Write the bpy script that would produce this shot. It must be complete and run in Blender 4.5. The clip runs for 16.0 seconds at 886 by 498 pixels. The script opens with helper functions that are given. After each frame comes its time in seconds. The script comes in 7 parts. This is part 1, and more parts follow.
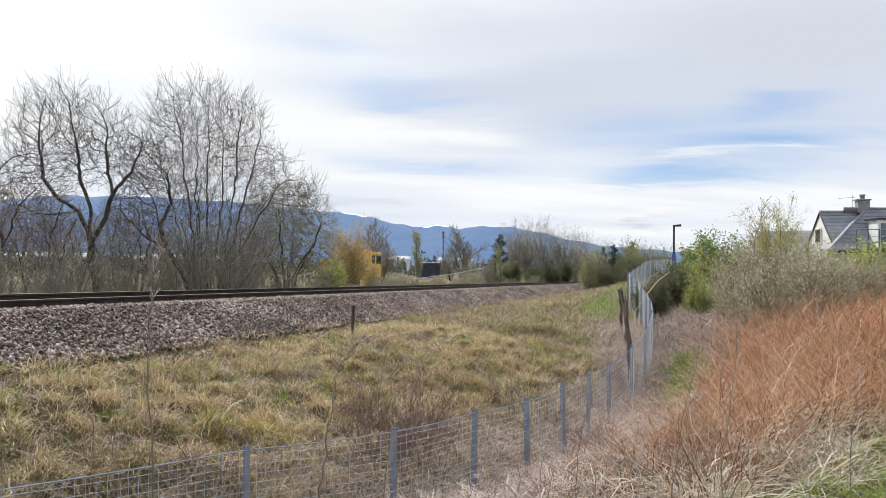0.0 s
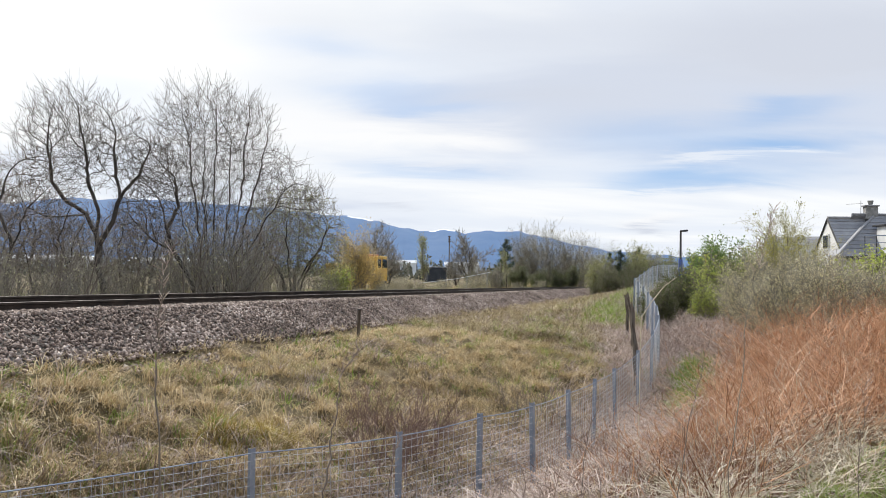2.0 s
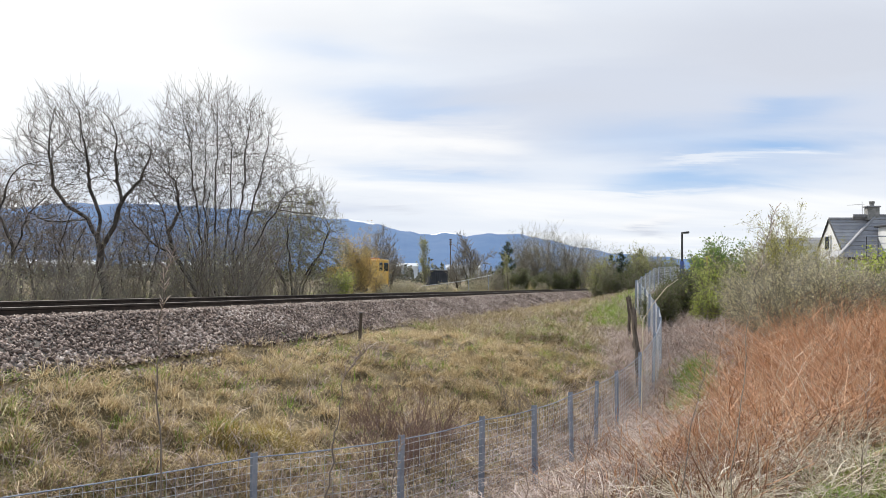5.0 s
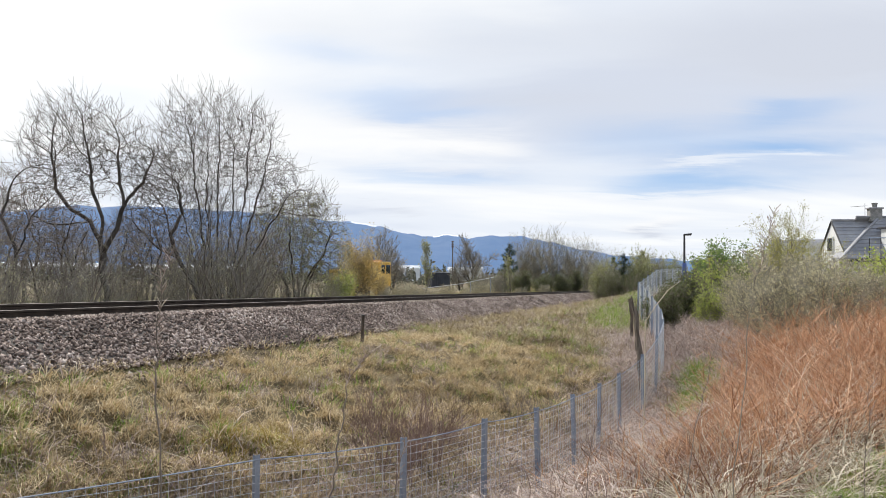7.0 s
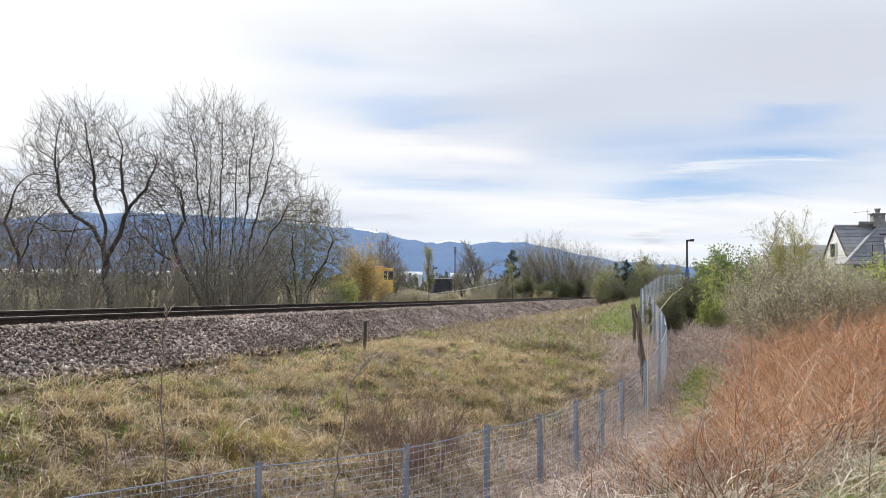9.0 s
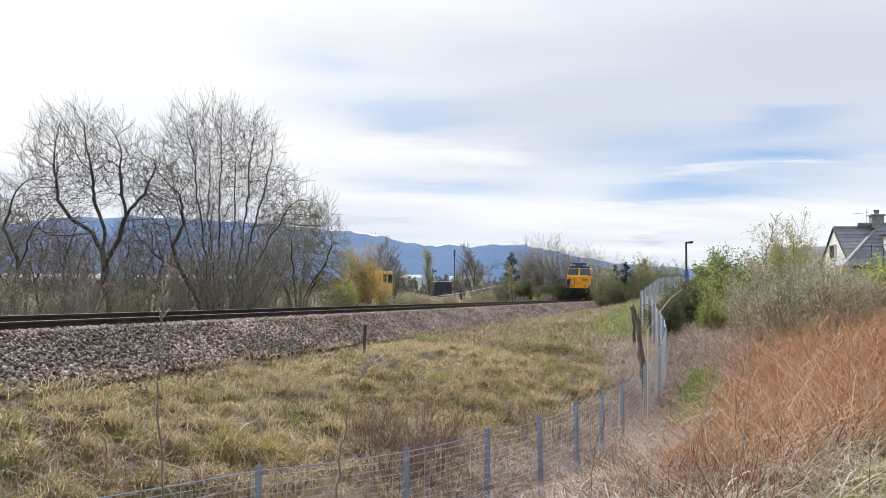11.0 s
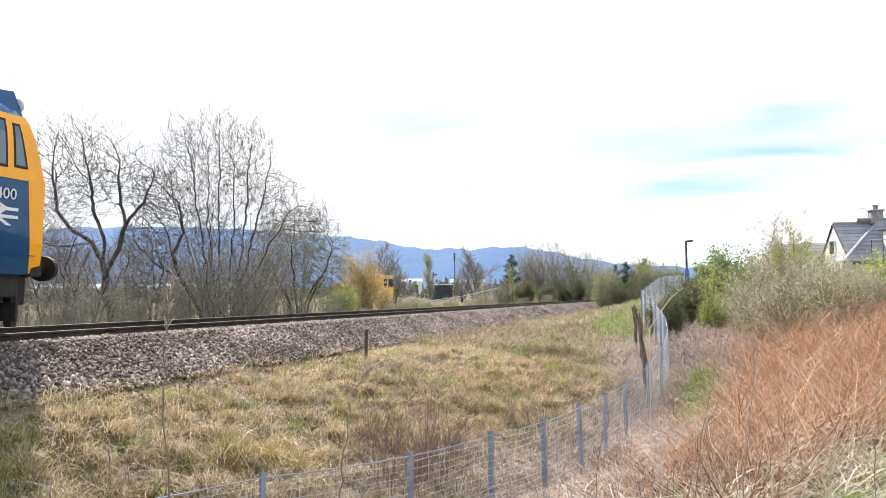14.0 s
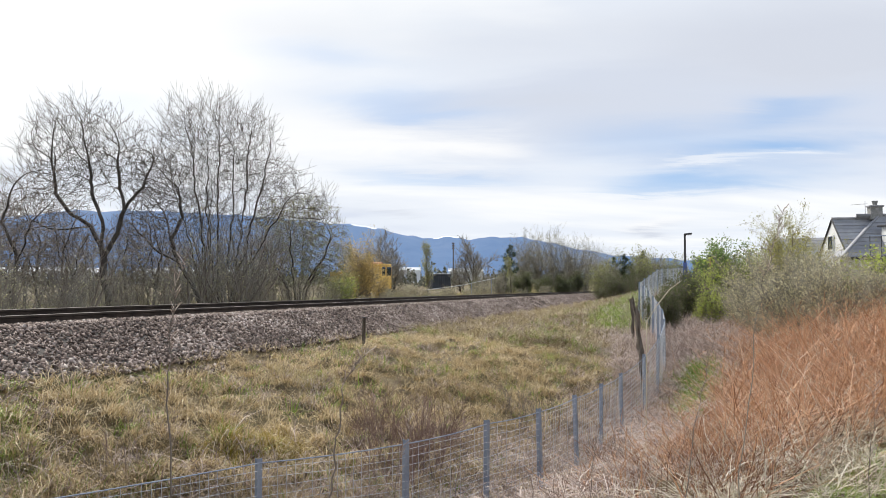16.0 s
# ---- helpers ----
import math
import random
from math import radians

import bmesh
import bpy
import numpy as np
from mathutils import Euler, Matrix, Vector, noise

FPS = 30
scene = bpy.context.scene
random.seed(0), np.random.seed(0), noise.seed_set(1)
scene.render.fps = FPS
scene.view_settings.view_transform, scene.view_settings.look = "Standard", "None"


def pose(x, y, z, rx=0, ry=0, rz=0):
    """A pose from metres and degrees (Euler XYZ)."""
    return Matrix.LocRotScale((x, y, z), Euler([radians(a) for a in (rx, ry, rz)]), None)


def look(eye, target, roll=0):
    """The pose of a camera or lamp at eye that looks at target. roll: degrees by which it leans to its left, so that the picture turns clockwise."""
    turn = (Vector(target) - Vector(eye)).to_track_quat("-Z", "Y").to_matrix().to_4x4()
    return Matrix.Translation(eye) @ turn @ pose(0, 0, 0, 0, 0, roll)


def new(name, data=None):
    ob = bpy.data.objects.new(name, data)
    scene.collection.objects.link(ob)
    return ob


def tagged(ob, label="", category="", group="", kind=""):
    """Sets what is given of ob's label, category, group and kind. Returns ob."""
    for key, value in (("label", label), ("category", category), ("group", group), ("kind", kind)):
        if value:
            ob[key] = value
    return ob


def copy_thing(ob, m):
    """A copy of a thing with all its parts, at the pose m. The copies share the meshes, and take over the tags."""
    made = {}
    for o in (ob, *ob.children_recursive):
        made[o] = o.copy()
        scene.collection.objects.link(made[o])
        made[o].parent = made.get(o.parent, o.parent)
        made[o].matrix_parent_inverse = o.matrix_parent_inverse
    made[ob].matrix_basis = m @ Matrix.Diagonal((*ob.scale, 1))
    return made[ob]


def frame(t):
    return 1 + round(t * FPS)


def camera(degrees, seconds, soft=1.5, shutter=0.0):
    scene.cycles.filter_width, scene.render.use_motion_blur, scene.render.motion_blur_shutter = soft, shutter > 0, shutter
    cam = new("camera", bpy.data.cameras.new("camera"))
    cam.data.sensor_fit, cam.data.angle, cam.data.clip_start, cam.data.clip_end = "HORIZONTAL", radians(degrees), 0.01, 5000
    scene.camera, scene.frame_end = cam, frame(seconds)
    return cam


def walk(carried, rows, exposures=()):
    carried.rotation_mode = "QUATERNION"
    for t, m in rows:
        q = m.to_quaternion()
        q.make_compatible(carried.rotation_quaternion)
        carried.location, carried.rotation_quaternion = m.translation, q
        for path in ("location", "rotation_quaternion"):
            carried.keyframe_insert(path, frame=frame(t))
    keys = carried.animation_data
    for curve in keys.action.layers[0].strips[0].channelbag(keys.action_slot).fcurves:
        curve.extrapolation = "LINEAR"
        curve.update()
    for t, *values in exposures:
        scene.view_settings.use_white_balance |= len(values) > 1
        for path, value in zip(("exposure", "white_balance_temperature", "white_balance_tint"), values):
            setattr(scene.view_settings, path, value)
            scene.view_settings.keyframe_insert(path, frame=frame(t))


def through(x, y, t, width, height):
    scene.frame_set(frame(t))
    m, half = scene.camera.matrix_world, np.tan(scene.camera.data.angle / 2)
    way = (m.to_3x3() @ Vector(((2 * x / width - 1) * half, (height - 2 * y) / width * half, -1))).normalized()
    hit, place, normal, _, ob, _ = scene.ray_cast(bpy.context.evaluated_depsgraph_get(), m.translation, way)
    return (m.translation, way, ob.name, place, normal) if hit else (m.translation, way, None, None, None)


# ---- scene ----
import collections

cam = camera(62.3, 16.0, soft=0.55)
EYE = (0.0, 0.0, 0.714)


def aim(yaw, pitch, roll):
    """The camera's pose: degrees to the right, upwards, and of lean."""
    y, p = radians(yaw), radians(pitch)
    way = Vector((math.sin(y) * math.cos(p), math.cos(y) * math.cos(p), math.sin(p)))
    return look(EYE, Vector(EYE) + way, roll)


walk(cam, [(t, aim(a, b, c)) for t, a, b, c in (
    (0, .76, 1.28, .58), (.5, .55, 1.46, .70), (1, .41, 1.48, .81), (1.5, .32, 1.56, .93), (2, .28, 1.61, .86),
    (2.5, .27, 1.70, .82), (3, .24, 1.72, .83), (3.5, .27, 1.77, .71), (4, .26, 1.82, .62), (5.2, .16, 1.84, .57),
    (6.5, .06, 1.89, .54), (7, .01, 2.01, .51), (7.5, -.06, 2.18, .30), (8, -.09, 2.46, .25), (8.5, -.08, 2.47, .43),
    (9, -.18, 2.49, .45), (10.2, -.15, 2.66, .30), (11.5, -.10, 2.79, .13), (12, -.04, 2.88, -.03), (12.5, 0, 2.92, -.36),
    (13, -.05, 2.97, -.52), (13.5, .03, 3.03, -.76), (14, -.12, 2.99, -.87), (14.5, -.22, 2.82, -.60),
    (15, -.20, 2.70, -.36), (15.5, -.15, 2.43, -.31), (16, -.03, 2.14, .01))],
    exposures=((0, 0.12), (12.6, 0.14), (13.0, 0.18), (13.3, 0.72), (13.6, 0.92), (14.0, 0.75), (14.5, 0.28), (15.0, 0.18), (16.0, 0.14)))

# ---- light ----
SUN_AZ, SUN_EL = -29.0, 46.0       # degrees right of +y, and above the horizon
sun = new("sun", bpy.data.lights.new("sun", "SUN"))
sun.data.energy, sun.data.angle, sun.data.color = 4.6, radians(2.0), (1.0, .95, .86)
_a, _e = radians(SUN_AZ), radians(SUN_EL)
sun.matrix_world = look((0, 0, 60), Vector((0, 0, 60)) - Vector((math.sin(_a) * math.cos(_e), math.cos(_a) * math.cos(_e), math.sin(_e))))


def sky_world():
    w = bpy.data.worlds.new("sky")
    scene.world = w
    w.use_nodes = True
    nt = w.node_tree
    nt.nodes.clear()
    N, K = nt.nodes.new, nt.links.new
    out, bg = N("ShaderNodeOutputWorld"), N("ShaderNodeBackground")
    sky = N("ShaderNodeTexSky")
    sky.sky_type, sky.sun_disc = "NISHITA", False
    sky.sun_elevation, sky.sun_rotation = radians(SUN_EL), radians(SUN_AZ)
    dim = N("ShaderNodeVectorMath")
    dim.operation = "SCALE"
    dim.inputs[3].default_value = 0.12
    K(sky.outputs[0], dim.inputs[0])
    tc, sep = N("ShaderNodeTexCoord"), N("ShaderNodeSeparateXYZ")
    K(tc.outputs["Generated"], sep.inputs[0])

    def math_node(op, a, b):
        m = N("ShaderNodeMath")
        m.operation = op
        for k, v in enumerate((a, b)):
            if isinstance(v, (int, float)):
                m.inputs[k].default_value = v
            else:
                K(v, m.inputs[k])
        return m.outputs[0]
    den = math_node("ADD", math_node("MAXIMUM", sep.outputs[2], 0.0), 0.14)
    comb = N("ShaderNodeCombineXYZ")
    K(math_node("DIVIDE", sep.outputs[0], den), comb.inputs[0])
    K(math_node("DIVIDE", sep.outputs[1], den), comb.inputs[1])

    def noise_node(scale, detail, rough, off, sx, dist=0.4):
        mp, n = N("ShaderNodeMapping"), N("ShaderNodeTexNoise")
        mp.inputs["Location"].default_value = off
        mp.inputs["Rotation"].default_value = (0, 0, radians(12))
        mp.inputs["Scale"].default_value = (sx, 1.0, 1.0)
        K(comb.outputs[0], mp.inputs[0])
        K(mp.outputs[0], n.inputs["Vector"])
        n.inputs["Scale"].default_value, n.inputs["Detail"].default_value = scale, detail
        n.inputs["Roughness"].default_value, n.inputs["Distortion"].default_value = rough, dist
        return n.outputs[0]

    def ramp(fac, *stops):
        r = N("ShaderNodeValToRGB")
        r.color_ramp.interpolation = "EASE"
        while len(r.color_ramp.elements) < len(stops):
            r.color_ramp.elements.new(0.5)
        for e, (p, c) in zip(r.color_ramp.elements, stops):
            e.position, e.color = p, (*c, 1)
        K(fac, r.inputs[0])
        return r.outputs[0]

    def mix(fac, a, b):
        m = N("ShaderNodeMix")
        m.data_type = "RGBA"
        K(fac, m.inputs[0])
        K(a, m.inputs[6])
        K(b, m.inputs[7])
        return m.outputs[2]
    # bearing and elevation in degrees, ruffled so that cloud edges fray
    wisp = noise_node(2.6, 6, .62, (2.2, 7.7, 0), .45, .6)
    fray = math_node("SUBTRACT", wisp, .5)
    curl = math_node("SUBTRACT", noise_node(1.1, 4, .55, (6.2, 1.1, 0), .6), .5)
    az = math_node("MULTIPLY", math_node("ARCTAN2", sep.outputs[0], sep.outputs[1]), 57.296)
    el = math_node("MULTIPLY", math_node("ARCSINE", sep.outputs[2], 0.0), 57.296)
    az = math_node("ADD", az, math_node("MULTIPLY", curl, 16.0))
    el = math_node("ADD", el, math_node("MULTIPLY", fray, 3.4))

    def bank_of(features):
        total = None
        for a0, e0, sa, se, amount in features:
            da = math_node("DIVIDE", math_node("SUBTRACT", az, a0), sa)
            de = math_node("DIVIDE", math_node("SUBTRACT", el, e0), se)
            r2 = math_node("ADD", math_node("MULTIPLY", da, da), math_node("MULTIPLY", de, de))
            f = math_node("MULTIPLY", math_node("POWER", 2.718, math_node("MULTIPLY", r2, -1.0)), amount)
            total = f if total is None else math_node("ADD", total, f)
        m = N("ShaderNodeClamp")
        K(total, m.inputs[0])
        return m.outputs[0]

    def flat(c):
        r = N("ShaderNodeRGB")
        r.outputs[0].default_value = (*c, 1)
        return r.outputs[0]
    # the veil, with greyer, faintly violet undersides
    col = ramp(noise_node(.8, 5, .52, (3.1, 1.7, 0), .5), (.34, (.68, .74, .86)), (.48, (.82, .87, .95)), (.62, (.96, .98, 1.0)))
    grey = bank_of(((22, 17, 15, 3.6, .9), (30, 14.5, 8, 2.2, .7), (-17, 18.6, 8, 1.8, .55), (6, 13.6, 7, 1.2, .5), (15.8, 3.4, 2.2, .45, .9), (2, 18, 8, 2, .35), (-3.5, 5.0, 1.6, .3, .6), (12, 11.5, 9, 2.0, .4)))
    col = mix(grey, col, flat((.66, .70, .79)))
    # openings on the blue
    thin = bank_of(((-6, 13.6, 6.5, 1.1, .38), (-.5, 12.5, 4.5, .7, .42), (19.5, 7.3, 6, .9, .78), (25.5, 9.2, 6, .8, .75), (25.4, 11.4, 3.2, .8, .45), (17, 10.2, 9, 1.4, .35), (.7, 7.6, 5.5, .5, .4), (-27, 12.5, 5, 1.5, .35), (-11, 16.5, 6, .9, .35), (15, 6.4, 6, .5, .45)))
    half = N("ShaderNodeValue")
    half.outputs[0].default_value = .7
    gaps = ramp(noise_node(1.5, 6, .6, (9.1, 4.6, 0), .5, .8), (.36, (1, 1, 1)), (.56, (0, 0, 0)))
    high = ramp(sep.outputs[2], (.36, (0, 0, 0)), (.50, (1, 1, 1)))
    thin = math_node("MAXIMUM", thin, math_node("MULTIPLY", gaps, high))
    blue = mix(half.outputs[0], dim.outputs[0], flat((.24, .47, .86)))
    col = mix(thin, col, blue)
    # bright ridges of cloud
    ridge = bank_of(((20.2, 8.6, 3.0, .22, .5), (26, 8.7, 3.2, .22, .6), (-4, 10.4, 8, 1.5, .8), (-28, 17, 12, 4, .9), (-14, 11, 6, 3, .6), (4, 10, 5, .9, .5), (15.5, 4.0, 2.6, .35, .6), (6, 5.6, 12, .8, .35)))
    col = mix(ridge, col, flat((1.0, 1.0, 1.0)))
    # the veil glows towards the sun
    dot = N("ShaderNodeVectorMath")
    dot.operation = "DOT_PRODUCT"
    dot.inputs[1].default_value = (math.sin(_a - .1) * math.cos(_e - .25), math.cos(_a - .1) * math.cos(_e - .25), math.sin(_e - .25))
    K(tc.outputs["Generated"], dot.inputs[0])
    glow = ramp(dot.outputs["Value"], (.88, (0, 0, 0)), (1.0, (1, 1, 1)))
    K(mix(glow, col, flat((1.12, 1.12, 1.12))), bg.inputs[0])
    bg.inputs[1].default_value = 0.93
    K(bg.outputs[0], out.inputs[0])


sky_world()

# ---- materials ----


def material(name, stops, rough=.8, metal=0.0, scale=4.0, fine=60.0, bump=.15, through=0.0, island=0.0, rand=0.0, spec=.4, coat=0.0, patch=None, stretch=(1, 1, 1)):
    """A surface with colour that varies at two scales. stops: colours of the ramp; through: share of light let through;
    island / rand: how far pieces differ; patch: (colour, scale, low, high), a second colour in large patches."""
    m = bpy.data.materials.new(name)
    m.use_nodes = True
    nt = m.node_tree
    N, K = nt.nodes.new, nt.links.new
    b = nt.nodes["Principled BSDF"]
    out = nt.nodes["Material Output"]
    tc = N("ShaderNodeTexCoord")
    mp = N("ShaderNodeMapping")
    mp.inputs["Scale"].default_value = stretch
    K(tc.outputs["Object"], mp.inputs[0])

    def noise_tex(s, detail=4):
        n = N("ShaderNodeTexNoise")
        n.inputs["Scale"].default_value, n.inputs["Detail"].default_value = s, detail
        K(mp.outputs[0], n.inputs["Vector"])
        return n.outputs[0]
    big, small = noise_tex(scale), noise_tex(fine, 3)
    add = N("ShaderNodeMath")
    add.operation = "MULTIPLY_ADD"
    K(small, add.inputs[0])
    add.inputs[1].default_value = .45
    K(big, add.inputs[2])
    fac = add.outputs[0]
    lo = .45
    if island or rand:
        src = N("ShaderNodeNewGeometry").outputs["Random Per Island"] if island else N("ShaderNodeObjectInfo").outputs["Random"]
        a2 = N("ShaderNodeMath")
        a2.operation = "MULTIPLY_ADD"
        K(src, a2.inputs[0])
        a2.inputs[1].default_value = island or rand
        K(fac, a2.inputs[2])
        fac = a2.outputs[0]
    r = N("ShaderNodeValToRGB")
    while len(r.color_ramp.elements) < len(stops):
        r.color_ramp.elements.new(.5)
    span = .55 + (island or rand)
    for k, (e, c) in enumerate(zip(r.color_ramp.elements, stops)):
        e.position, e.color = min(1, .42 + span * k / max(1, len(stops) - 1) * .9) if not (island or rand) else (.45 + span * k / max(1, len(stops) - 1)) / (1 + (island or rand)) , (*c, 1)
    if island or rand:
        sc = N("ShaderNodeMath")
        sc.operation = "DIVIDE"
        K(fac, sc.inputs[0])
        sc.inputs[1].default_value = 1 + (island or rand)
        fac = sc.outputs[0]
    K(fac, r.inputs[0])
    col = r.outputs[0]
    if patch:
        pc, ps, p0, p1 = patch
        pr = N("ShaderNodeValToRGB")
        pr.color_ramp.elements[0].position, pr.color_ramp.elements[1].position = p0, p1
        K(noise_tex(ps, 3), pr.inputs[0])
        mx = N("ShaderNodeMix")
        mx.data_type = "RGBA"
        K(pr.outputs[0], mx.inputs[0])
        K(col, mx.inputs[6])
        mx.inputs[7].default_value = (*pc, 1)
        col = mx.outputs[2]
    K(col, b.inputs["Base Color"])
    b.inputs["Roughness"].default_value, b.inputs["Metallic"].default_value = rough, metal
    b.inputs["Specular IOR Level"].default_value = spec
    b.inputs["Coat Weight"].default_value = coat
    b.inputs["Coat Roughness"].default_value = .08
    if bump:
        bp = N("ShaderNodeBump")
        bp.inputs["Strength"].default_value, bp.inputs["Distance"].default_value = bump, .02
        K(small, bp.inputs["Height"])
        K(bp.outputs[0], b.inputs["Normal"])
    if through:
        t, ms = N("ShaderNodeBsdfTranslucent"), N("ShaderNodeMixShader")
        K(col, t.inputs[0])
        ms.inputs[0].default_value = through
        K(b.outputs[0], ms.inputs[1])
        K(t.outputs[0], ms.inputs[2])
        K(ms.outputs[0], out.inputs[0])
    return m


def glass(name, tint, rough=.03):
    m = bpy.data.materials.new(name)
    m.use_nodes = True
    b = m.node_tree.nodes["Principled BSDF"]
    b.inputs["Base Color"].default_value = (*tint, 1)
    b.inputs["Roughness"].default_value = rough
    b.inputs["Specular IOR Level"].default_value = .9
    return m


def glowing(name, colour, power):
    m = bpy.data.materials.new(name)
    m.use_nodes = True
    b = m.node_tree.nodes["Principled BSDF"]
    b.inputs["Base Color"].default_value = (*colour, 1)
    b.inputs["Emission Color"].default_value = (*colour, 1)
    b.inputs["Emission Strength"].default_value = power
    return m


M = {}
M["soil"] = material("soil", [(.045, .032, .016), (.115, .084, .042), (.20, .15, .078)], .95, scale=2.3, fine=25, bump=.9, patch=((.075, .075, .022), .22, .52, .66))
M["ballast"] = material("ballast", [(.022, .018, .015), (.055, .045, .038), (.09, .076, .066)], .9, scale=2, fine=28, bump=.8)
M["stone"] = material("stone", [(.022, .015, .012), (.10, .070, .056), (.29, .222, .187), (.65, .575, .52)], .85, scale=.8, fine=30, bump=.2, island=.9)
M["rail"] = material("rusty_rail", [(.014, .010, .008), (.036, .025, .019), (.065, .046, .036)], .75, .2, scale=3, fine=40, bump=.2)
M["rail_top"] = material("worn_rail_top", [(.11, .095, .085), (.19, .17, .155)], .7, .3, scale=3, fine=20, bump=.0)
M["sleeper"] = material("sleeper_concrete", [(.12, .10, .085), (.2, .175, .15), (.27, .24, .21)], .9, scale=3, fine=40, rand=.3)
M["straw"] = material("dry_grass", [(.07, .047, .02), (.40, .295, .145), (.70, .555, .325), (.95, .83, .61)], .7, scale=.35, fine=1.5, bump=0, through=.25, island=1.0, patch=((.36, .31, .12), .28, .60, .74))
# a darker copy of the dry grass, toned down for the further bank
M["matted"] = material("darker_dry_grass", [(.05, .036, .016), (.29, .225, .11), (.53, .43, .245), (.82, .72, .50)], .75, scale=.45, fine=1.8, bump=0, through=.2, island=1.0, patch=((.17, .12, .06), .5, .52, .70))
M["green"] = material("fresh_grass", [(.09, .15, .022), (.18, .29, .04), (.32, .42, .08), (.48, .48, .18)], .6, scale=.4, fine=1.5, bump=0, through=.35, island=.6)
M["red"] = material("russet_stems", [(.15, .066, .032), (.43, .215, .11), (.66, .375, .21), (.93, .71, .52)], .7, scale=.35, fine=1.2, bump=0, through=.13, island=1.0)
# dark russet for the low stems: shade between stalks put into colour
M["russet_shade"] = material("russet_gap_shade", [(.09, .038, .02), (.20, .095, .05), (.33, .17, .095)], .75, scale=.35, fine=1.2, bump=0, through=.15, island=1.0)
M["bramble"] = material("dead_bramble", [(.11, .075, .06), (.34, .255, .215), (.54, .44, .385), (.78, .69, .62)], .75, scale=.5, fine=2, bump=0, through=.15, island=1.0)
M["pale_stems"] = material("bleached_stems", [(.30, .24, .16), (.50, .43, .31), (.68, .61, .48), (.78, .73, .62)], .7, scale=.5, fine=2, bump=0, through=.2, island=.6)
M["bark"] = material("bark", [(.028, .024, .02), (.065, .056, .048), (.115, .10, .088)], .9, scale=2, fine=18, bump=.5)
M["twig"] = material("twigs", [(.09, .074, .062), (.185, .154, .128), (.30, .25, .21)], .85, scale=.8, fine=4, bump=0)
M["red_twig"] = material("reddish_twigs", [(.10, .06, .05), (.20, .13, .108), (.32, .225, .19)], .85, scale=.8, fine=4, bump=0)
M["twig_grey"] = material("grey_twigs", [(.13, .115, .095), (.25, .225, .185), (.38, .345, .29)], .85, scale=.8, fine=4, bump=0)
M["willow_leaf"] = material("willow_leaves", [(.19, .20, .08), (.32, .33, .14), (.46, .46, .23)], .6, scale=1, fine=3, bump=0, through=.5, island=.6)
M["yellow_leaf"] = material("ochre_leaves", [(.40, .29, .09), (.58, .44, .17), (.74, .60, .30)], .6, scale=1, fine=3, bump=0, through=.5, island=.6)
M["lime_leaf"] = material("lime_leaves", [(.25, .32, .06), (.41, .47, .11), (.58, .61, .22)], .6, scale=1, fine=3, bump=0, through=.5, island=.6)
M["mid_leaf"] = material("green_leaves", [(.10, .16, .045), (.18, .27, .08), (.30, .38, .14)], .6, scale=1, fine=3, bump=0, through=.45, island=.6)
M["birch_leaf"] = material("birch_catkins", [(.24, .23, .07), (.40, .38, .11), (.55, .52, .20)], .6, scale=1, fine=3, bump=0, through=.5, island=.6)
M["twig_dark"] = material("dark_twigs", [(.05, .043, .037), (.10, .086, .075), (.16, .14, .123)], .85, scale=.8, fine=4, bump=0)
M["olive_leaf"] = material("olive_buds", [(.28, .26, .14), (.44, .42, .25), (.62, .60, .40)], .6, scale=1, fine=3, bump=0, through=.5, island=.6)
M["catkin"] = material("pale_catkins", [(.36, .32, .17), (.56, .51, .32), (.76, .71, .50)], .6, scale=1, fine=3, bump=0, through=.5, island=.8)
M["gorse"] = material("gorse_needles", [(.065, .08, .032), (.14, .16, .068), (.23, .25, .12)], .7, scale=1, fine=3, bump=0, through=.4, island=.6)
M["pine"] = material("pine_needles", [(.02, .035, .02), (.045, .07, .035), (.08, .11, .05)], .7, scale=1, fine=3, bump=0, through=.15, island=.6)
M["galv"] = material("galvanised_steel", [(.19, .23, .31), (.27, .32, .41), (.36, .41, .50)], .5, .35, scale=3, fine=40, bump=.05)
M["wire"] = material("fence_wire", [(.40, .43, .48), (.55, .58, .62), (.68, .70, .74)], .45, .3, scale=3, fine=20, bump=0)
M["old_wood"] = material("weathered_timber", [(.04, .03, .024), (.10, .08, .062), (.20, .165, .135)], .9, scale=5, fine=45, bump=.9, stretch=(3, 3, .4))
M["hill"] = material("hazed_hills", [(.012, .022, .045), (.022, .036, .062), (.04, .055, .08)], .95, scale=.004, fine=.02, bump=0)
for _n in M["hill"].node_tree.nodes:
    if _n.type == "BSDF_PRINCIPLED":      # blue haze of the distance, painted on as a glow
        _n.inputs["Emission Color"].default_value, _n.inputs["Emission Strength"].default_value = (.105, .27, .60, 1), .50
M["snow"] = material("old_snow", [(.45, .50, .60), (.70, .75, .84)], .9, scale=.01, fine=.06, bump=0)
M["roof_tile"] = material("concrete_roof_tiles", [(.20, .205, .22), (.30, .30, .315), (.41, .41, .42)], .85, scale=1.5, fine=25, bump=.3, rand=.4)
M["render"] = material("white_render", [(.60, .60, .59), (.70, .70, .69), (.78, .78, .77)], .9, scale=1.2, fine=30, bump=.25)
M["chimney"] = material("chimney_stone", [(.16, .16, .155), (.26, .26, .25), (.36, .35, .34)], .9, scale=4, fine=30, bump=.5)
M["dark_trim"] = material("dark_trim", [(.03, .03, .035), (.06, .06, .065)], .6, scale=3, fine=30)
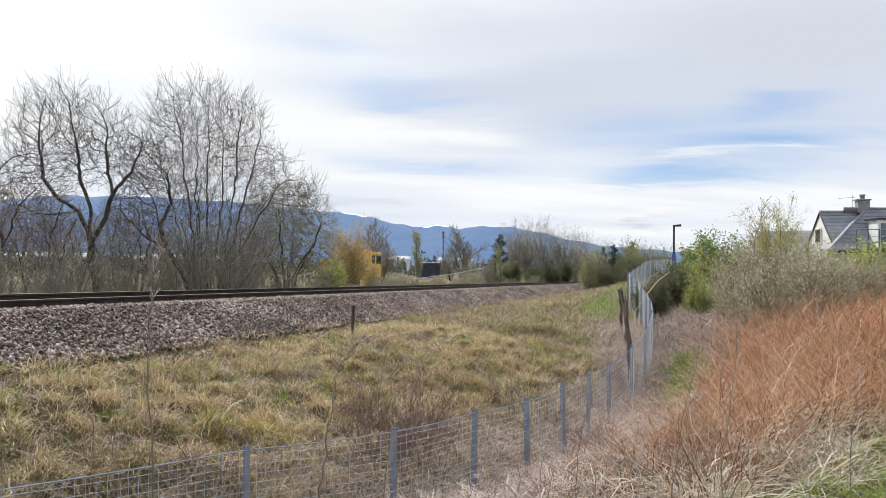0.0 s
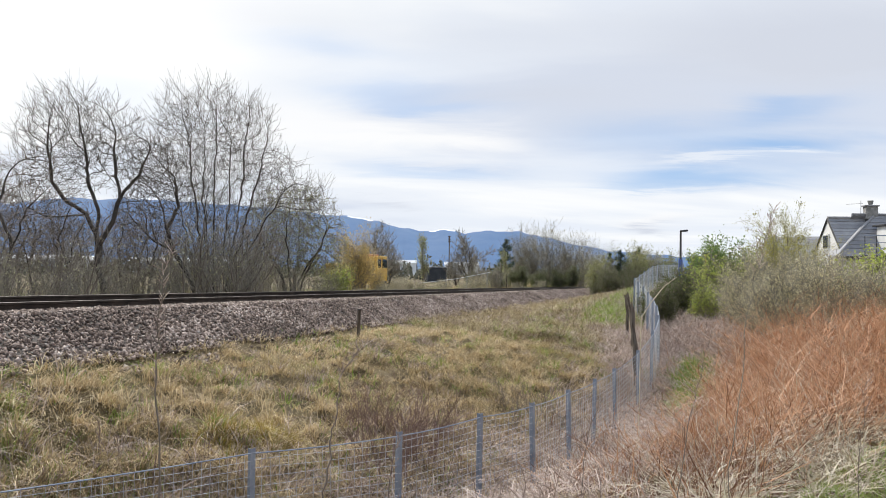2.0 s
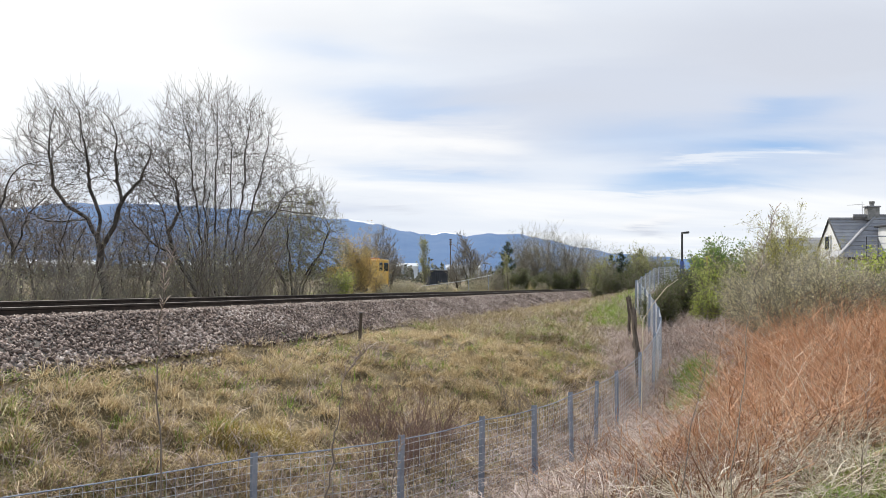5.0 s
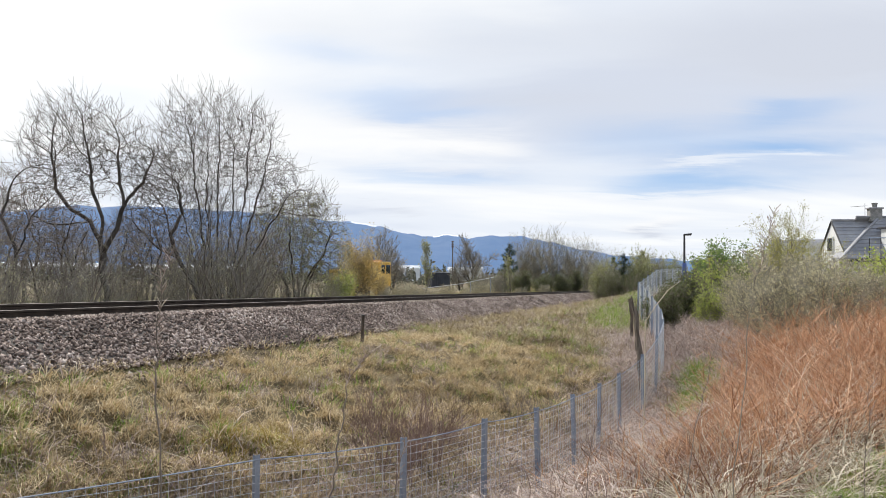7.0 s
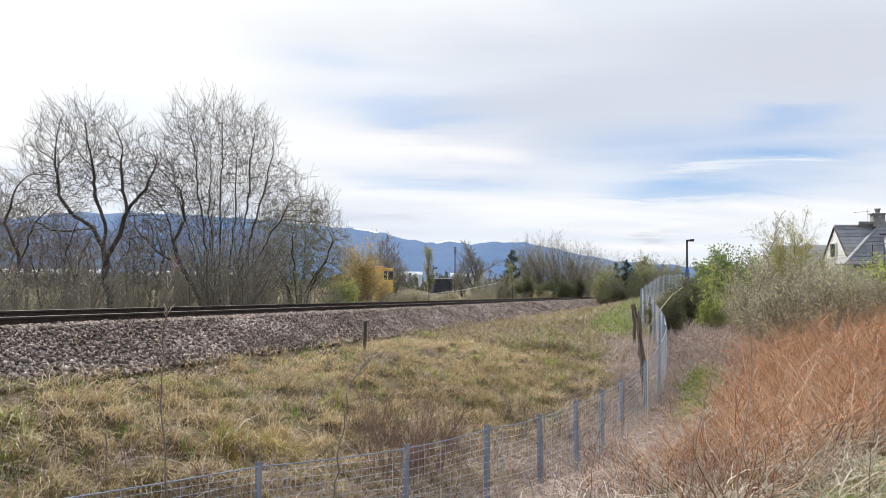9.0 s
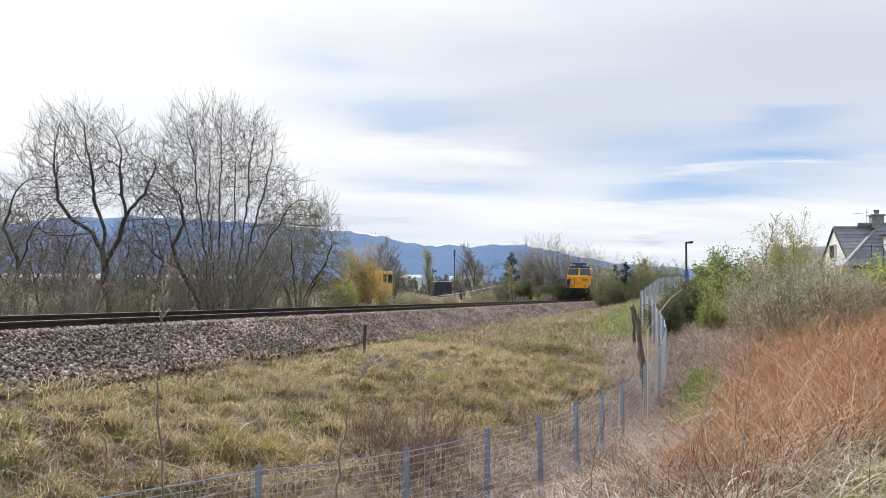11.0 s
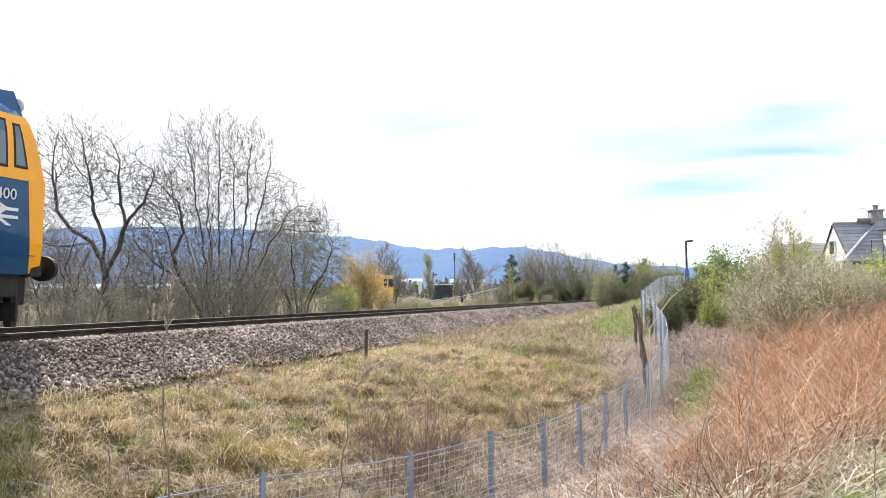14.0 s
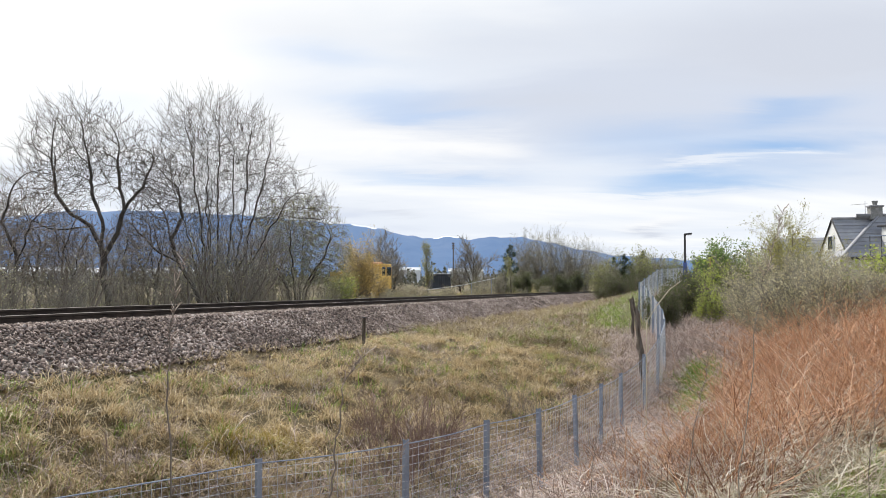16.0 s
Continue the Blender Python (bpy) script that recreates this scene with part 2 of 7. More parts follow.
M["navy"] = material("dark_container", [(.018, .022, .03), (.032, .038, .05), (.05, .057, .07)], .6, scale=1, fine=12)
M["lorry"] = material("lorry_yellow", [(.48, .26, .03), (.62, .36, .05), (.70, .44, .09)], .5, scale=1, fine=12)
M["cladding"] = material("pale_cladding", [(.58, .62, .66), (.70, .74, .78), (.78, .81, .84)], .6, scale=.3, fine=4)
M["lamp_blue"] = material("blue_sleeve", [(.05, .09, .28), (.08, .13, .36)], .5, scale=3, fine=30)
M["far_leaf"] = material("far_wood", [(.06, .065, .05), (.11, .115, .085), (.18, .175, .125)], .8, scale=.05, fine=.3, bump=0, through=.2, island=.6)
M["moss"] = material("ochre_moss", [(.24, .17, .03), (.38, .28, .06), (.52, .42, .14)], .7, scale=.5, fine=2, bump=0, through=.3, island=.7)
M["loco_blue"] = material("rail_blue_paint", [(.005, .053, .145), (.007, .064, .172), (.010, .078, .20)], .05, 0, scale=.5, fine=1.3, bump=.9, spec=.4)
M["loco_yellow"] = material("warning_yellow_paint", [(.90, .35, .002), (.96, .41, .003), (.97, .45, .006)], .32, 0, scale=1.2, fine=12, bump=.02, coat=.25)
# paler than the body: reflected sky is mixed into this colour
M["loco_roof"] = material("roof_paint_sheen", [(.08, .105, .14), (.13, .16, .20), (.19, .22, .26)], .32, 0, scale=1, fine=10, bump=.04, coat=.3)
M["black"] = material("oily_black_steel", [(.009, .009, .010), (.018, .017, .018), (.033, .030, .028)], .55, .2, scale=2, fine=18, bump=.15)
M["under"] = material("dusty_underframe", [(.012, .011, .010), (.028, .025, .022), (.052, .045, .039)], .7, .1, scale=2, fine=14, bump=.15)
M["tank"] = material("tank_grey_brown", [(.04, .034, .031), (.06, .051, .046), (.08, .068, .062)], .7, .0, scale=1, fine=12, bump=.1)
M["axle_dirty"] = material("axle_box_paint", [(.04, .032, .014), (.13, .10, .035), (.24, .19, .075)], .7, scale=9, fine=30)
M["axle_yellow"] = material("axle_box_yellow", [(.16, .12, .04), (.38, .29, .09), (.5, .4, .16)], .7, scale=9, fine=30)
M["white"] = material("white_paint", [(.68, .68, .67), (.8, .8, .79)], .5, scale=2, fine=20, bump=.03)
M["orange"] = material("faded_orange", [(.50, .13, .03), (.62, .2, .055)], .6, scale=3, fine=20)
M["plate_red"] = material("plate_red", [(.55, .04, .025), (.65, .06, .03)], .4, scale=3, fine=20, bump=0)
M["steel"] = material("bare_steel", [(.4, .41, .42), (.55, .56, .57)], .35, .8, scale=3, fine=30, bump=0)
M["glass"] = glass("dark_glass", (.02, .025, .03))
# blue of the reflected sky is put into the windscreen's tint
M["sky_tinted_glass"] = glass("sky_tinted_glass", (.07, .105, .18))
M["pale_glass"] = glass("pale_glass", (.09, .14, .18), .1)
M["lamp_glass"] = glass("lamp_glass", (.62, .66, .70), .15)
M["headlight"] = glowing("headlight_glow", (1.0, .80, .48), .12)

# ---- helpers ----


def part(name, bm, mat, parent=None, label="", smooth=False):
    me = bpy.data.meshes.new(name)
    bm.normal_update()
    bm.to_mesh(me)
    bm.free()
    if smooth:
        for p in me.polygons:
            p.use_smooth = True
    me.materials.append(mat)
    ob = new(name, me)
    ob.parent = parent
    if label:
        tagged(ob, label)
    return ob


def raw(name, verts, faces, mat, parent=None, smooth=False, label=""):
    me = bpy.data.meshes.new(name)
    me.from_pydata(verts, [], faces)
    if smooth:
        for p in me.polygons:
            p.use_smooth = True
    me.materials.append(mat)
    ob = new(name, me)
    ob.parent = parent
    if label:
        tagged(ob, label)
    return ob


def quads(name, verts, mat, per=4, parent=None):
    """A mesh of separate polygons: verts is (n, per, 3)."""
    v = np.asarray(verts, np.float32)
    n = len(v)
    me = bpy.data.meshes.new(name)
    me.vertices.add(n * per)
    me.vertices.foreach_set("co", v.ravel())
    me.loops.add(n * per)
    me.loops.foreach_set("vertex_index", np.arange(n * per, dtype=np.int32))
    me.polygons.add(n)
    me.polygons.foreach_set("loop_start", np.arange(0, n * per, per, dtype=np.int32))
    me.update(calc_edges=True)
    me.materials.append(mat)
    ob = new(name, me)
    ob.parent = parent
    return ob


def indexed(name, verts, faces, mat, parent=None):
    """A mesh from arrays: verts (n, 3) and faces (m, k)."""
    v, f = np.asarray(verts, np.float32), np.asarray(faces, np.int32)
    k = f.shape[1]
    me = bpy.data.meshes.new(name)
    me.vertices.add(len(v))
    me.vertices.foreach_set("co", v.ravel())
    me.loops.add(f.size)
    me.loops.foreach_set("vertex_index", f.ravel())
    me.polygons.add(len(f))
    me.polygons.foreach_set("loop_start", np.arange(0, f.size, k, dtype=np.int32))
    me.update(calc_edges=True)
    me.materials.append(mat)
    ob = new(name, me)
    ob.parent = parent
    return ob


def box(bm, c, size, m=None, bevel=0.0):
    t = Matrix.Translation(c) @ (m or Matrix()) @ Matrix.Diagonal((*size, 1))
    g = bmesh.ops.create_cube(bm, size=1, matrix=t)
    if bevel:
        edges = list({e for v in g["verts"] for e in v.link_edges})
        bmesh.ops.bevel(bm, geom=edges, offset=bevel, segments=2, affect="EDGES", profile=.5)


def rod(bm, a, b, r, seg=8, r2=None):
    a, b = Vector(a), Vector(b)
    d = b - a
    t = Matrix.Translation((a + b) / 2) @ d.to_track_quat("Z", "Y").to_matrix().to_4x4()
    bmesh.ops.create_cone(bm, cap_ends=True, segments=seg, radius1=r, radius2=r if r2 is None else r2, depth=d.length, matrix=t)


def pipe(bm, pts, r, seg=6):
    for a, b in zip(pts[:-1], pts[1:]):
        rod(bm, a, b, r, seg)


# ---- the lie of the land: s runs along the railway away from the viewer, q sideways from its middle line ----
P0, FAR, SIDE = np.array((-4.804, 21.56)), np.array((.31823, .94801)), np.array((.94801, -.31823))
GRADE, BEND, RADIUS, CANT = -.0150, 62.0, 420.0, -.03


def bow(s):
    return np.maximum(0, np.asarray(s, float) - BEND) ** 2 / (2 * RADIUS)


def rail_z(s):
    return -.06 + GRADE * np.clip(s, -200, 95)


def place(s, q, z=0.0):
    p = P0 + FAR * s + SIDE * (q + float(bow(s)))
    return Vector((p[0], p[1], z))


FENCE_S = (-60, -22, -13.8, -11.63, -10.2, -8.65, -7.5, -6.0, -4.6, -3.2, -1.6, 0, 3, 8, 13, 26, 41, 60, 100)
FENCE_Q = (3.0, 3.2, 5.37, 6.78, 8.01, 8.65, 9.18, 9.52, 9.82, 10.06, 10.55, 10.86, 10.66, 10.08, 9.42, 9.7, 10.8, 12.5, 14)
FENCE_Z = (-1.1, -1.15, -1.29, -1.386, -1.386, -1.386, -1.386, -1.386, -1.37, -1.33, -1.0, -.5, -.17, .15, .44, 1.15, 1.38, 1.5, 1.5)  # top of the fence
FENCE_H = 1.45


def smooth01(x):
    x = np.clip(x, 0, 1)
    return x * x * (3 - 2 * x)


def ground(s, q):
    """Height of the ground at s, q (arrays or numbers)."""
    s, q = np.asarray(s, float), np.asarray(q, float)
    zt = rail_z(s)
    qf, zf = np.interp(s, FENCE_S, FENCE_Q), np.interp(s, FENCE_S, FENCE_Z) - FENCE_H
    right = -.9 + .5 * smooth01((q - 12) / 25) + .9 * smooth01((s - 10) / 25) * smooth01((50 - s) / 20)
    foot = zt - .95
    u = np.clip((q - 3.25) / np.maximum(qf - 3.25, 1), 0, 1)
    near = foot + (zf - foot) * (u * .75 + .25 * u * u)
    v = np.clip((q - qf) / np.interp(s, (-20, -5, 5), (5.6, 5.2, 4.0)), 0, 1)
    v = .65 * v + .35 * smooth01(v)
    near = np.where(q > qf, zf + (np.maximum(right, zf) - zf) * v, near)
    shoulder = zt - .15 - .05 * (np.abs(q) < 1.2) + CANT * np.clip(q, -1.8, 1.8) - .66 * np.clip((q - 1.75) / 1.5, 0, 1)
    z = np.where(q < 3.25, shoulder, near)
    left = zt - .19 - CANT * 1.75 - .7 * np.clip((-q - 1.8) / 1.2, 0, 1)
    bank = 1.35 * smooth01((s - 50) / 22) * smooth01((170 - s) / 40) * smooth01((-q - 3.2) / 3.5) * smooth01((17 + q) / 6)
    left = left + bank - .3 * smooth01((-q - 30) / 60)
    z = np.where(q < -1.75, left, z)
    far = smooth01((np.hypot(s, q) - 110) / 120)
    return z * (1 - far) - 1.5 * far


def mound(s, q):
    """Tussocks of the turf, 0 to 1."""
    a = np.sin(4.1 * s + 1.9 * np.sin(1.7 * q + .4) + .8 * np.sin(.9 * s)) * np.sin(4.6 * q + 1.6 * np.sin(1.9 * s) + .7 * np.sin(3.1 * q))
    b = np.sin(7.3 * s - 2.1 * q + 1.2 * np.sin(2.3 * q)) * np.sin(6.7 * q + 2.7 * s)
    return np.clip(.62 * np.abs(a) ** .8 + .3 * b, 0, 1)


def jitter(s, q):
    """Lumps of the turf; none under the track."""
    a = smooth01((np.abs(q) - 3.2) / 1.0)
    return a * (.25 * mound(s, q) - .10 + .05 * np.sin(1.1 * s + 1.3 * q) * np.sin(1.3 * q - .6 * s))


def spots(s, q):
    """World points on the ground for arrays of s and q."""
    s, q = np.asarray(s, float), np.asarray(q, float)
    xy = P0 + np.outer(s, FAR) + np.outer(q + bow(s), SIDE)
    return np.column_stack([xy, ground(s, q) + jitter(s, q)])


def to_sq(x, y):
    d = np.array((x, y)) - P0
    return float(d @ FAR), float(d @ SIDE)


def stand(az, dist):
    """A spot on the ground at that bearing (degrees right of +y) and distance from the viewer."""
    x, y = dist * math.sin(radians(az)), dist * math.cos(radians(az))
    s, q = to_sq(x, y)
    return Vector((x, y, float(ground(s, q - float(bow(s))))))


def build_ground():
    def axis(lim, fine, step):
        a = [0.0]
        while a[-1] < lim:
            a.append(a[-1] + (step if a[-1] < fine else step + (a[-1] - fine) * .16))
        return np.array(a)
    sp, qp = axis(3300, 60, .17), axis(3300, 15, .13)
    s = np.concatenate([-axis(500, 20, .17)[:0:-1], sp])
    q = np.concatenate([-qp[:0:-1], qp])
    S, Q = np.meshgrid(s, q, indexing="ij")
    v = spots(S.ravel(), Q.ravel())
    # past the bend the sheet keeps straight
    xy = P0 + np.outer(S.ravel(), FAR) + np.outer(Q.ravel() + np.where(S.ravel() < 190, bow(S.ravel()), bow(190)), SIDE)
    v[:, :2] = xy
    n, m = len(s), len(q)
    i = np.arange(n * m).reshape(n, m)
    f = np.stack([i[:-1, :-1], i[1:, :-1], i[1:, 1:], i[:-1, 1:]], -1).reshape(-1, 4)[:, ::-1]
    ob = indexed("ground", v, f, M["soil"])
    for p in ob.data.polygons:
        p.use_smooth = True
    tagged(ob, "rough grassy ground with a ditch below a railway embankment", "ground", kind="structure")


build_ground()
# ---- the railway ----


def build_track():
    s = np.concatenate([np.arange(-60, 62, 2.0), np.arange(62, 151, 2.0)])
    track = new("railway_track")
    tagged(track, "single rusty railway track on stone ballast", "railway track", kind="structure")
    prof = [(-.07, -.159), (.07, -.159), (.07, -.145), (.012, -.115), (.012, -.05), (.036, -.04), (.036, -.006), (.026, 0), (-.026, 0), (-.036, -.006), (-.036, -.04), (-.012, -.05), (-.012, -.115), (-.07, -.145)]
    for q0 in (.753, -.753):
        v, f, k = [], [], len(prof)
        for x in s:
            for a, b in prof:
                v.append(place(x, q0 + a, float(rail_z(x)) + CANT * (q0 + a) + b))
        for i in range(len(s) - 1):
            for j in range(k):
                f.append((i * k + j, i * k + (j + 1) % k, (i + 1) * k + (j + 1) % k, (i + 1) * k + j))
        rail = raw("rail", v, f, M["rail"], track)
        rail.data.materials.append(M["rail_top"])
        for p in rail.data.polygons:
            if p.index % k == 7:
                p.material_index = 1
    # bed of the track
    q = np.array([-3.2, -2.6, -1.9, -1.6, -1.2, -.6, 0, .6, 1.2, 1.6, 1.75, 1.95, 2.3, 2.7, 3.0, 3.3])
    sb = np.arange(-60, 160, .8)
    S, Q = np.meshgrid(sb, q, indexing="ij")
    S, Q = S.ravel(), Q.ravel()
    edge = np.where(Q > 3.1, .18 * np.sin(S * 1.3) + .12 * np.sin(S * 3.1 + 1), 0) * 1.0
    v = spots(S, Q + edge)
    v[:, 2] += .03 - np.where(np.abs(Q) > 3.1, .06, 0)
    i = np.arange(len(S)).reshape(len(sb), len(q))
    f = np.stack([i[:-1, :-1], i[:-1, 1:], i[1:, 1:], i[1:, :-1]], -1).reshape(-1, 4)
    bed = indexed("ballast_bed", v, f, M["ballast"])
    tagged(bed, "sloping bed of grey-brown crushed stone under the track", "ballast", kind="structure")
    # loose stones
    rng = np.random.default_rng(4)
    n = 78000
    ss = np.concatenate([rng.uniform(-16, 18, 54000), rng.uniform(18, 62, 24000)])
    qq = np.concatenate([rng.uniform(.9, 3.62, n)])
    skip = (np.abs(qq - .753) < .1)
    tail = 3.3 + .2 * np.sin(ss * 1.3) + .15 * np.sin(ss * 3.1 + 1) + rng.normal(0, .1, n)
    keep = ~skip & (qq < tail)
    ss, qq = ss[keep], qq[keep]
    n = len(ss)
    c = spots(ss, qq)
    c[:, 2] += .035
    octa = np.array([(1, 0, 0), (-1, 0, 0), (0, 1, 0), (0, -1, 0), (0, 0, 1), (0, 0, -1)], float)
    tri = np.array([(0, 2, 4), (2, 1, 4), (1, 3, 4), (3, 0, 4), (2, 0, 5), (1, 2, 5), (3, 1, 5), (0, 3, 5)])
    size = rng.uniform(.02, .048, (n, 1, 1)) * np.where(ss > 18, 1.35, 1.0)[:, None, None]
    shape = octa[None] * rng.uniform(.55, 1.25, (n, 6, 1)) * size
    shape = shape + rng.normal(0, .25, (n, 6, 3)) * size
    a, b = rng.uniform(0, 6.28, n), rng.uniform(-.7, .7, n)
    ca, sa, cb, sb_ = np.cos(a), np.sin(a), np.cos(b), np.sin(b)
    rot = np.stack([np.stack([ca * cb, -sa, ca * sb_], -1), np.stack([sa * cb, ca, sa * sb_], -1), np.stack([-sb_, 0 * a, cb], -1)], 1)
    v = np.einsum("nij,nkj->nki", rot, shape) + c[:, None]
    stones = indexed("ballast_stones", v.reshape(-1, 3), (tri[None] + 6 * np.arange(n)[:, None, None]).reshape(-1, 3), M["stone"])
    tagged(stones, "angular grey and brown crushed stones of the track bed", "ballast stones", kind="stuff")
    return track


track = build_track()


def build_sleepers():
    bm = bmesh.new()
    box(bm, (0, 0, -.33), (2.5, .26, .2), bevel=.02)
    first = part("sleeper", bm, M["sleeper"], track)
    for k in range(130):
        s = -18 + .65 * k
        ob = first if k == 0 else new("sleeper", first.data)
        ob.parent = track
        ob.matrix_basis = Matrix.Translation(place(s, 0, float(rail_z(s)) + .03)) @ Matrix.Rotation(math.atan2(SIDE[1], SIDE[0]), 4, "Z") @ Matrix.Rotation(-CANT, 4, "Y")


# ---- the locomotive: x forward, y to its left, z up from the rail; u is the distance back from its buffers ----
LEN = 20.88


def half(z):
    return float(np.interp(z, (.94, 1.0, 1.35, 2.4, 2.85, 3.15, 3.36, 3.54, 3.68, 3.79, 3.87, 3.91), (1.265, 1.29, 1.335, 1.335, 1.31, 1.27, 1.21, 1.09, .90, .63, .32, 0)))


def end_u(z):
    return float(np.interp(z, (.9, 2.45, 2.7, 3.36, 3.6, 3.91), (.45, .45, .55, .72, .95, 1.25)))


def width(u, z):
    e = min(u, LEN - u)
    t = min(1, max(0, (2.9 - e) / 2.45))
    return half(z) * (1 - .045 * t ** 1.6)


def side_patch(bm, corners, off=.006, nu=6, nz=5, sgn=1, rear=False, rim=.02):
    """A thin skin on the body's side between four corners (u, z), going round."""
    (a, b, c, d) = [np.array(p, float) for p in corners]
    g = []
    for i in range(nz + 1):
        for j in range(nu + 1):
            x, y = j / nu, i / nz
            p = (a * (1 - x) + b * x) * (1 - y) + (d * (1 - x) + c * x) * y
            u = LEN - p[0] if rear else p[0]
            g.append((10.44 - u, sgn * (width(p[0], p[1]) + off), p[1]))
    n = nu + 1
    vs = [bm.verts.new(p) for p in g]
    for i in range(nz):
        for j in range(nu):
            bm.faces.new((vs[i * n + j], vs[i * n + j + 1], vs[(i + 1) * n + j + 1], vs[(i + 1) * n + j]))
    ring = [i for i in range(n)] + [k * n + nu for k in range(1, nz + 1)] + [nz * n + j for j in range(nu - 1, -1, -1)] + [k * n for k in range(nz - 1, 0, -1)]
    back = [bm.verts.new((g[i][0], g[i][1] - sgn * rim, g[i][2])) for i in ring]
    for k in range(len(ring)):
        bm.faces.new((vs[ring[k]], vs[ring[(k + 1) % len(ring)]], back[(k + 1) % len(ring)], back[k]))
    bmesh.ops.recalc_face_normals(bm, faces=bm.faces)


def front_patch(bm, corners, off=.006, ny=6, nz=6, rear=False, rim=.02):
    """A thin skin on the cab's front between four corners (y, z)."""
    (a, b, c, d) = [np.array(p, float) for p in corners]
    f = -1 if rear else 1
    g = []
    for i in range(nz + 1):
        for j in range(ny + 1):
            x, y = j / ny, i / nz
            p = (a * (1 - x) + b * x) * (1 - y) + (d * (1 - x) + c * x) * y
            bulge = .035 * (p[0] / 1.28) ** 2
            g.append((f * (10.44 - end_u(p[1]) + off - bulge), f * p[0], p[1]))
    n = ny + 1
    vs = [bm.verts.new(p) for p in g]
    for i in range(nz):
        for j in range(ny):
            bm.faces.new((vs[i * n + j], vs[i * n + j + 1], vs[(i + 1) * n + j + 1], vs[(i + 1) * n + j]))
    ring = [i for i in range(n)] + [k * n + ny for k in range(1, nz + 1)] + [nz * n + j for j in range(ny - 1, -1, -1)] + [k * n for k in range(nz - 1, 0, -1)]
    back = [bm.verts.new((g[i][0] - f * rim, g[i][1], g[i][2])) for i in ring]
    for k in range(len(ring)):
        bm.faces.new((vs[ring[k]], vs[ring[(k + 1) % len(ring)]], back[(k + 1) % len(ring)], back[k]))
    bmesh.ops.recalc_face_normals(bm, faces=bm.faces)


def lettering(name, text, size, m, mat, parent, thick=.004):
    cu = bpy.data.curves.new(name, "FONT")
    cu.body, cu.size, cu.extrude, cu.align_x, cu.align_y = text, size, thick, "CENTER", "CENTER"
    cu.resolution_u = 3
    tmp = bpy.data.objects.new(name, cu)
    me = bpy.data.meshes.new_from_object(tmp)
    bpy.data.objects.remove(tmp)
    me.materials.append(mat)
    ob = new(name, me)
    ob.parent, ob.matrix_basis = parent, m
    return ob


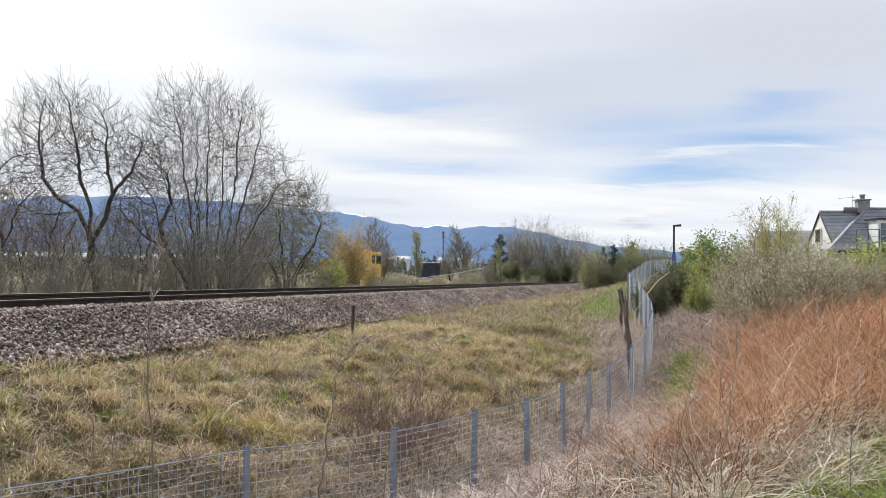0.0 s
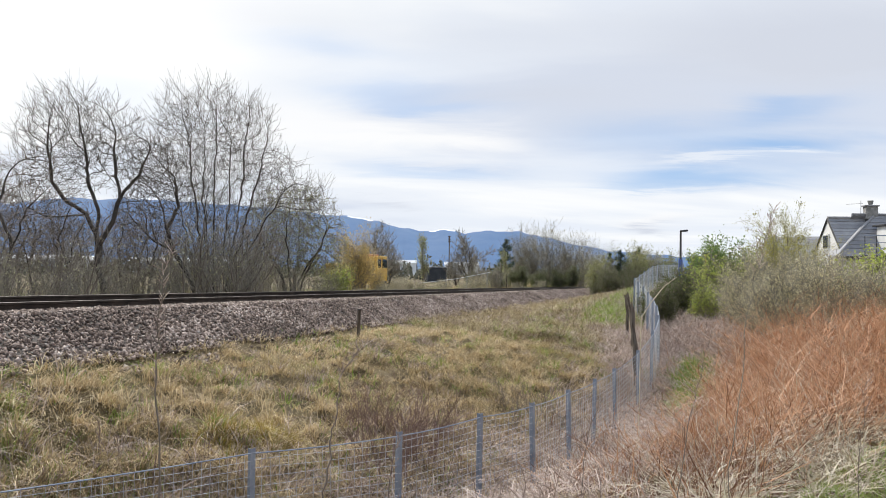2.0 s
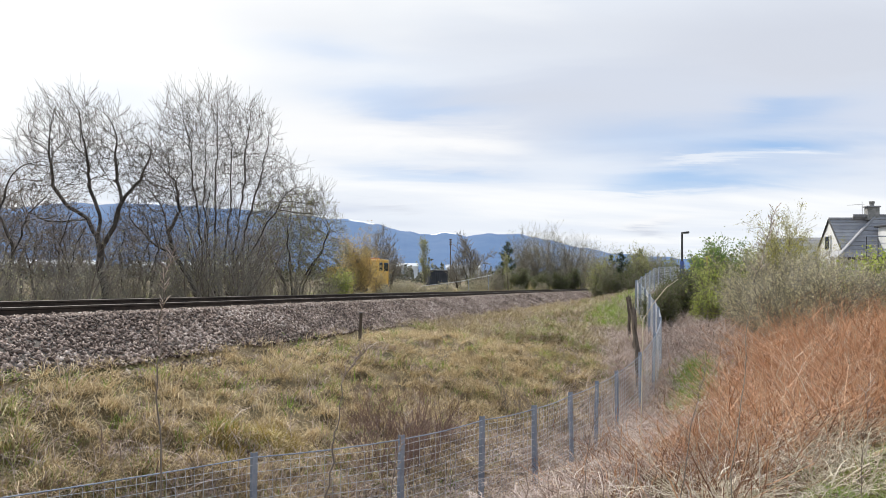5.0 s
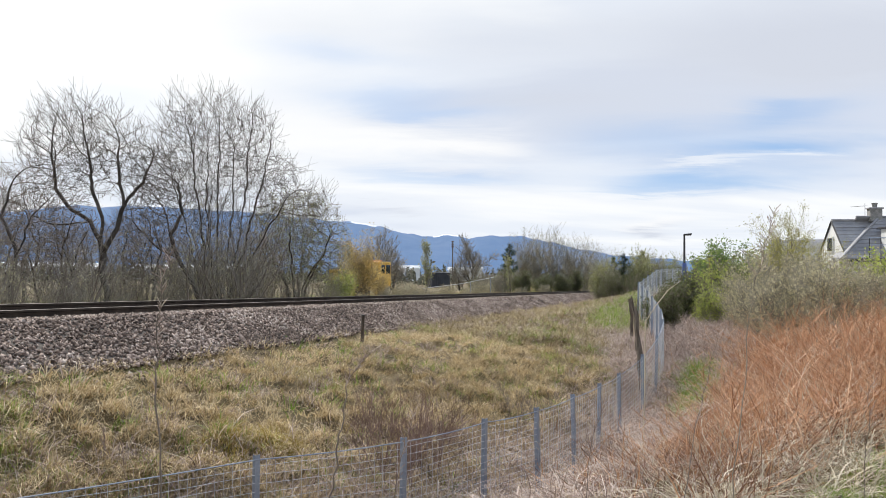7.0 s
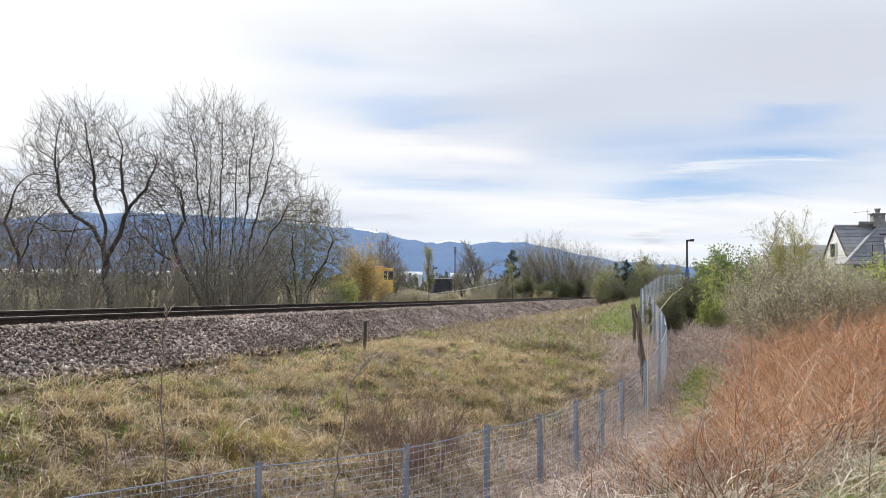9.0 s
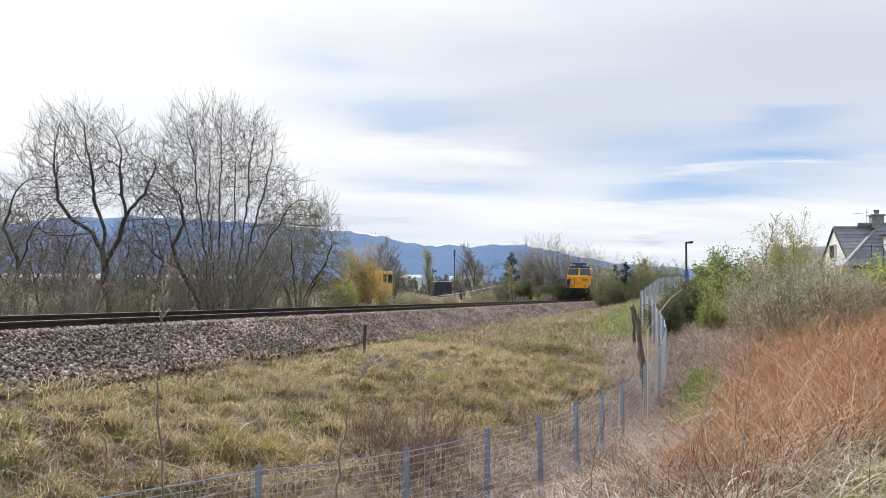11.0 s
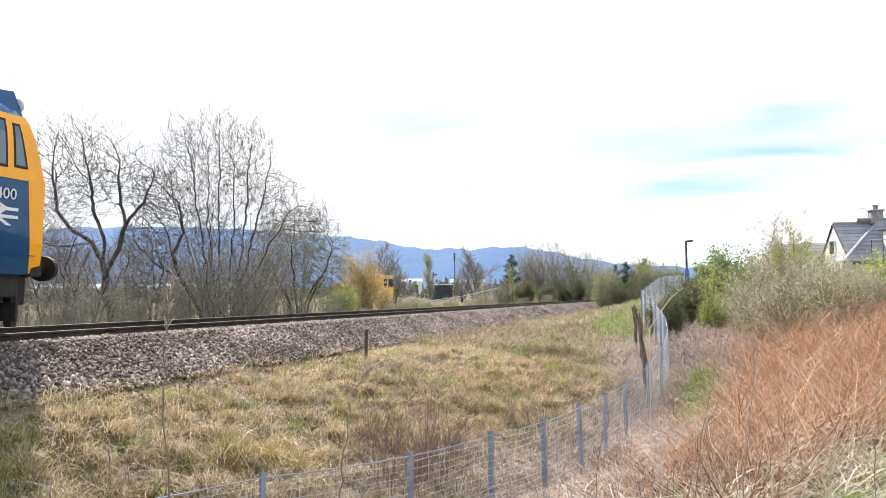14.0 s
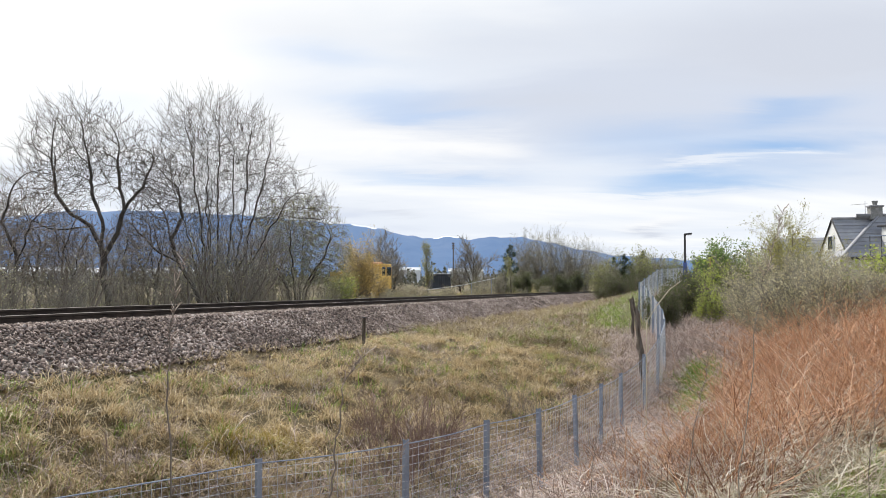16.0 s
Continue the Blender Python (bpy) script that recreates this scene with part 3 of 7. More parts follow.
def build_loco():
    loco = new("locomotive")
    tagged(loco, "dark blue diesel locomotive with yellow cab ends, running on the track", "locomotive")
    # body shell
    zs = [.94, .97, 1.0, 1.15, 1.35, 1.7, 2.1, 2.4, 2.6, 2.85, 3.0, 3.15, 3.26, 3.36, 3.44, 3.54, 3.61, 3.68, 3.735, 3.79, 3.83, 3.87, 3.895, 3.91]
    inner = [.75, 1.1, 1.5, 2.0, 2.5, 3.0, 4.5, 6.5, 8.5, 10.44]
    st = [0.0] + inner + [LEN - u for u in inner[-2::-1]] + [LEN]
    bm = bmesh.new()
    grid = []
    for k, u in enumerate(st):
        ring = []
        for sgn in (1, -1):
            rows = zs if sgn == 1 else zs[-2::-1]
            for z in rows:
                e = end_u(z)
                uu = min(max(u, e), LEN - e)
                if k == 0:
                    uu = e
                if k == len(st) - 1:
                    uu = LEN - e
                ring.append(bm.verts.new((10.44 - uu, sgn * width(uu, z), z)))
        grid.append(ring)
    n = len(grid[0])
    for a, b in zip(grid[:-1], grid[1:]):
        for j in range(n):
            try:
                bm.faces.new((a[j], a[(j + 1) % n], b[(j + 1) % n], b[j]))
            except ValueError:
                pass
    bm.faces.new(grid[0])
    bm.faces.new(grid[-1][::-1])
    bmesh.ops.remove_doubles(bm, verts=bm.verts, dist=.002)
    bmesh.ops.recalc_face_normals(bm, faces=bm.faces)
    shell = part("body", bm, M["loco_blue"], loco, "glossy dark blue painted body shell", smooth=True)
    for p in shell.data.polygons:
        if abs(p.normal.x) > .6:
            p.use_smooth = False
    # roof skin, duller, and greyer with the sky's sheen in its colour
    bm = bmesh.new()
    top = [3.50, 3.57, 3.64, 3.70, 3.76, 3.81, 3.87, 3.91]
    prof = [(width(5, z), z) for z in top] + [(-width(5, z), z) for z in top[-2::-1]]
    us = np.linspace(1.6, LEN - 1.6, 24)
    g = [[bm.verts.new((10.44 - u, y * (1 if 2.9 < u < LEN - 2.9 else .985) * 1.004, z + .012)) for y, z in prof] for u in us]
    for a, b in zip(g[:-1], g[1:]):
        for j in range(len(prof) - 1):
            bm.faces.new((a[j], a[j + 1], b[j + 1], b[j]))
    bmesh.ops.recalc_face_normals(bm, faces=bm.faces)
    part("roof", bm, M["loco_roof"], loco, "grey-blue roof, paler with the sky's sheen in its colour", smooth=True)
    # roof seams, hoops and long pipe
    for u in (2.6, 3.9, 5.3, 6.1, 8.6, 9.9, 10.9, 11.9, 12.9, 14.0, 15.2, 16.4, 17.6):
        bm = bmesh.new()
        pts = [(10.44 - u - .25 * (abs(y) < .5), y, z + .03) for y, z in prof]
        pipe(bm, pts, .02, 5)
        part("roof_seam", bm, M["black"], loco)
    for sgn in (1, -1):
        for u0, u1, y, z in ((8.9, 11.6, .84, 3.79), (12.0, 14.6, .86, 3.78), (14.9, 17.3, .84, 3.79), (4.2, 6.2, .76, 3.82)):
            bm = bmesh.new()
            rod(bm, (10.44 - u0, sgn * y, z), (10.44 - u1, sgn * y, z), .028, 6)
            for k in range(4):
                x = 10.44 - (u0 + (u1 - u0) * k / 3)
                rod(bm, (x, sgn * y, z), (x, sgn * y * .97, z - .06), .02, 5)
            part("roof_pipe", bm, M["black"], loco)
    for u, w_, l_ in ((10.2, .9, 1.6), (13.2, 1.0, 2.2), (16.2, 1.1, 1.4)):
        bm = bmesh.new()
        box(bm, (10.44 - u, 0, 3.92), (l_, w_, .09), bevel=.03)
        part("roof_hatch", bm, M["loco_roof"], loco)
    # cantrail line and drip strip on both sides
    for sgn in (1, -1):
        bm = bmesh.new()
        side_patch(bm, ((8.5, 3.40), (17.4, 3.40), (17.4, 3.425), (8.5, 3.425)), .012, 20, 1, sgn)
        part("warning_line", bm, M["orange"], loco, "thin orange line along the edge of the roof")
        bm = bmesh.new()
        side_patch(bm, ((2.9, 3.445), (18.0, 3.445), (18.0, 3.475), (2.9, 3.475)), .02, 24, 1, sgn)
        part("gutter", bm, M["loco_roof"], loco)
        bm = bmesh.new()
        side_patch(bm, ((.5, 1.24), (20.3, 1.24), (20.3, 1.255), (.5, 1.255)), .012, 24, 1, sgn)
        part("body_seam", bm, M["loco_blue"], loco)
        # roof-side grille
        bm = bmesh.new()
        side_patch(bm, ((6.35, 3.18), (8.4, 3.18), (8.4, 3.46), (6.35, 3.46)), .01, 6, 4, sgn)
        grille = part("roof_grille", bm, M["black"], loco, "dark slatted air intake at the roof edge")
        for k in range(6):
            bm = bmesh.new()
            z = 3.205 + .045 * k
            side_patch(bm, ((6.4, z), (8.35, z), (8.35, z + .014), (6.4, z + .014)), .035, 4, 1, sgn)
            part("slat", bm, M["under"], grille)
        # windows of the engine room, small vents
        for u, z, w_, h_, m in ((4.45, 2.84, .5, .4, "pale_glass"), (9.85, 2.84, .52, .36, "loco_roof"), (13.15, 2.84, .16, .34, "black"), (13.85, 2.84, .48, .32, "black")):
            bm = bmesh.new()
            side_patch(bm, ((u - w_ / 2 - .03, z - h_ / 2 - .03), (u + w_ / 2 + .03, z - h_ / 2 - .03), (u + w_ / 2 + .03, z + h_ / 2 + .03), (u - w_ / 2 - .03, z + h_ / 2 + .03)), .008, 4, 4, sgn)
            fr = part("window_frame", bm, M["loco_blue"], loco)
            bm = bmesh.new()
            side_patch(bm, ((u - w_ / 2, z - h_ / 2), (u + w_ / 2, z - h_ / 2), (u + w_ / 2, z + h_ / 2), (u - w_ / 2, z + h_ / 2)), .013, 4, 4, sgn)
            part("pane", bm, M[m], fr)
        # three louvre panels
        for u0, u1 in ((14.68, 15.66), (15.84, 16.88), (17.02, 18.04)):
            bm = bmesh.new()
            side_patch(bm, ((u0 - .06, 1.52), (u1 + .06, 1.52), (u1 + .06, 3.02), (u0 - .06, 3.02)), .008, 4, 8, sgn)
            lv = part("louvre_panel", bm, M["loco_blue"], loco)
            bm = bmesh.new()
            side_patch(bm, ((u0, 1.58), (u1, 1.58), (u1, 2.96), (u0, 2.96)), .014, 4, 8, sgn)
            part("opening", bm, M["black"], lv)
            for k in range(17):
                z = 1.61 + .08 * k
                bm = bmesh.new()
                side_patch(bm, ((u0 + .02, z), (u1 - .02, z), (u1 - .02, z + .032), (u0 + .02, z + .032)), .04, 2, 1, sgn, rim=.03)
                part("slat", bm, M["loco_roof"] if u0 < 15 else M["loco_blue"], lv)
        # nameplate and crest
        bm = bmesh.new()
        side_patch(bm, ((9.98, 2.17), (11.02, 2.17), (11.02, 2.40), (9.98, 2.40)), .02, 4, 2, sgn, rim=.03)
        plate = part("nameplate", bm, M["plate_red"], loco, "red nameplate with raised pale letters")
        bm = bmesh.new()
        for a, b in (((9.98, 2.17), (11.02, 2.185)), ((9.98, 2.385), (11.02, 2.40)), ((9.98, 2.17), (10.0, 2.40)), ((11.0, 2.17), (11.02, 2.40))):
            side_patch(bm, (a, (b[0], a[1]), b, (a[0], b[1])), .026, 2, 1, sgn)
        part("plate_border", bm, M["white"], plate)
        y = width(10.5, 2.28) + .024
        rotz = 180 if sgn == 1 else 0
        lettering("plate_letters", "Fearless", .2, pose(10.44 - 10.5, sgn * y, 2.285, 90, 0, rotz), M["white"], plate)
        bm = bmesh.new()
        rod(bm, (10.44 - 10.5, sgn * (y - .03), 2.68), (10.44 - 10.5, sgn * (y + .015), 2.68), .15, 20)
        box(bm, (10.44 - 10.5, sgn * (y - .01), 2.88), (.13, .04, .13), bevel=.01)
        crest = part("crest", bm, M["tank"], loco, "oval bronze crest above the nameplate")
        bm = bmesh.new()
        rod(bm, (10.44 - 10.5, sgn * y, 2.68), (10.44 - 10.5, sgn * (y + .022), 2.68), .085, 16)
        part("crest_boss", bm, M["axle_dirty"], crest)
        # tanks between the bogies
        for u0, u1, m in ((6.6, 8.45, "tank"), (8.7, 11.6, "tank"), (11.75, 13.0, "under")):
            bm = bmesh.new()
            box(bm, (10.44 - (u0 + u1) / 2, sgn * .85, .63), (u1 - u0, .78, .66 if u0 < 11 else .5), bevel=.05)
            tank = part("tank", bm, M[m], loco, "dusty grey-brown equipment tank under the body")
            bm = bmesh.new()
            box(bm, (10.44 - (u0 + u1) / 2, sgn * 1.245, .93), (u1 - u0 - .1, .03, .03))
            part("tank_rib", bm, M["under"], tank)
            if u0 < 7:
                for k, u in enumerate((6.85, 7.35, 7.62, 8.1)):
                    bm = bmesh.new()
                    box(bm, (10.44 - u, sgn * 1.245, .58), (.13, .02, .13), bevel=.005)
                    pl = part("notice_plate", bm, M["white"], tank)
                    bm = bmesh.new()
                    box(bm, (10.44 - u, sgn * 1.257, .57), (.05, .01, .07))
                    part("notice_bar", bm, M["black"], pl)
        for u in (3.4, 5.0, 16.0, 17.9):      # lifting brackets and grab hooks at the sole bar
            bm = bmesh.new()
            pipe(bm, [(10.44 - u, sgn * 1.31, 1.2), (10.44 - u, sgn * 1.37, 1.12), (10.44 - u - .12, sgn * 1.36, .98)], .02, 6)
            pipe(bm, [(10.24 - u, sgn * 1.31, 1.14), (10.24 - u, sgn * 1.37, 1.08), (10.24 - u - .1, sgn * 1.36, .94)], .02, 6)
            part("bracket", bm, M["under"], loco)
            bm = bmesh.new()
            box(bm, (10.44 - u + .5, sgn * 1.32, .985), (.22, .02, .03), bevel=.004)
            part("lifting_mark", bm, M["white"], loco)
        bm = bmesh.new()
        side_patch(bm, ((7.2, 1.26), (7.36, 1.26), (7.36, 1.5), (7.2, 1.5)), .012, 2, 2, sgn)
        part("filler_cap", bm, M["white"], loco)
    for rear in (False, True):
        build_cab(loco, rear)
        build_bogie(loco, rear)
    bm = bmesh.new()
    box(bm, (0, 0, .86), (19.4, 1.6, .16))
    part("underframe", bm, M["under"], loco)
    return loco


def build_cab(loco, rear):
    f = -1 if rear else 1

    def fx(u, y, z):
        return (f * (10.44 - u), f * y, z)
    # yellow nose and window surround
    bm = bmesh.new()
    wl = width(.45, 1.3) + .004
    front_patch(bm, ((-wl, 1.28), (wl, 1.28), (width(.45, 2.45) + .004, 2.45), (-width(.45, 2.45) - .004, 2.45)), .012, 10, 4, rear)
    front_patch(bm, ((-width(.45, 2.45) - .004, 2.45), (width(.45, 2.45) + .004, 2.45), (width(.72, 3.4), 3.40), (-width(.72, 3.4), 3.40)), .012, 10, 8, rear)
    nose = part("cab_front", bm, M["loco_yellow"], loco, "bright yellow cab front", smooth=False)
    bm = bmesh.new()
    front_patch(bm, ((-1.25, 2.44), (1.25, 2.44), (1.25, 2.47), (-1.25, 2.47)), .03, 10, 1, rear)
    part("waist_rib", bm, M["loco_yellow"], nose)
    for a, b in ((-1.08, -.07), (.07, 1.08)):
        sl = .05
        bm = bmesh.new()
        c = ((a - (.10 if a < 0 else -.03), 2.66), (b + (.10 if a > 0 else -.03), 2.66), (b + (.04 if a > 0 else .0), 3.30), (a - (.04 if a < 0 else 0), 3.30))
        front_patch(bm, c, .022, 6, 6, rear, .03)
        seal = part("windscreen", bm, M["black"], loco)
        bm = bmesh.new()
        d = [(p[0] + (sl if k in (0, 3) else -sl), p[1] + (sl if k < 2 else -sl)) for k, p in enumerate(c)]
        front_patch(bm, d, .028, 6, 6, rear, .01)
        part("pane", bm, M["sky_tinted_glass"], seal)
        y0 = (a + b) / 2 + .25
        bm = bmesh.new()
        pipe(bm, [fx(end_u(3.34) - .06, y0, 3.36), fx(end_u(3.0) - .06, y0 + .13, 3.05), fx(end_u(2.8) - .06, y0 + .1, 2.78)], .012, 5)
        part("wiper", bm, M["black"], seal)
    # headcode box on the roof
    bm = bmesh.new()
    vs = [bm.verts.new(fx(*p)) for p in ((.66, -1.02, 3.42), (.66, 1.02, 3.42), (.66, .76, 3.93), (.66, -.76, 3.93), (2.6, -.95, 3.5), (2.6, .95, 3.5), (1.75, .55, 3.85), (1.75, -.55, 3.85))]
    for q in ((0, 1, 2, 3), (3, 2, 6, 7), (7, 6, 5, 4), (1, 5, 6, 2), (0, 3, 7, 4), (0, 4, 5, 1)):
        bm.faces.new([vs[i] for i in q])
    bmesh.ops.recalc_face_normals(bm, faces=bm.faces)
    bmesh.ops.bevel(bm, geom=bm.edges[:], offset=.025, segments=2, affect="EDGES", profile=.5)
    hb = part("headcode_box", bm, M["loco_blue"], loco, "dark blue light box over the windscreen")
    for y, r in ((-.84, .115), (.84, .115), (-.52, .08), (.52, .08)):
        bm = bmesh.new()
        rod(bm, fx(.66, y, 3.68), fx(.63, y, 3.68), r, 20)
        lp = part("marker_lamp", bm, M["white"] if r > .1 else M["lamp_glass"], hb)
        bm = bmesh.new()
        rod(bm, fx(.64, y, 3.68), fx(.622, y, 3.68), r * .68, 18)
        part("lens", bm, M["olive_leaf"] if r > .1 else M["lamp_glass"], lp)
    # nose fittings
    bm = bmesh.new()
    rod(bm, fx(.45, 0, 2.12), fx(.38, 0, 2.12), .14, 20)
    ring = part("headlight", bm, M["loco_yellow"], nose)
    bm = bmesh.new()
    rod(bm, fx(.40, 0, 2.12), fx(.372, 0, 2.12), .075, 18)
    part("lens", bm, M["headlight"] if not rear else M["lamp_glass"], ring)
    for y, z, sx, sz, m in ((-.82, 2.14, .2, .22, "orange"), (.56, 2.18, .26, .24, "orange"), (-.44, 2.2, .13, .2, "orange"), (.74, 1.48, .2, .22, "orange"), (0, 1.76, .22, .13, "orange"), (1.12, 1.38, .12, .16, "orange"), (-1.12, 1.38, .12, .16, "orange")):
        bm = bmesh.new()
        box(bm, fx(.40, y, z), (.12, sx, sz), bevel=.025)
        part("socket_box", bm, M[m], nose, "orange jumper socket")
    for y in (-1.02, .86):
        bm = bmesh.new()
        rod(bm, fx(.46, y, 2.15), fx(.40, y, 2.15), .1, 16)
        t = part("marker_light", bm, M["black"], nose)
        bm = bmesh.new()
        rod(bm, fx(.41, y, 2.15), fx(.394, y, 2.15), .05, 12)
        part("lens", bm, M["orange"], t)
    for y in (-1.12, .98):
        bm = bmesh.new()
        front_patch(bm, ((y - .07, 2.27), (y + .07, 2.27), (y + .07, 2.47), (y - .07, 2.47)), .018, 1, 1, rear)
        n = part("notice_plate", bm, M["white"], nose)
        bm = bmesh.new()
        front_patch(bm, ((y - .045, 2.30), (y + .045, 2.30), (y + .045, 2.36), (y - .045, 2.36)), .024, 1, 1, rear)
        front_patch(bm, ((y - .03, 2.38), (y + .03, 2.38), (y + .008, 2.44), (y - .008, 2.44)), .024, 1, 1, rear)
        part("notice_bar", bm, M["black"], n)
    bm = bmesh.new()
    loop = [(-.82, 2.04), (-.84, 1.75), (-.78, 1.55), (-.66, 1.43), (-.53, 1.44), (-.45, 1.58), (-.43, 1.8), (-.44, 2.12)]
    pipe(bm, [fx(.36, y, z) for y, z in loop], .026, 6)
    part("jumper_cable", bm, M["black"], nose, "black looped jumper cable")
    for y in (.66, .92):
        bm = bmesh.new()
        pipe(bm, [fx(.40, y, 2.0), fx(.38, y, 1.75)], .02, 6)
        part("grab_rail", bm, M["loco_yellow"], nose)
    # buffer beam, buffers, coupling, hoses
    bm = bmesh.new()
    box(bm, fx(.52, 0, 1.10), (.22, 2.5, .36), bevel=.02)
    box(bm, fx(.62, 0, .72), (.2, 2.1, .5), bevel=.03)
    box(bm, fx(.95, 0, .78), (.5, 2.2, .4), bevel=.03)
    beam = part("buffer_beam", bm, M["black"], loco, "black buffer beam")
    for y in (-.87, .87):
        bm = bmesh.new()
        rod(bm, fx(.45, y, 1.06), fx(.08, y, 1.06), .11, 16)
        rod(bm, fx(.46, y, 1.06), fx(.40, y, 1.06), .17, 16)
        bf = part("buffer", bm, M["black"], beam)
        bm = bmesh.new()
        m = Matrix.Translation(fx(.035, y, 1.06)) @ Matrix.Rotation(radians(90), 4, "Y") @ Matrix.Diagonal((.21, .31, 1, 1))
        bmesh.ops.create_cone(bm, cap_ends=True, segments=24, radius1=1, radius2=1, depth=.06, matrix=m)
        part("buffer_head", bm, M["black"], bf)
    bm = bmesh.new()
    pipe(bm, [fx(.42, 0, 1.06), fx(.2, 0, 1.08), fx(.14, 0, .98), fx(.16, 0, .78), fx(.24, 0, .66)], .045, 8)
    part("coupling_hook", bm, M["under"], beam)
    for y, w_ in ((-.5, .035), (-.34, .03), (.36, .035), (.52, .03), (.66, .025), (-.66, .025)):
        bm = bmesh.new()
        pipe(bm, [fx(.42, y, 1.1), fx(.28, y, 1.02), fx(.25, y + .02, .7), fx(.3, y + .05, .5), fx(.4, y + .05, .52)], w_, 6)
        part("air_hose", bm, M["black"], beam)
    bm = bmesh.new()
    box(bm, fx(.75, 0, .36), (.05, 2.3, .3), bevel=.01)
    for y in (-.95, .95):
        box(bm, fx(.7, y, .42), (.12, .16, .6), bevel=.02)
    part("guard_iron", bm, M["under"], beam)
    # the sides of the cab
    for sgn in (1, -1):
        ps = dict(sgn=sgn, rear=rear)
        bm = bmesh.new()
        side_patch(bm, ((.45, .97), (.66, .97), (.78, 2.42), (.45, 2.42)), .010, 3, 6, **ps)
        side_patch(bm, ((.45, 2.42), (1.97, 2.42), (1.97, 3.45), (.74, 3.45)), .010, 8, 8, **ps)
        yel = part("cab_side", bm, M["loco_yellow"], loco, "yellow cab side round the windows")
        bm = bmesh.new()
        side_patch(bm, ((.80, 2.60), (1.06, 2.60), (1.06, 3.30), (.92, 3.30)), .018, 3, 4, **ps)
        side_patch(bm, ((1.18, 2.58), (1.68, 2.58), (1.68, 3.34), (1.18, 3.34)), .018, 3, 4, **ps)
        w = part("side_window", bm, M["black"], yel)
        bm = bmesh.new()
        side_patch(bm, ((.85, 2.64), (1.03, 2.64), (1.03, 3.26), (.95, 3.26)), .022, 3, 4, **ps)
        side_patch(bm, ((1.22, 2.62), (1.64, 2.62), (1.64, 3.30), (1.22, 3.30)), .022, 3, 4, **ps)
        part("pane", bm, M["pale_glass"], w)
        bm = bmesh.new()
        side_patch(bm, ((2.0, 1.60), (2.62, 1.60), (2.62, 3.44), (2.0, 3.44)), .008, 4, 10, **ps)
        door = part("cab_door", bm, M["loco_blue"], loco, "dark blue cab door with a window")
        bm = bmesh.new()
        side_patch(bm, ((2.08, 2.62), (2.5, 2.62), (2.5, 3.32), (2.08, 3.32)), .016, 3, 4, **ps)
        w = part("window_seal", bm, M["black"], door)
        bm = bmesh.new()
        side_patch(bm, ((2.12, 2.66), (2.46, 2.66), (2.46, 3.28), (2.12, 3.28)), .02, 3, 4, **ps)
        part("pane", bm, M["pale_glass"], w)
        for u0 in (1.985, 2.63):
            bm = bmesh.new()
            side_patch(bm, ((u0, 1.56), (u0 + .02, 1.56), (u0 + .02, 3.46), (u0, 3.46)), .013, 1, 10, **ps)
            part("door_edge", bm, M["black"], door)
        bm = bmesh.new()
        side_patch(bm, ((1.98, 1.50), (2.64, 1.50), (2.64, 1.58), (1.98, 1.58)), .03, 3, 1, **ps)
        part("step_plate", bm, M["steel"], door)
        bm = bmesh.new()
        side_patch(bm, ((1.98, 1.38), (2.64, 1.38), (2.64, 1.49), (1.98, 1.49)), .01, 3, 1, **ps)
        part("step_recess", bm, M["black"], door)
        bm = bmesh.new()
        side_patch(bm, ((2.46, 2.38), (2.56, 2.38), (2.56, 2.46), (2.46, 2.46)), .04, 1, 1, **ps)
        part("handle", bm, M["steel"], door)
        ys = sgn * (1.36)
        for u0, m in ((1.92, "loco_yellow"), (2.76, "steel")):
            x = f * (10.44 - u0)
            bm = bmesh.new()
            pipe(bm, [(x, ys - sgn * .05, 1.62), (x, ys + sgn * .03, 1.64), (x, ys + sgn * .02, 2.4), (x, ys - sgn * .0, 2.82), (x, ys - sgn * .09, 2.85)], .018, 6)
            part("hand_rail", bm, M["steel"], loco)
        bm = bmesh.new()
        side_patch(bm, ((2.74, 2.98), (2.88, 2.98), (2.88, 3.2), (2.74, 3.2)), .014, 1, 1, **ps)
        part("notice_plate", bm, M["white"], loco)
        # number, data panel or arrows on the blue
        near = 180 if sgn == 1 else 0
        x = f * (10.44 - 1.28)
        yb = sgn * (width(1.28, 2.2) + .012)
        if not rear:
            lettering("number", "50050", .29, pose(x, yb, 2.19, 90, 0, near), M["white"], loco)
            bm = bmesh.new()
            for k in range(4):
                z = 1.79 + .045 * k
                side_patch(bm, ((1.1, z), (1.38, z), (1.38, z + .016), (1.1, z + .016)), .012, 2, 1, **ps)
            side_patch(bm, ((1.08, 1.77), (1.095, 1.77), (1.095, 1.96), (1.08, 1.96)), .012, 1, 1, **ps)
            side_patch(bm, ((1.385, 1.77), (1.40, 1.77), (1.40, 1.96), (1.385, 1.96)), .012, 1, 1, **ps)
            side_patch(bm, ((1.2, 1.66), (1.3, 1.66), (1.3, 1.73), (1.2, 1.73)), .012, 1, 1, **ps)
            part("data_panel", bm, M["white"], loco)
        else:
            lettering("number", "D400", .25, pose(x, yb, 2.17, 90, 0, near), M["white"], loco)
            bm = bmesh.new()
            for z in (1.80, 1.92):
                side_patch(bm, ((.95, z), (1.55, z), (1.55, z + .05), (.95, z + .05)), .012, 3, 1, **ps)
            side_patch(bm, ((1.10, 1.95), (1.2, 1.95), (1.42, 2.04), (1.32, 2.04)), .012, 2, 2, **ps)
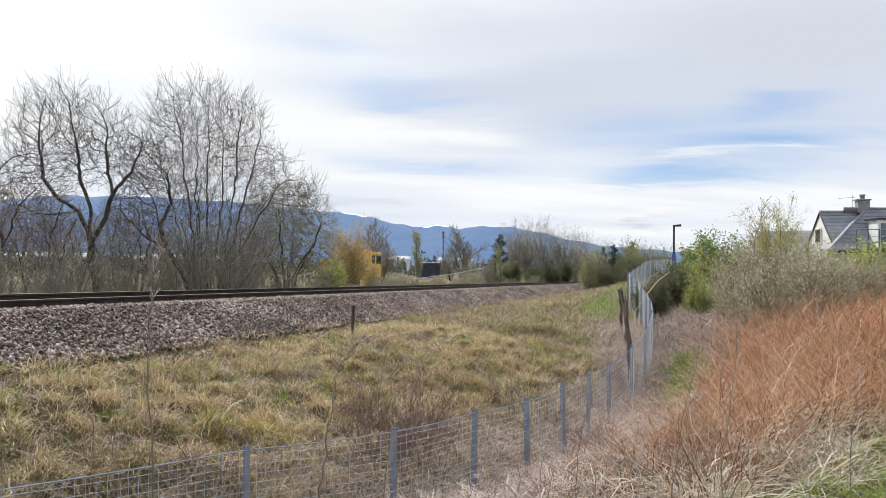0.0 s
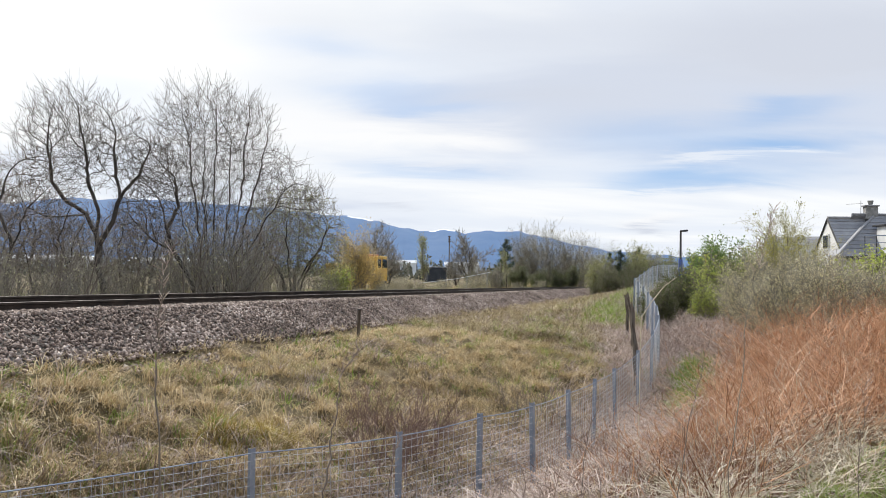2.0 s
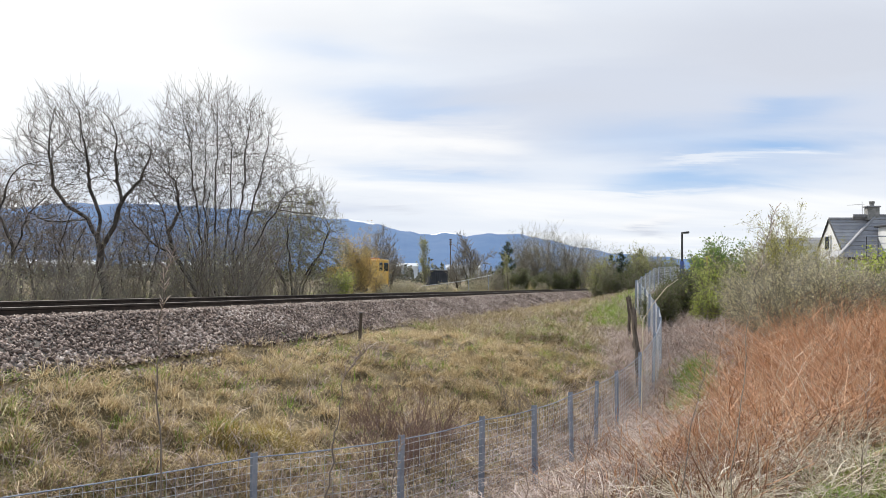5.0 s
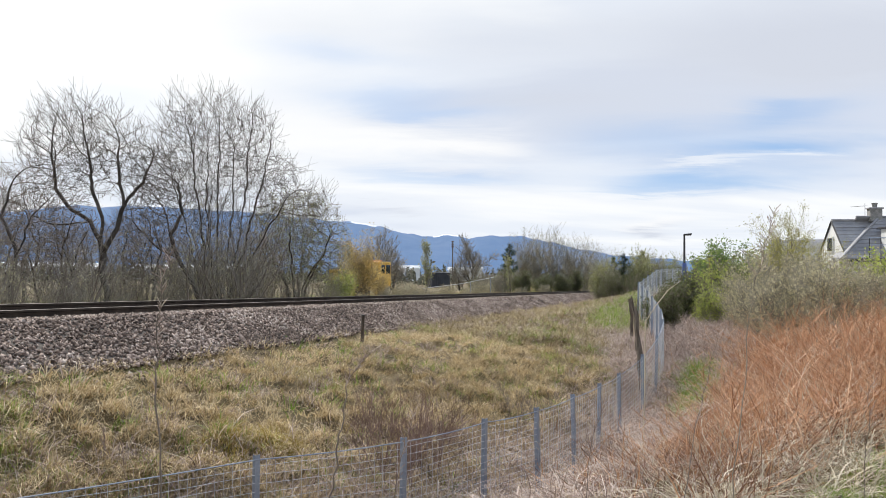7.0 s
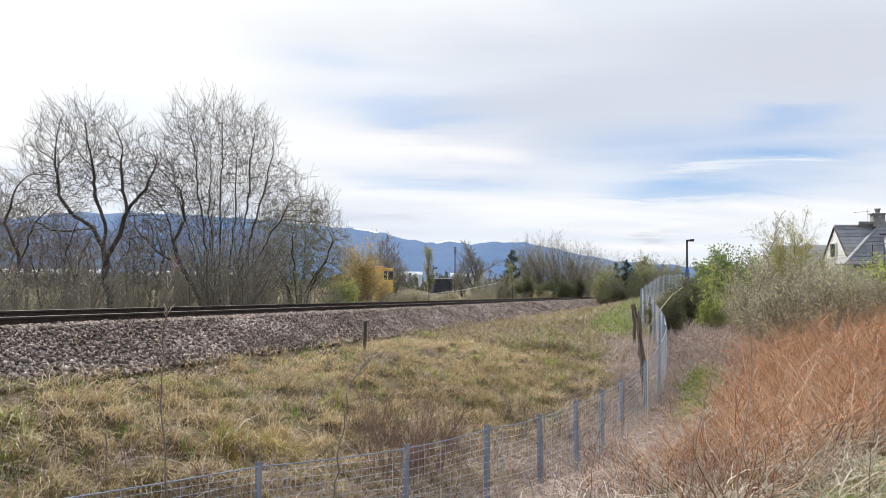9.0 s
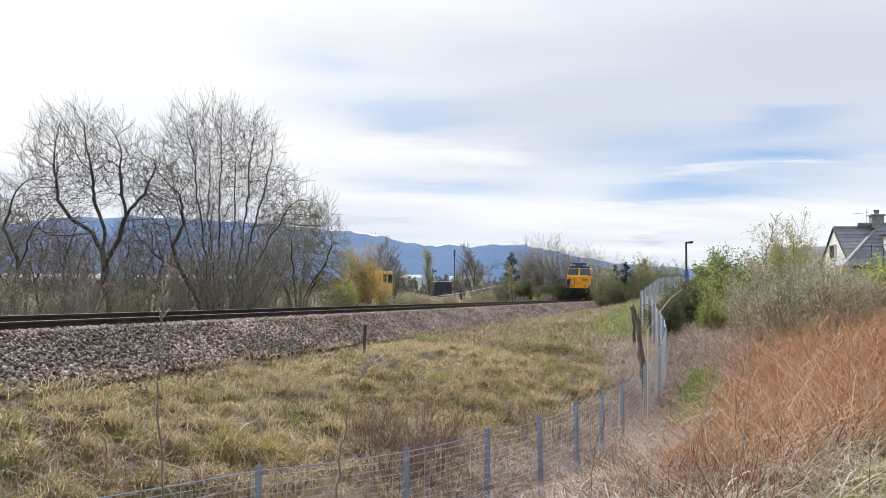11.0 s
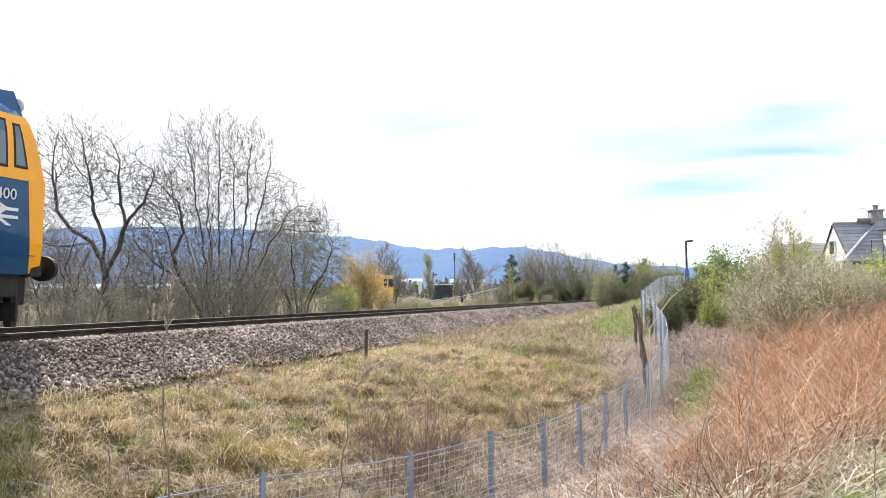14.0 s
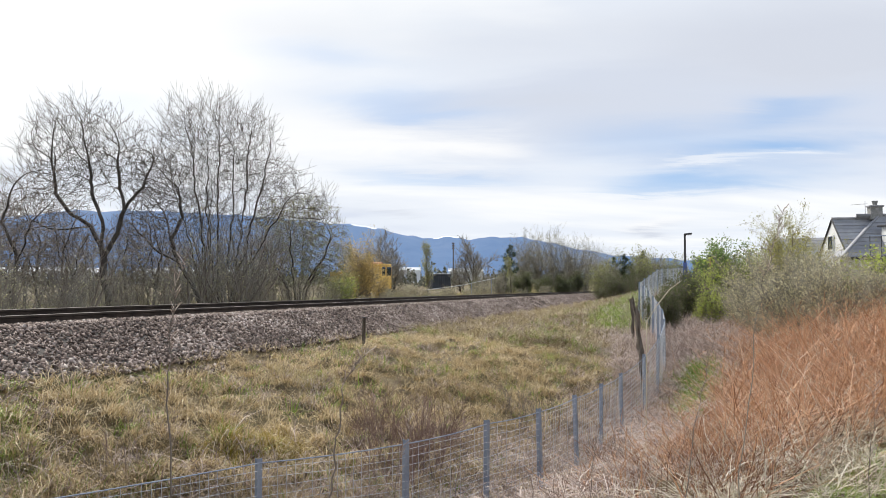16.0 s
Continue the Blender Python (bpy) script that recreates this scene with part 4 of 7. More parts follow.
            side_patch(bm, ((1.06, 1.69), (1.16, 1.69), (1.40, 1.82), (1.30, 1.82)), .012, 2, 2, **ps)
            side_patch(bm, ((1.32, 1.82), (1.42, 1.82), (1.24, 1.95), (1.14, 1.95)), .012, 2, 2, **ps)
            part("arrow_sign", bm, M["white"], loco)


def build_bogie(loco, rear):
    f = -1 if rear else 1
    bm = bmesh.new()
    ax = [f * (10.44 - u) for u in (1.88, 3.94, 5.99)]
    for sgn in (1, -1):
        box(bm, (ax[1], sgn * 1.02, .80), (5.3, .14, .17), bevel=.02)
        box(bm, ((ax[0] + ax[1]) / 2, sgn * 1.04, .44), (1.1, .10, .12), bevel=.02)
        box(bm, ((ax[1] + ax[2]) / 2, sgn * 1.04, .44), (1.1, .10, .12), bevel=.02)
        for x in ax:
            box(bm, (x, sgn * 1.02, .58), (.42, .16, .42), bevel=.03)
    for x in (ax[0] + .9 * f, ax[1] - 1.0, ax[1] + 1.0):
        box(bm, (x, 0, .6), (.2, 2.0, .2))
    box(bm, (ax[1], 0, .66), (5.2, 1.24, .46))
    bogie = part("bogie", bm, M["black"], loco, "black dusty six-wheel bogie")
    for sgn in (1, -1):
        for x in ax:
            bm = bmesh.new()
            rod(bm, (x, sgn * .66, .546), (x, sgn * .78, .546), .546, 32)
            rod(bm, (x, sgn * .64, .546), (x, sgn * .67, .546), .575, 32)
            rod(bm, (x, sgn * .78, .546), (x, sgn * .83, .546), .2, 16)
            part("wheel", bm, M["black"], bogie)
            bm = bmesh.new()
            rod(bm, (x, sgn * 1.05, .55), (x, sgn * 1.17, .55), .145, 6)
            rod(bm, (x, sgn * 1.16, .55), (x, sgn * 1.20, .55), .08, 12)
            part("axle_box", bm, M["axle_dirty"], bogie, "faded yellow axle box cover")
            for dx in (-.34, .34):
                bm = bmesh.new()
                pipe(bm, [(x + dx + .07 * math.cos(.9 * k), sgn * 1.08 + .07 * math.sin(.9 * k), .42 + .0082 * k) for k in range(42)], .018, 5)
                part("spring", bm, M["under"], bogie)
        for dx in (-1.55, -.55, .55, 1.6):
            bm = bmesh.new()
            rod(bm, (ax[1] + dx - .22, sgn * 1.13, .68), (ax[1] + dx + .2, sgn * 1.13, .66), .085, 12)
            pipe(bm, [(ax[1] + dx + .2, sgn * 1.13, .66), (ax[1] + dx + .3, sgn * 1.1, .5), (ax[1] + dx + .28, sgn * 1.05, .3)], .03, 6)
            part("brake_cylinder", bm, M["black"], bogie)
        for x in (ax[1] - .35, ax[1] - .6):
            bm = bmesh.new()
            pipe(bm, [(x, sgn * 1.28, 1.0), (x - .05, sgn * 1.25, .85), (x + .02, sgn * 1.12, .78)], .03, 6)
            part("damper", bm, M["under"], bogie)
    return bogie


loco = build_loco()
TALL = 1.02       # the body stands a little higher than its drawing
for ob in loco.children_recursive:
    m = ob.matrix_basis
    if m == Matrix():
        ob.data.transform(Matrix.Diagonal((1, 1, TALL, 1)))
    else:
        ob.matrix_basis = Matrix.Translation((0, 0, (TALL - 1) * m.translation.z)) @ m
SPEED = 30.08


def loco_pose(t):
    s = -SPEED * (t - 13.0) + 10.44
    slope = max(0, s - BEND) / RADIUS
    d = -(FAR + SIDE * slope)
    d = d / np.hypot(*d)
    x = Vector((d[0], d[1], -GRADE if s < 95 else 0)).normalized()
    y = Vector((-d[1], d[0], 0))
    z = x.cross(y)
    y2, z2 = y + CANT * z, z - CANT * y
    m = Matrix((x, y2.normalized(), z2.normalized())).transposed().to_4x4()
    return Matrix.Translation(place(s, 0, float(rail_z(s)))) @ m


def motions():
    walk(loco, [(.5 * k, loco_pose(.5 * k)) for k in range(33)])
    # the saplings sway in the wind: seconds and degrees of lean
    sway = ((0, -.1), (1.5, .3), (3.5, -.2), (5, .1), (7, -.5), (9, 0), (10.5, -.4), (12.5, -1.0), (13.3, -1.3), (13.7, 1.0), (14.2, -.6), (15, .3), (16, 1.1))
    for k, (ob, foot, d) in enumerate(SAPLINGS):
        f = 1.0 if k == 0 else .7 * (-1) ** k
        walk(ob, [(t, Matrix.Translation(foot) @ pose(0, 0, 0, 0, a * f, 0)) for t, a in sway])
# ---- the fence ----


def build_fence():
    fence = new("wire_fence")
    tagged(fence, "galvanised wire mesh fence on steel posts along the ditch", "fence")

    def at(s):
        q, z = float(np.interp(s, FENCE_S, FENCE_Q)), float(np.interp(s, FENCE_S, FENCE_Z))
        return place(s, q, z)
    ss = [-18.2, -14.9, -11.63, -10.2, -8.65, -7.5, -6.0, -4.6, -3.2, -1.9, -.7, .8, 2.4, 4.2, 6.2, 8.4, 10.8, 13.2, 15.8, 18.6, 21.6, 24.8, 28, 31.4, 35, 39, 43, 47]
    rng = random.Random(3)
    tops = [at(s) for s in ss]
    for k, p in enumerate(tops):
        bm = bmesh.new()
        w = .062
        d = (tops[min(k + 1, len(tops) - 1)] - tops[max(k - 1, 0)])
        turn = Matrix.Rotation(math.atan2(d.y, d.x), 4, "Z") @ Matrix.Rotation(radians(rng.uniform(-1.5, 1.5)), 4, "X")
        h = FENCE_H + .45
        # folded angle section
        box(bm, (0, 0, -h / 2 + .04), (w, .006, h), bevel=.002)
        box(bm, (-w / 2 + .003, w / 2, -h / 2 + .04), (.006, w, h), bevel=.002)
        box(bm, (w / 2 - .003, w / 4, -h / 2 + .04), (.006, w / 2, h), bevel=.002)
        ob = part("post", bm, M["galv"], fence)
        ob.matrix_basis = Matrix.Translation(p) @ turn
    for k, (a, b) in enumerate(zip(tops[:-1], tops[1:])):
        near = k < 14
        rows = 15 if near else 9
        r = .0032 if k < 7 else .0042 if near else .006
        bm = bmesh.new()
        n = 5
        for j in range(1, rows):
            z = -FENCE_H * .98 * j / rows
            pts = [a.lerp(b, i / n) + Vector((0, 0, z + .012 * math.sin(5 * i / n + j))) for i in range(n + 1)]
            pipe(bm, pts, r, 3)
        m = int((b - a).length / (.1 if near else .22))
        for i in range(1, m):
            p = a.lerp(b, i / m)
            rod(bm, p + Vector((0, 0, -.02)), p + Vector((rng.uniform(-.01, .01), 0, -FENCE_H)), r * .8, 3)
        part("mesh_panel", bm, M["wire"], fence)
        bm = bmesh.new()
        sag = [a.lerp(b, i / 4) + Vector((0, 0, -.012 - .02 * math.sin(math.pi * i / 4))) for i in range(5)]
        pipe(bm, sag, .008 if near else .010, 5)
        part("top_rail", bm, M["galv"], fence)


build_fence()

# ---- trees ----


def limb(out, rng, p, d, length, r, level, sp):
    """Grows one branch and, from it, its own branches. out: lists of (points, radii) by level."""
    n = max(3, min(8, int(length / sp.get("step", .35)) + 2))
    pts, rad = [p.copy()], [r]
    d = d.normalized()
    lift = sp["lift"][min(level, len(sp["lift"]) - 1)]
    wob = sp["wob"][min(level, len(sp["wob"]) - 1)]
    tip = sp.get("tip", .004)
    for k in range(n):
        d = (d + Vector((rng.gauss(0, wob), rng.gauss(0, wob), rng.gauss(0, wob) + lift))).normalized()
        p = p + d * (length / n)
        pts.append(p.copy())
        rad.append(max(tip, r * (1 - (1 - sp["taper"]) * (k + 1) / n)))
    out[min(level, len(out) - 1)].append((pts, rad))
    if level >= sp["levels"]:
        return
    kids = sp["kids"][min(level, len(sp["kids"]) - 1)]
    start = sp["start"][min(level, len(sp["start"]) - 1)]
    for c in range(kids):
        t = start + (1 - start) * (c + rng.random() * .8) / kids
        i = min(n - 1, int(t * n))
        q = pts[i].lerp(pts[i + 1], t * n - i if t * n - i < 1 else 1)
        along = (pts[i + 1] - pts[i]).normalized()
        side = along.orthogonal().normalized()
        side.rotate(Matrix.Rotation(rng.uniform(0, 6.283), 3, along))
        spread = radians(sp["spread"][min(level, len(sp["spread"]) - 1)] * rng.uniform(.6, 1.25))
        nd = along * math.cos(spread) + side * math.sin(spread)
        f = sp["ratio"][min(level, len(sp["ratio"]) - 1)] * rng.uniform(.65, 1.2) * (1.15 - .45 * t)
        limb(out, rng, q, nd, length * f, max(tip, rad[i] * sp.get("thin", .6)), level + 1, sp)


def tubes(name, lines, mat, parent, thick_sides=7):
    """One mesh of tapered tubes."""
    V, F, base = [], [], 0
    for pts, rad in lines:
        P = np.array([tuple(p) for p in pts])
        R = np.array(rad)
        k = thick_sides if R[0] > .05 else 4 if R[0] > .015 else 3
        d = np.gradient(P, axis=0)
        d /= np.linalg.norm(d, axis=1)[:, None] + 1e-9
        ref = np.array((.31, .87, .12)) if abs(d[0][2]) > .7 else np.array((.1, .05, 1.0))
        a = np.cross(d, ref)
        a /= np.linalg.norm(a, axis=1)[:, None] + 1e-9
        b = np.cross(d, a)
        th = np.arange(k) * 2 * math.pi / k
        ring = P[:, None] + R[:, None, None] * (np.cos(th)[None, :, None] * a[:, None] + np.sin(th)[None, :, None] * b[:, None])
        V.append(ring.reshape(-1, 3))
        n = len(P)
        i = base + np.arange(n * k).reshape(n, k)
        j = np.roll(i, -1, axis=1)
        F.append(np.stack([i[:-1], j[:-1], j[1:], i[1:]], -1).reshape(-1, 4))
        base += n * k
    ob = indexed(name, np.concatenate(V), np.concatenate(F), mat, parent)
    return ob


def leaf_quads(rng, lines, n, size, spread=.08):
    """Small leaves scattered along twigs, as (n, 4, 3)."""
    g = np.random.default_rng(rng.randrange(10 ** 6))
    P = np.concatenate([np.array([tuple(p) for p in pts]) for pts, _ in lines])
    c = P[g.integers(0, len(P), n)] + g.normal(0, spread, (n, 3))
    a = g.normal(0, 1, (n, 3))
    a /= np.linalg.norm(a, axis=1)[:, None]
    b = np.cross(a, g.normal(0, 1, (n, 3)))
    b /= np.linalg.norm(b, axis=1)[:, None]
    s = size * g.uniform(.6, 1.4, (n, 1))
    return np.stack([c - a * s, c + b * s * .5, c + a * s, c - b * s * .5], 1)


BARE = dict(levels=4, kids=(6, 6, 7, 6), start=(.3, .2, .2, .2), ratio=(.62, .58, .55, .55), spread=(44, 42, 40, 38), lift=(.05, .09, .09, .05), wob=(.08, .10, .11, .13), taper=.1, thin=.56, tip=.0044)


GROUPS = {"bare_tree": "bare trees", "bare_shrub": "thicket beyond the rails", "gorse_bush": "gorse bushes", "scrub_willow": "scrub willows", "bare_bush": "bare bushes", "dark_thorn": "thorn bushes", "leafy_shrub": "leafy shrubs"}


def make_tree(name, seed, stems, sp, label, category="tree", bark="bark", twig="twig", leaves=0, leaf_mat=None, leaf_size=.05, leaf_spread=.08, step=None):
    """stems: (direction, length, radius, foot) of each stem, growing from the origin."""
    rng = random.Random(seed)
    tree = new(name)
    tagged(tree, label, category, GROUPS.get(name, ""))
    out = [[] for _ in range(6)]
    for d, ln, r, foot in stems:
        limb(out, rng, Vector(foot if len(foot) == 3 else (*foot, -.15)), Vector(d), ln, r, 0, sp)
    cut = 2 if sp["levels"] > 2 else 1
    tubes("trunk", [x for o in out[:cut] for x in o], M[bark], tree)
    twigs = [x for o in out[cut:] for x in o]
    if twigs:
        tubes("crown", twigs, M[twig], tree)
    if leaves:
        src = [x for o in out[max(1, cut):] for x in o] or out[0]
        quads("leaves", leaf_quads(rng, src, leaves, leaf_size, leaf_spread), M[leaf_mat], 4, tree)
    return tree


def put(tree, az, dist, turn=0.0, scale=1.0, lift=0.0):
    p = stand(az, dist)
    p.z += lift
    tree.matrix_basis = Matrix.Translation(p) @ Matrix.Rotation(radians(turn), 4, "Z")
    tree.scale = (scale,) * 3
    return tree


def again(tree, az, dist, turn=0.0, scale=1.0):
    ob = copy_thing(tree, Matrix())
    return put(ob, az, dist, turn, scale)


def grown_tree(name, seed, limbs, clouds, count, label, step=.2, reach=1.5, tip=.006, twigs=2, twig_len=.5, bark="bark", twig="twig_dark", droop=0.0, leaves=0, leaf_mat=None, leaf_size=.03, leaf_spread=.05, flare=2.35):
    """A tree that grows from its main limbs towards points spread through its crown.
    limbs: polylines of the main limbs; clouds: (centre, radii) of the crown's masses; count: points in the crown."""
    g = np.random.default_rng(seed)
    P, par = [], []

    def add(p, parent):
        P.append(np.asarray(p, float))
        par.append(parent)
        return len(P) - 1
    for line in limbs:
        line = [np.array(p, float) for p in line]
        last = -1 if not P else int(np.argmin([np.sum((p - line[0]) ** 2) for p in P]))
        drift = np.zeros(3)
        for a, b in zip(line[:-1], line[1:]):
            n = max(1, int(np.linalg.norm(b - a) / step))
            for k in range(1 if last >= 0 else 0, n + 1):
                drift = drift * .8 + g.normal(0, .03, 3)
                last = add(a + (b - a) * k / n + drift * (last >= 0), last)
    vol = np.array([r[0] * r[1] * r[2] for _, r in clouds])
    which = g.choice(len(clouds), count, p=vol / vol.sum())
    v = g.normal(0, 1, (count, 3))
    v *= (g.uniform(0, 1, count) ** .42 / np.linalg.norm(v, axis=1))[:, None]
    A = np.array([c for c, _ in clouds])[which] + v * np.array([r for _, r in clouds])[which]
    A = A[A[:, 2] > .5]
    N0 = np.array(P)
    born = collections.Counter()
    dist = np.linalg.norm(A[:, None] - N0[None], axis=2)
    near, gap = dist.argmin(1), dist.min(1)
    for _ in range(90):
        if not len(A):
            break
        live = gap < reach * 2.2
        if not live.any():
            break
        pull = np.zeros((len(P), 3))
        arr = np.array(P)
        way = A - arr[near]
        way /= np.linalg.norm(way, axis=1)[:, None] + 1e-9
        np.add.at(pull, near[live], way[live])
        spent = np.array([born[k] > 2 for k in range(len(P))])
        grow = np.flatnonzero((np.abs(pull).sum(1) > 0) & ~spent)
        if not len(grow):
            break
        fresh = []
        for k in grow:
            d = pull[k] / (np.linalg.norm(pull[k]) + 1e-9) + g.normal(0, .14, 3)
            if par[k] >= 0:
                d = d + .45 * (P[k] - P[par[k]]) / step
            d[2] += .10 - droop
            born[int(k)] += 1
            fresh.append(add(P[k] + d / np.linalg.norm(d) * step, int(k)))
        F = np.array([P[k] for k in fresh])
        dn = np.linalg.norm(A[:, None] - F[None], axis=2)
        m = dn.min(1)
        better = m < gap
        near[better], gap[better] = np.array(fresh)[dn.argmin(1)][better], m[better]
        keep = (gap > step * 1.15) & np.array([born[int(k)] <= 2 for k in near])
        A, near, gap = A[keep], near[keep], gap[keep]
    n = len(P)
    kids = [[] for _ in range(n)]
    for k, q in enumerate(par):
        if q >= 0:
            kids[q].append(k)
    load = np.zeros(n)
    for k in range(n - 1, -1, -1):
        load[k] = max(tip ** flare, load[k])
        if par[k] >= 0:
            load[par[k]] += load[k]
    rad = load ** (1 / flare)
    thick, thin = [], []
    todo = [k for k in range(n) if par[k] < 0]
    while todo:
        k = todo.pop()
        line = [par[k]] if par[k] >= 0 else []
        line.append(k)
        while kids[line[-1]]:
            ks = sorted(kids[line[-1]], key=lambda c: -rad[c])
            todo.extend(ks[1:])
            line.append(ks[0])
        if len(line) > 1:
            rr = [min(rad[c], rad[k]) for c in line]
            (thick if rr[0] > .028 else thin).append(([Vector(P[c]) for c in line], rr))
    # last year's twigs on the thin wood
    for k in range(n):
        if par[k] < 0 or rad[k] > tip * 3.2:
            continue
        d0 = (P[k] - P[par[k]]) / step
        for _ in range(twigs if not kids[k] else (g.random() < .55)):
            d = d0 + g.normal(0, .5, 3) + np.array((0, 0, .35 - 2 * droop))
            d /= np.linalg.norm(d)
            ln = twig_len * g.uniform(.45, 1.2)
            b = g.normal(0, .09, 3)
            p = P[k]
            thin.append(([Vector(p), Vector(p + d * ln * .5 + b * ln), Vector(p + d * ln + np.array((0, 0, (.12 - droop) * ln)))], [tip * .95, tip * .8, tip * .55]))
    tree = new(name)
    tagged(tree, label, "tree", GROUPS.get(name, ""))
    tubes("trunk", thick, M[bark], tree, 8)
    tubes("crown", thin, M[twig], tree)
    if leaves:
        quads("leaves", leaf_quads(random.Random(seed), thin, leaves, leaf_size, leaf_spread), M[leaf_mat], 4, tree)
    return tree


def build_left_trees():
    # spreading tree with a low fork
    t = grown_tree("bare_tree", 11, [[(0, 0, -.2), (.02, 0, 1.0), (-.12, .05, 2.1), (-.25, 0, 2.75)], [(-.25, 0, 2.75), (-.7, .2, 3.3), (-1.35, .2, 3.7), (-1.9, .1, 4.4), (-2.1, .2, 5.4)], [(-.25, 0, 2.75), (-.2, -.1, 3.5), (-.55, 0, 4.4), (-.8, .1, 5.6)], [(-.12, .05, 2.3), (.3, -.1, 3.1), (.55, 0, 3.9), (1.1, .1, 4.6), (1.5, 0, 5.6)], [(.55, 0, 3.9), (.25, .2, 4.9), (.3, .1, 6.0)], [(-.7, .2, 3.3), (-1.6, -.3, 3.2), (-2.5, -.2, 3.5)]],
                   [((-1.5, 0, 5.6), (1.5, 1.5, 1.9)), ((.0, 0, 5.6), (1.4, 1.5, 1.6)), ((1.4, 0, 4.8), (1.0, 1.2, 1.3)), ((-2.2, 0, 4.3), (1.0, 1.0, 1.2)), ((-1.2, 0, 6.5), (1.1, 1.0, 1.3)), ((1.3, .3, 4.0), (.9, .9, .8))], 4200, "leafless spreading tree with a dark forked trunk beside the railway", tip=.0064, twigs=3, twig_len=.6, flare=2.15)
    put(t, -24.6, 27.5, 0, 1.0)
    # tall tree of many upright stems
    fans = []
    gs = random.Random(6)
    for x0, x1, top in ((-.5, -1.9, 6.8), (-.25, -1.3, 8.2), (-.05, -.6, 8.0), (.1, .1, 8.3), (.3, .8, 7.9), (.45, 1.6, 8.2), (.6, 2.3, 7.6), (.55, 3.2, 5.4)):
        fans.append([(x0, gs.uniform(-.3, .3), -.2), (x0 + .12 * (x1 - x0), gs.uniform(-.4, .4), 1.4), (x0 + .45 * (x1 - x0), gs.uniform(-.7, .7), top * .52), (x0 + .85 * (x1 - x0), gs.uniform(-.8, .8), top * .85)])
    t2 = grown_tree("bare_tree", 23, fans, [((-1.3, 0, 6.6), (1.0, 1.3, 2.2)), ((0, 0, 6.4), (1.2, 1.5, 2.6)), ((1.4, 0, 6.2), (1.1, 1.4, 2.3)), ((2.5, 0, 4.9), (1.0, 1.2, 1.5)), ((3.7, 0, 4.3), (1.0, .9, .8)), ((.3, 0, 4.0), (1.9, 1.2, 1.2))], 5200, "tall leafless tree with many upright stems beside the railway", tip=.0064, twigs=3, twig_len=.8, flare=2.5)
    put(t2, -17.3, 31, 0, 1.02)
    # leaning tree with a curved trunk
    t3 = grown_tree("bare_tree", 5, [[(.5, 0, -.2), (.2, 0, 1.0), (-.5, .1, 2.2), (-.8, 0, 3.2), (-1.25, .1, 4.2)], [(-.8, 0, 3.2), (-.5, .2, 4.0), (-.6, .1, 5.2)], [(-.5, .1, 2.2), (-1.5, .1, 2.7), (-2.2, 0, 3.4)], [(.2, 0, 1.0), (.5, .1, 2.2), (.6, .2, 3.6)]], [((-1.2, 0, 4.9), (1.3, 1.2, 1.5)), ((-2.0, 0, 3.6), (1.0, 1.0, 1.0)), ((.2, 0, 4.2), (.9, .9, 1.2))], 1900, "leaning leafless tree with a curved dark trunk", tip=.0066, twigs=3, flare=2.05)
    put(t3, -18.8, 30)
    # lower trees with crooked branches
    t4 = grown_tree("bare_tree", 31, [[(0, 0, -.2), (.1, 0, 1.0), (.25, 0, 1.9), (.6, .1, 2.9)], [(.1, 0, 1.0), (-.5, .1, 1.9), (-.9, 0, 3.0)], [(.25, 0, 1.9), (-.1, -.2, 2.9), (0, 0, 3.8)]], [((-.6, 0, 3.1), (1.1, 1.0, 1.3)), ((.6, 0, 3.2), (1.1, 1.0, 1.4)), ((0, 0, 2.0), (1.5, 1.0, .8))], 1500, "small leafless tree with crooked dark branches", twig="twig", tip=.0062, twigs=3, twig_len=.4, flare=2.3)
    put(t4, -30.6, 26, 0, 1.12)
    for az, d, turn, sc in ((-27.4, 33, 120, .82), (-21.9, 33, 200, .95), (-33.8, 27, 70, 1.1), (-24.6, 36, 20, .9), (-28.9, 29, 250, .72), (-20.3, 37, 310, .8), (-13.9, 34, 150, .8), (-26.2, 30, 90, .7), (-23.4, 31, 280, .75), (-32.0, 31, 10, .9), (-29.6, 35, 170, 1.0), (-16.0, 36, 60, .9), (-18.2, 34, 230, .85), (-27.0, 27.5, 330, .8), (-21.4, 29.5, 130, .8), (-31.8, 28, 200, .85), (-14.6, 32, 20, .75)):
        again(t4, az, d, turn, sc * 1.05)
    # rounded willow with drooping twigs and a haze of young leaves
    fans = [[(.3 * math.cos(a), .2 * math.sin(a), -.2), (.45 * math.cos(a), .4 * math.sin(a), 1.2), (1.3 * math.cos(a) * k, 1.0 * math.sin(a), 2.6), (1.7 * math.cos(a) * k, 1.3 * math.sin(a), 3.6)] for a, k in ((.3, 1), (1.5, .8), (2.8, 1), (3.6, 1), (4.7, .6), (5.8, 1.1))]
    w = grown_tree("willow_tree", 19, fans, [((0, 0, 3.6), (2.3, 1.8, 2.1)), ((-.9, 0, 2.6), (1.5, 1.4, 1.7)), ((1.1, 0, 2.5), (1.5, 1.4, 1.8))], 4800, "rounded willow with drooping grey twigs and young leaves", tip=.0075, twigs=4, twig_len=.5, droop=.12, bark="bark", twig="twig", leaves=17000, leaf_mat="willow_leaf", leaf_size=.028, leaf_spread=.06, flare=2.5)
    put(w, -11.3, 37, 0, 1.04)
    # thickets of thin bare stems
    rng = random.Random(77)
    kinds = []
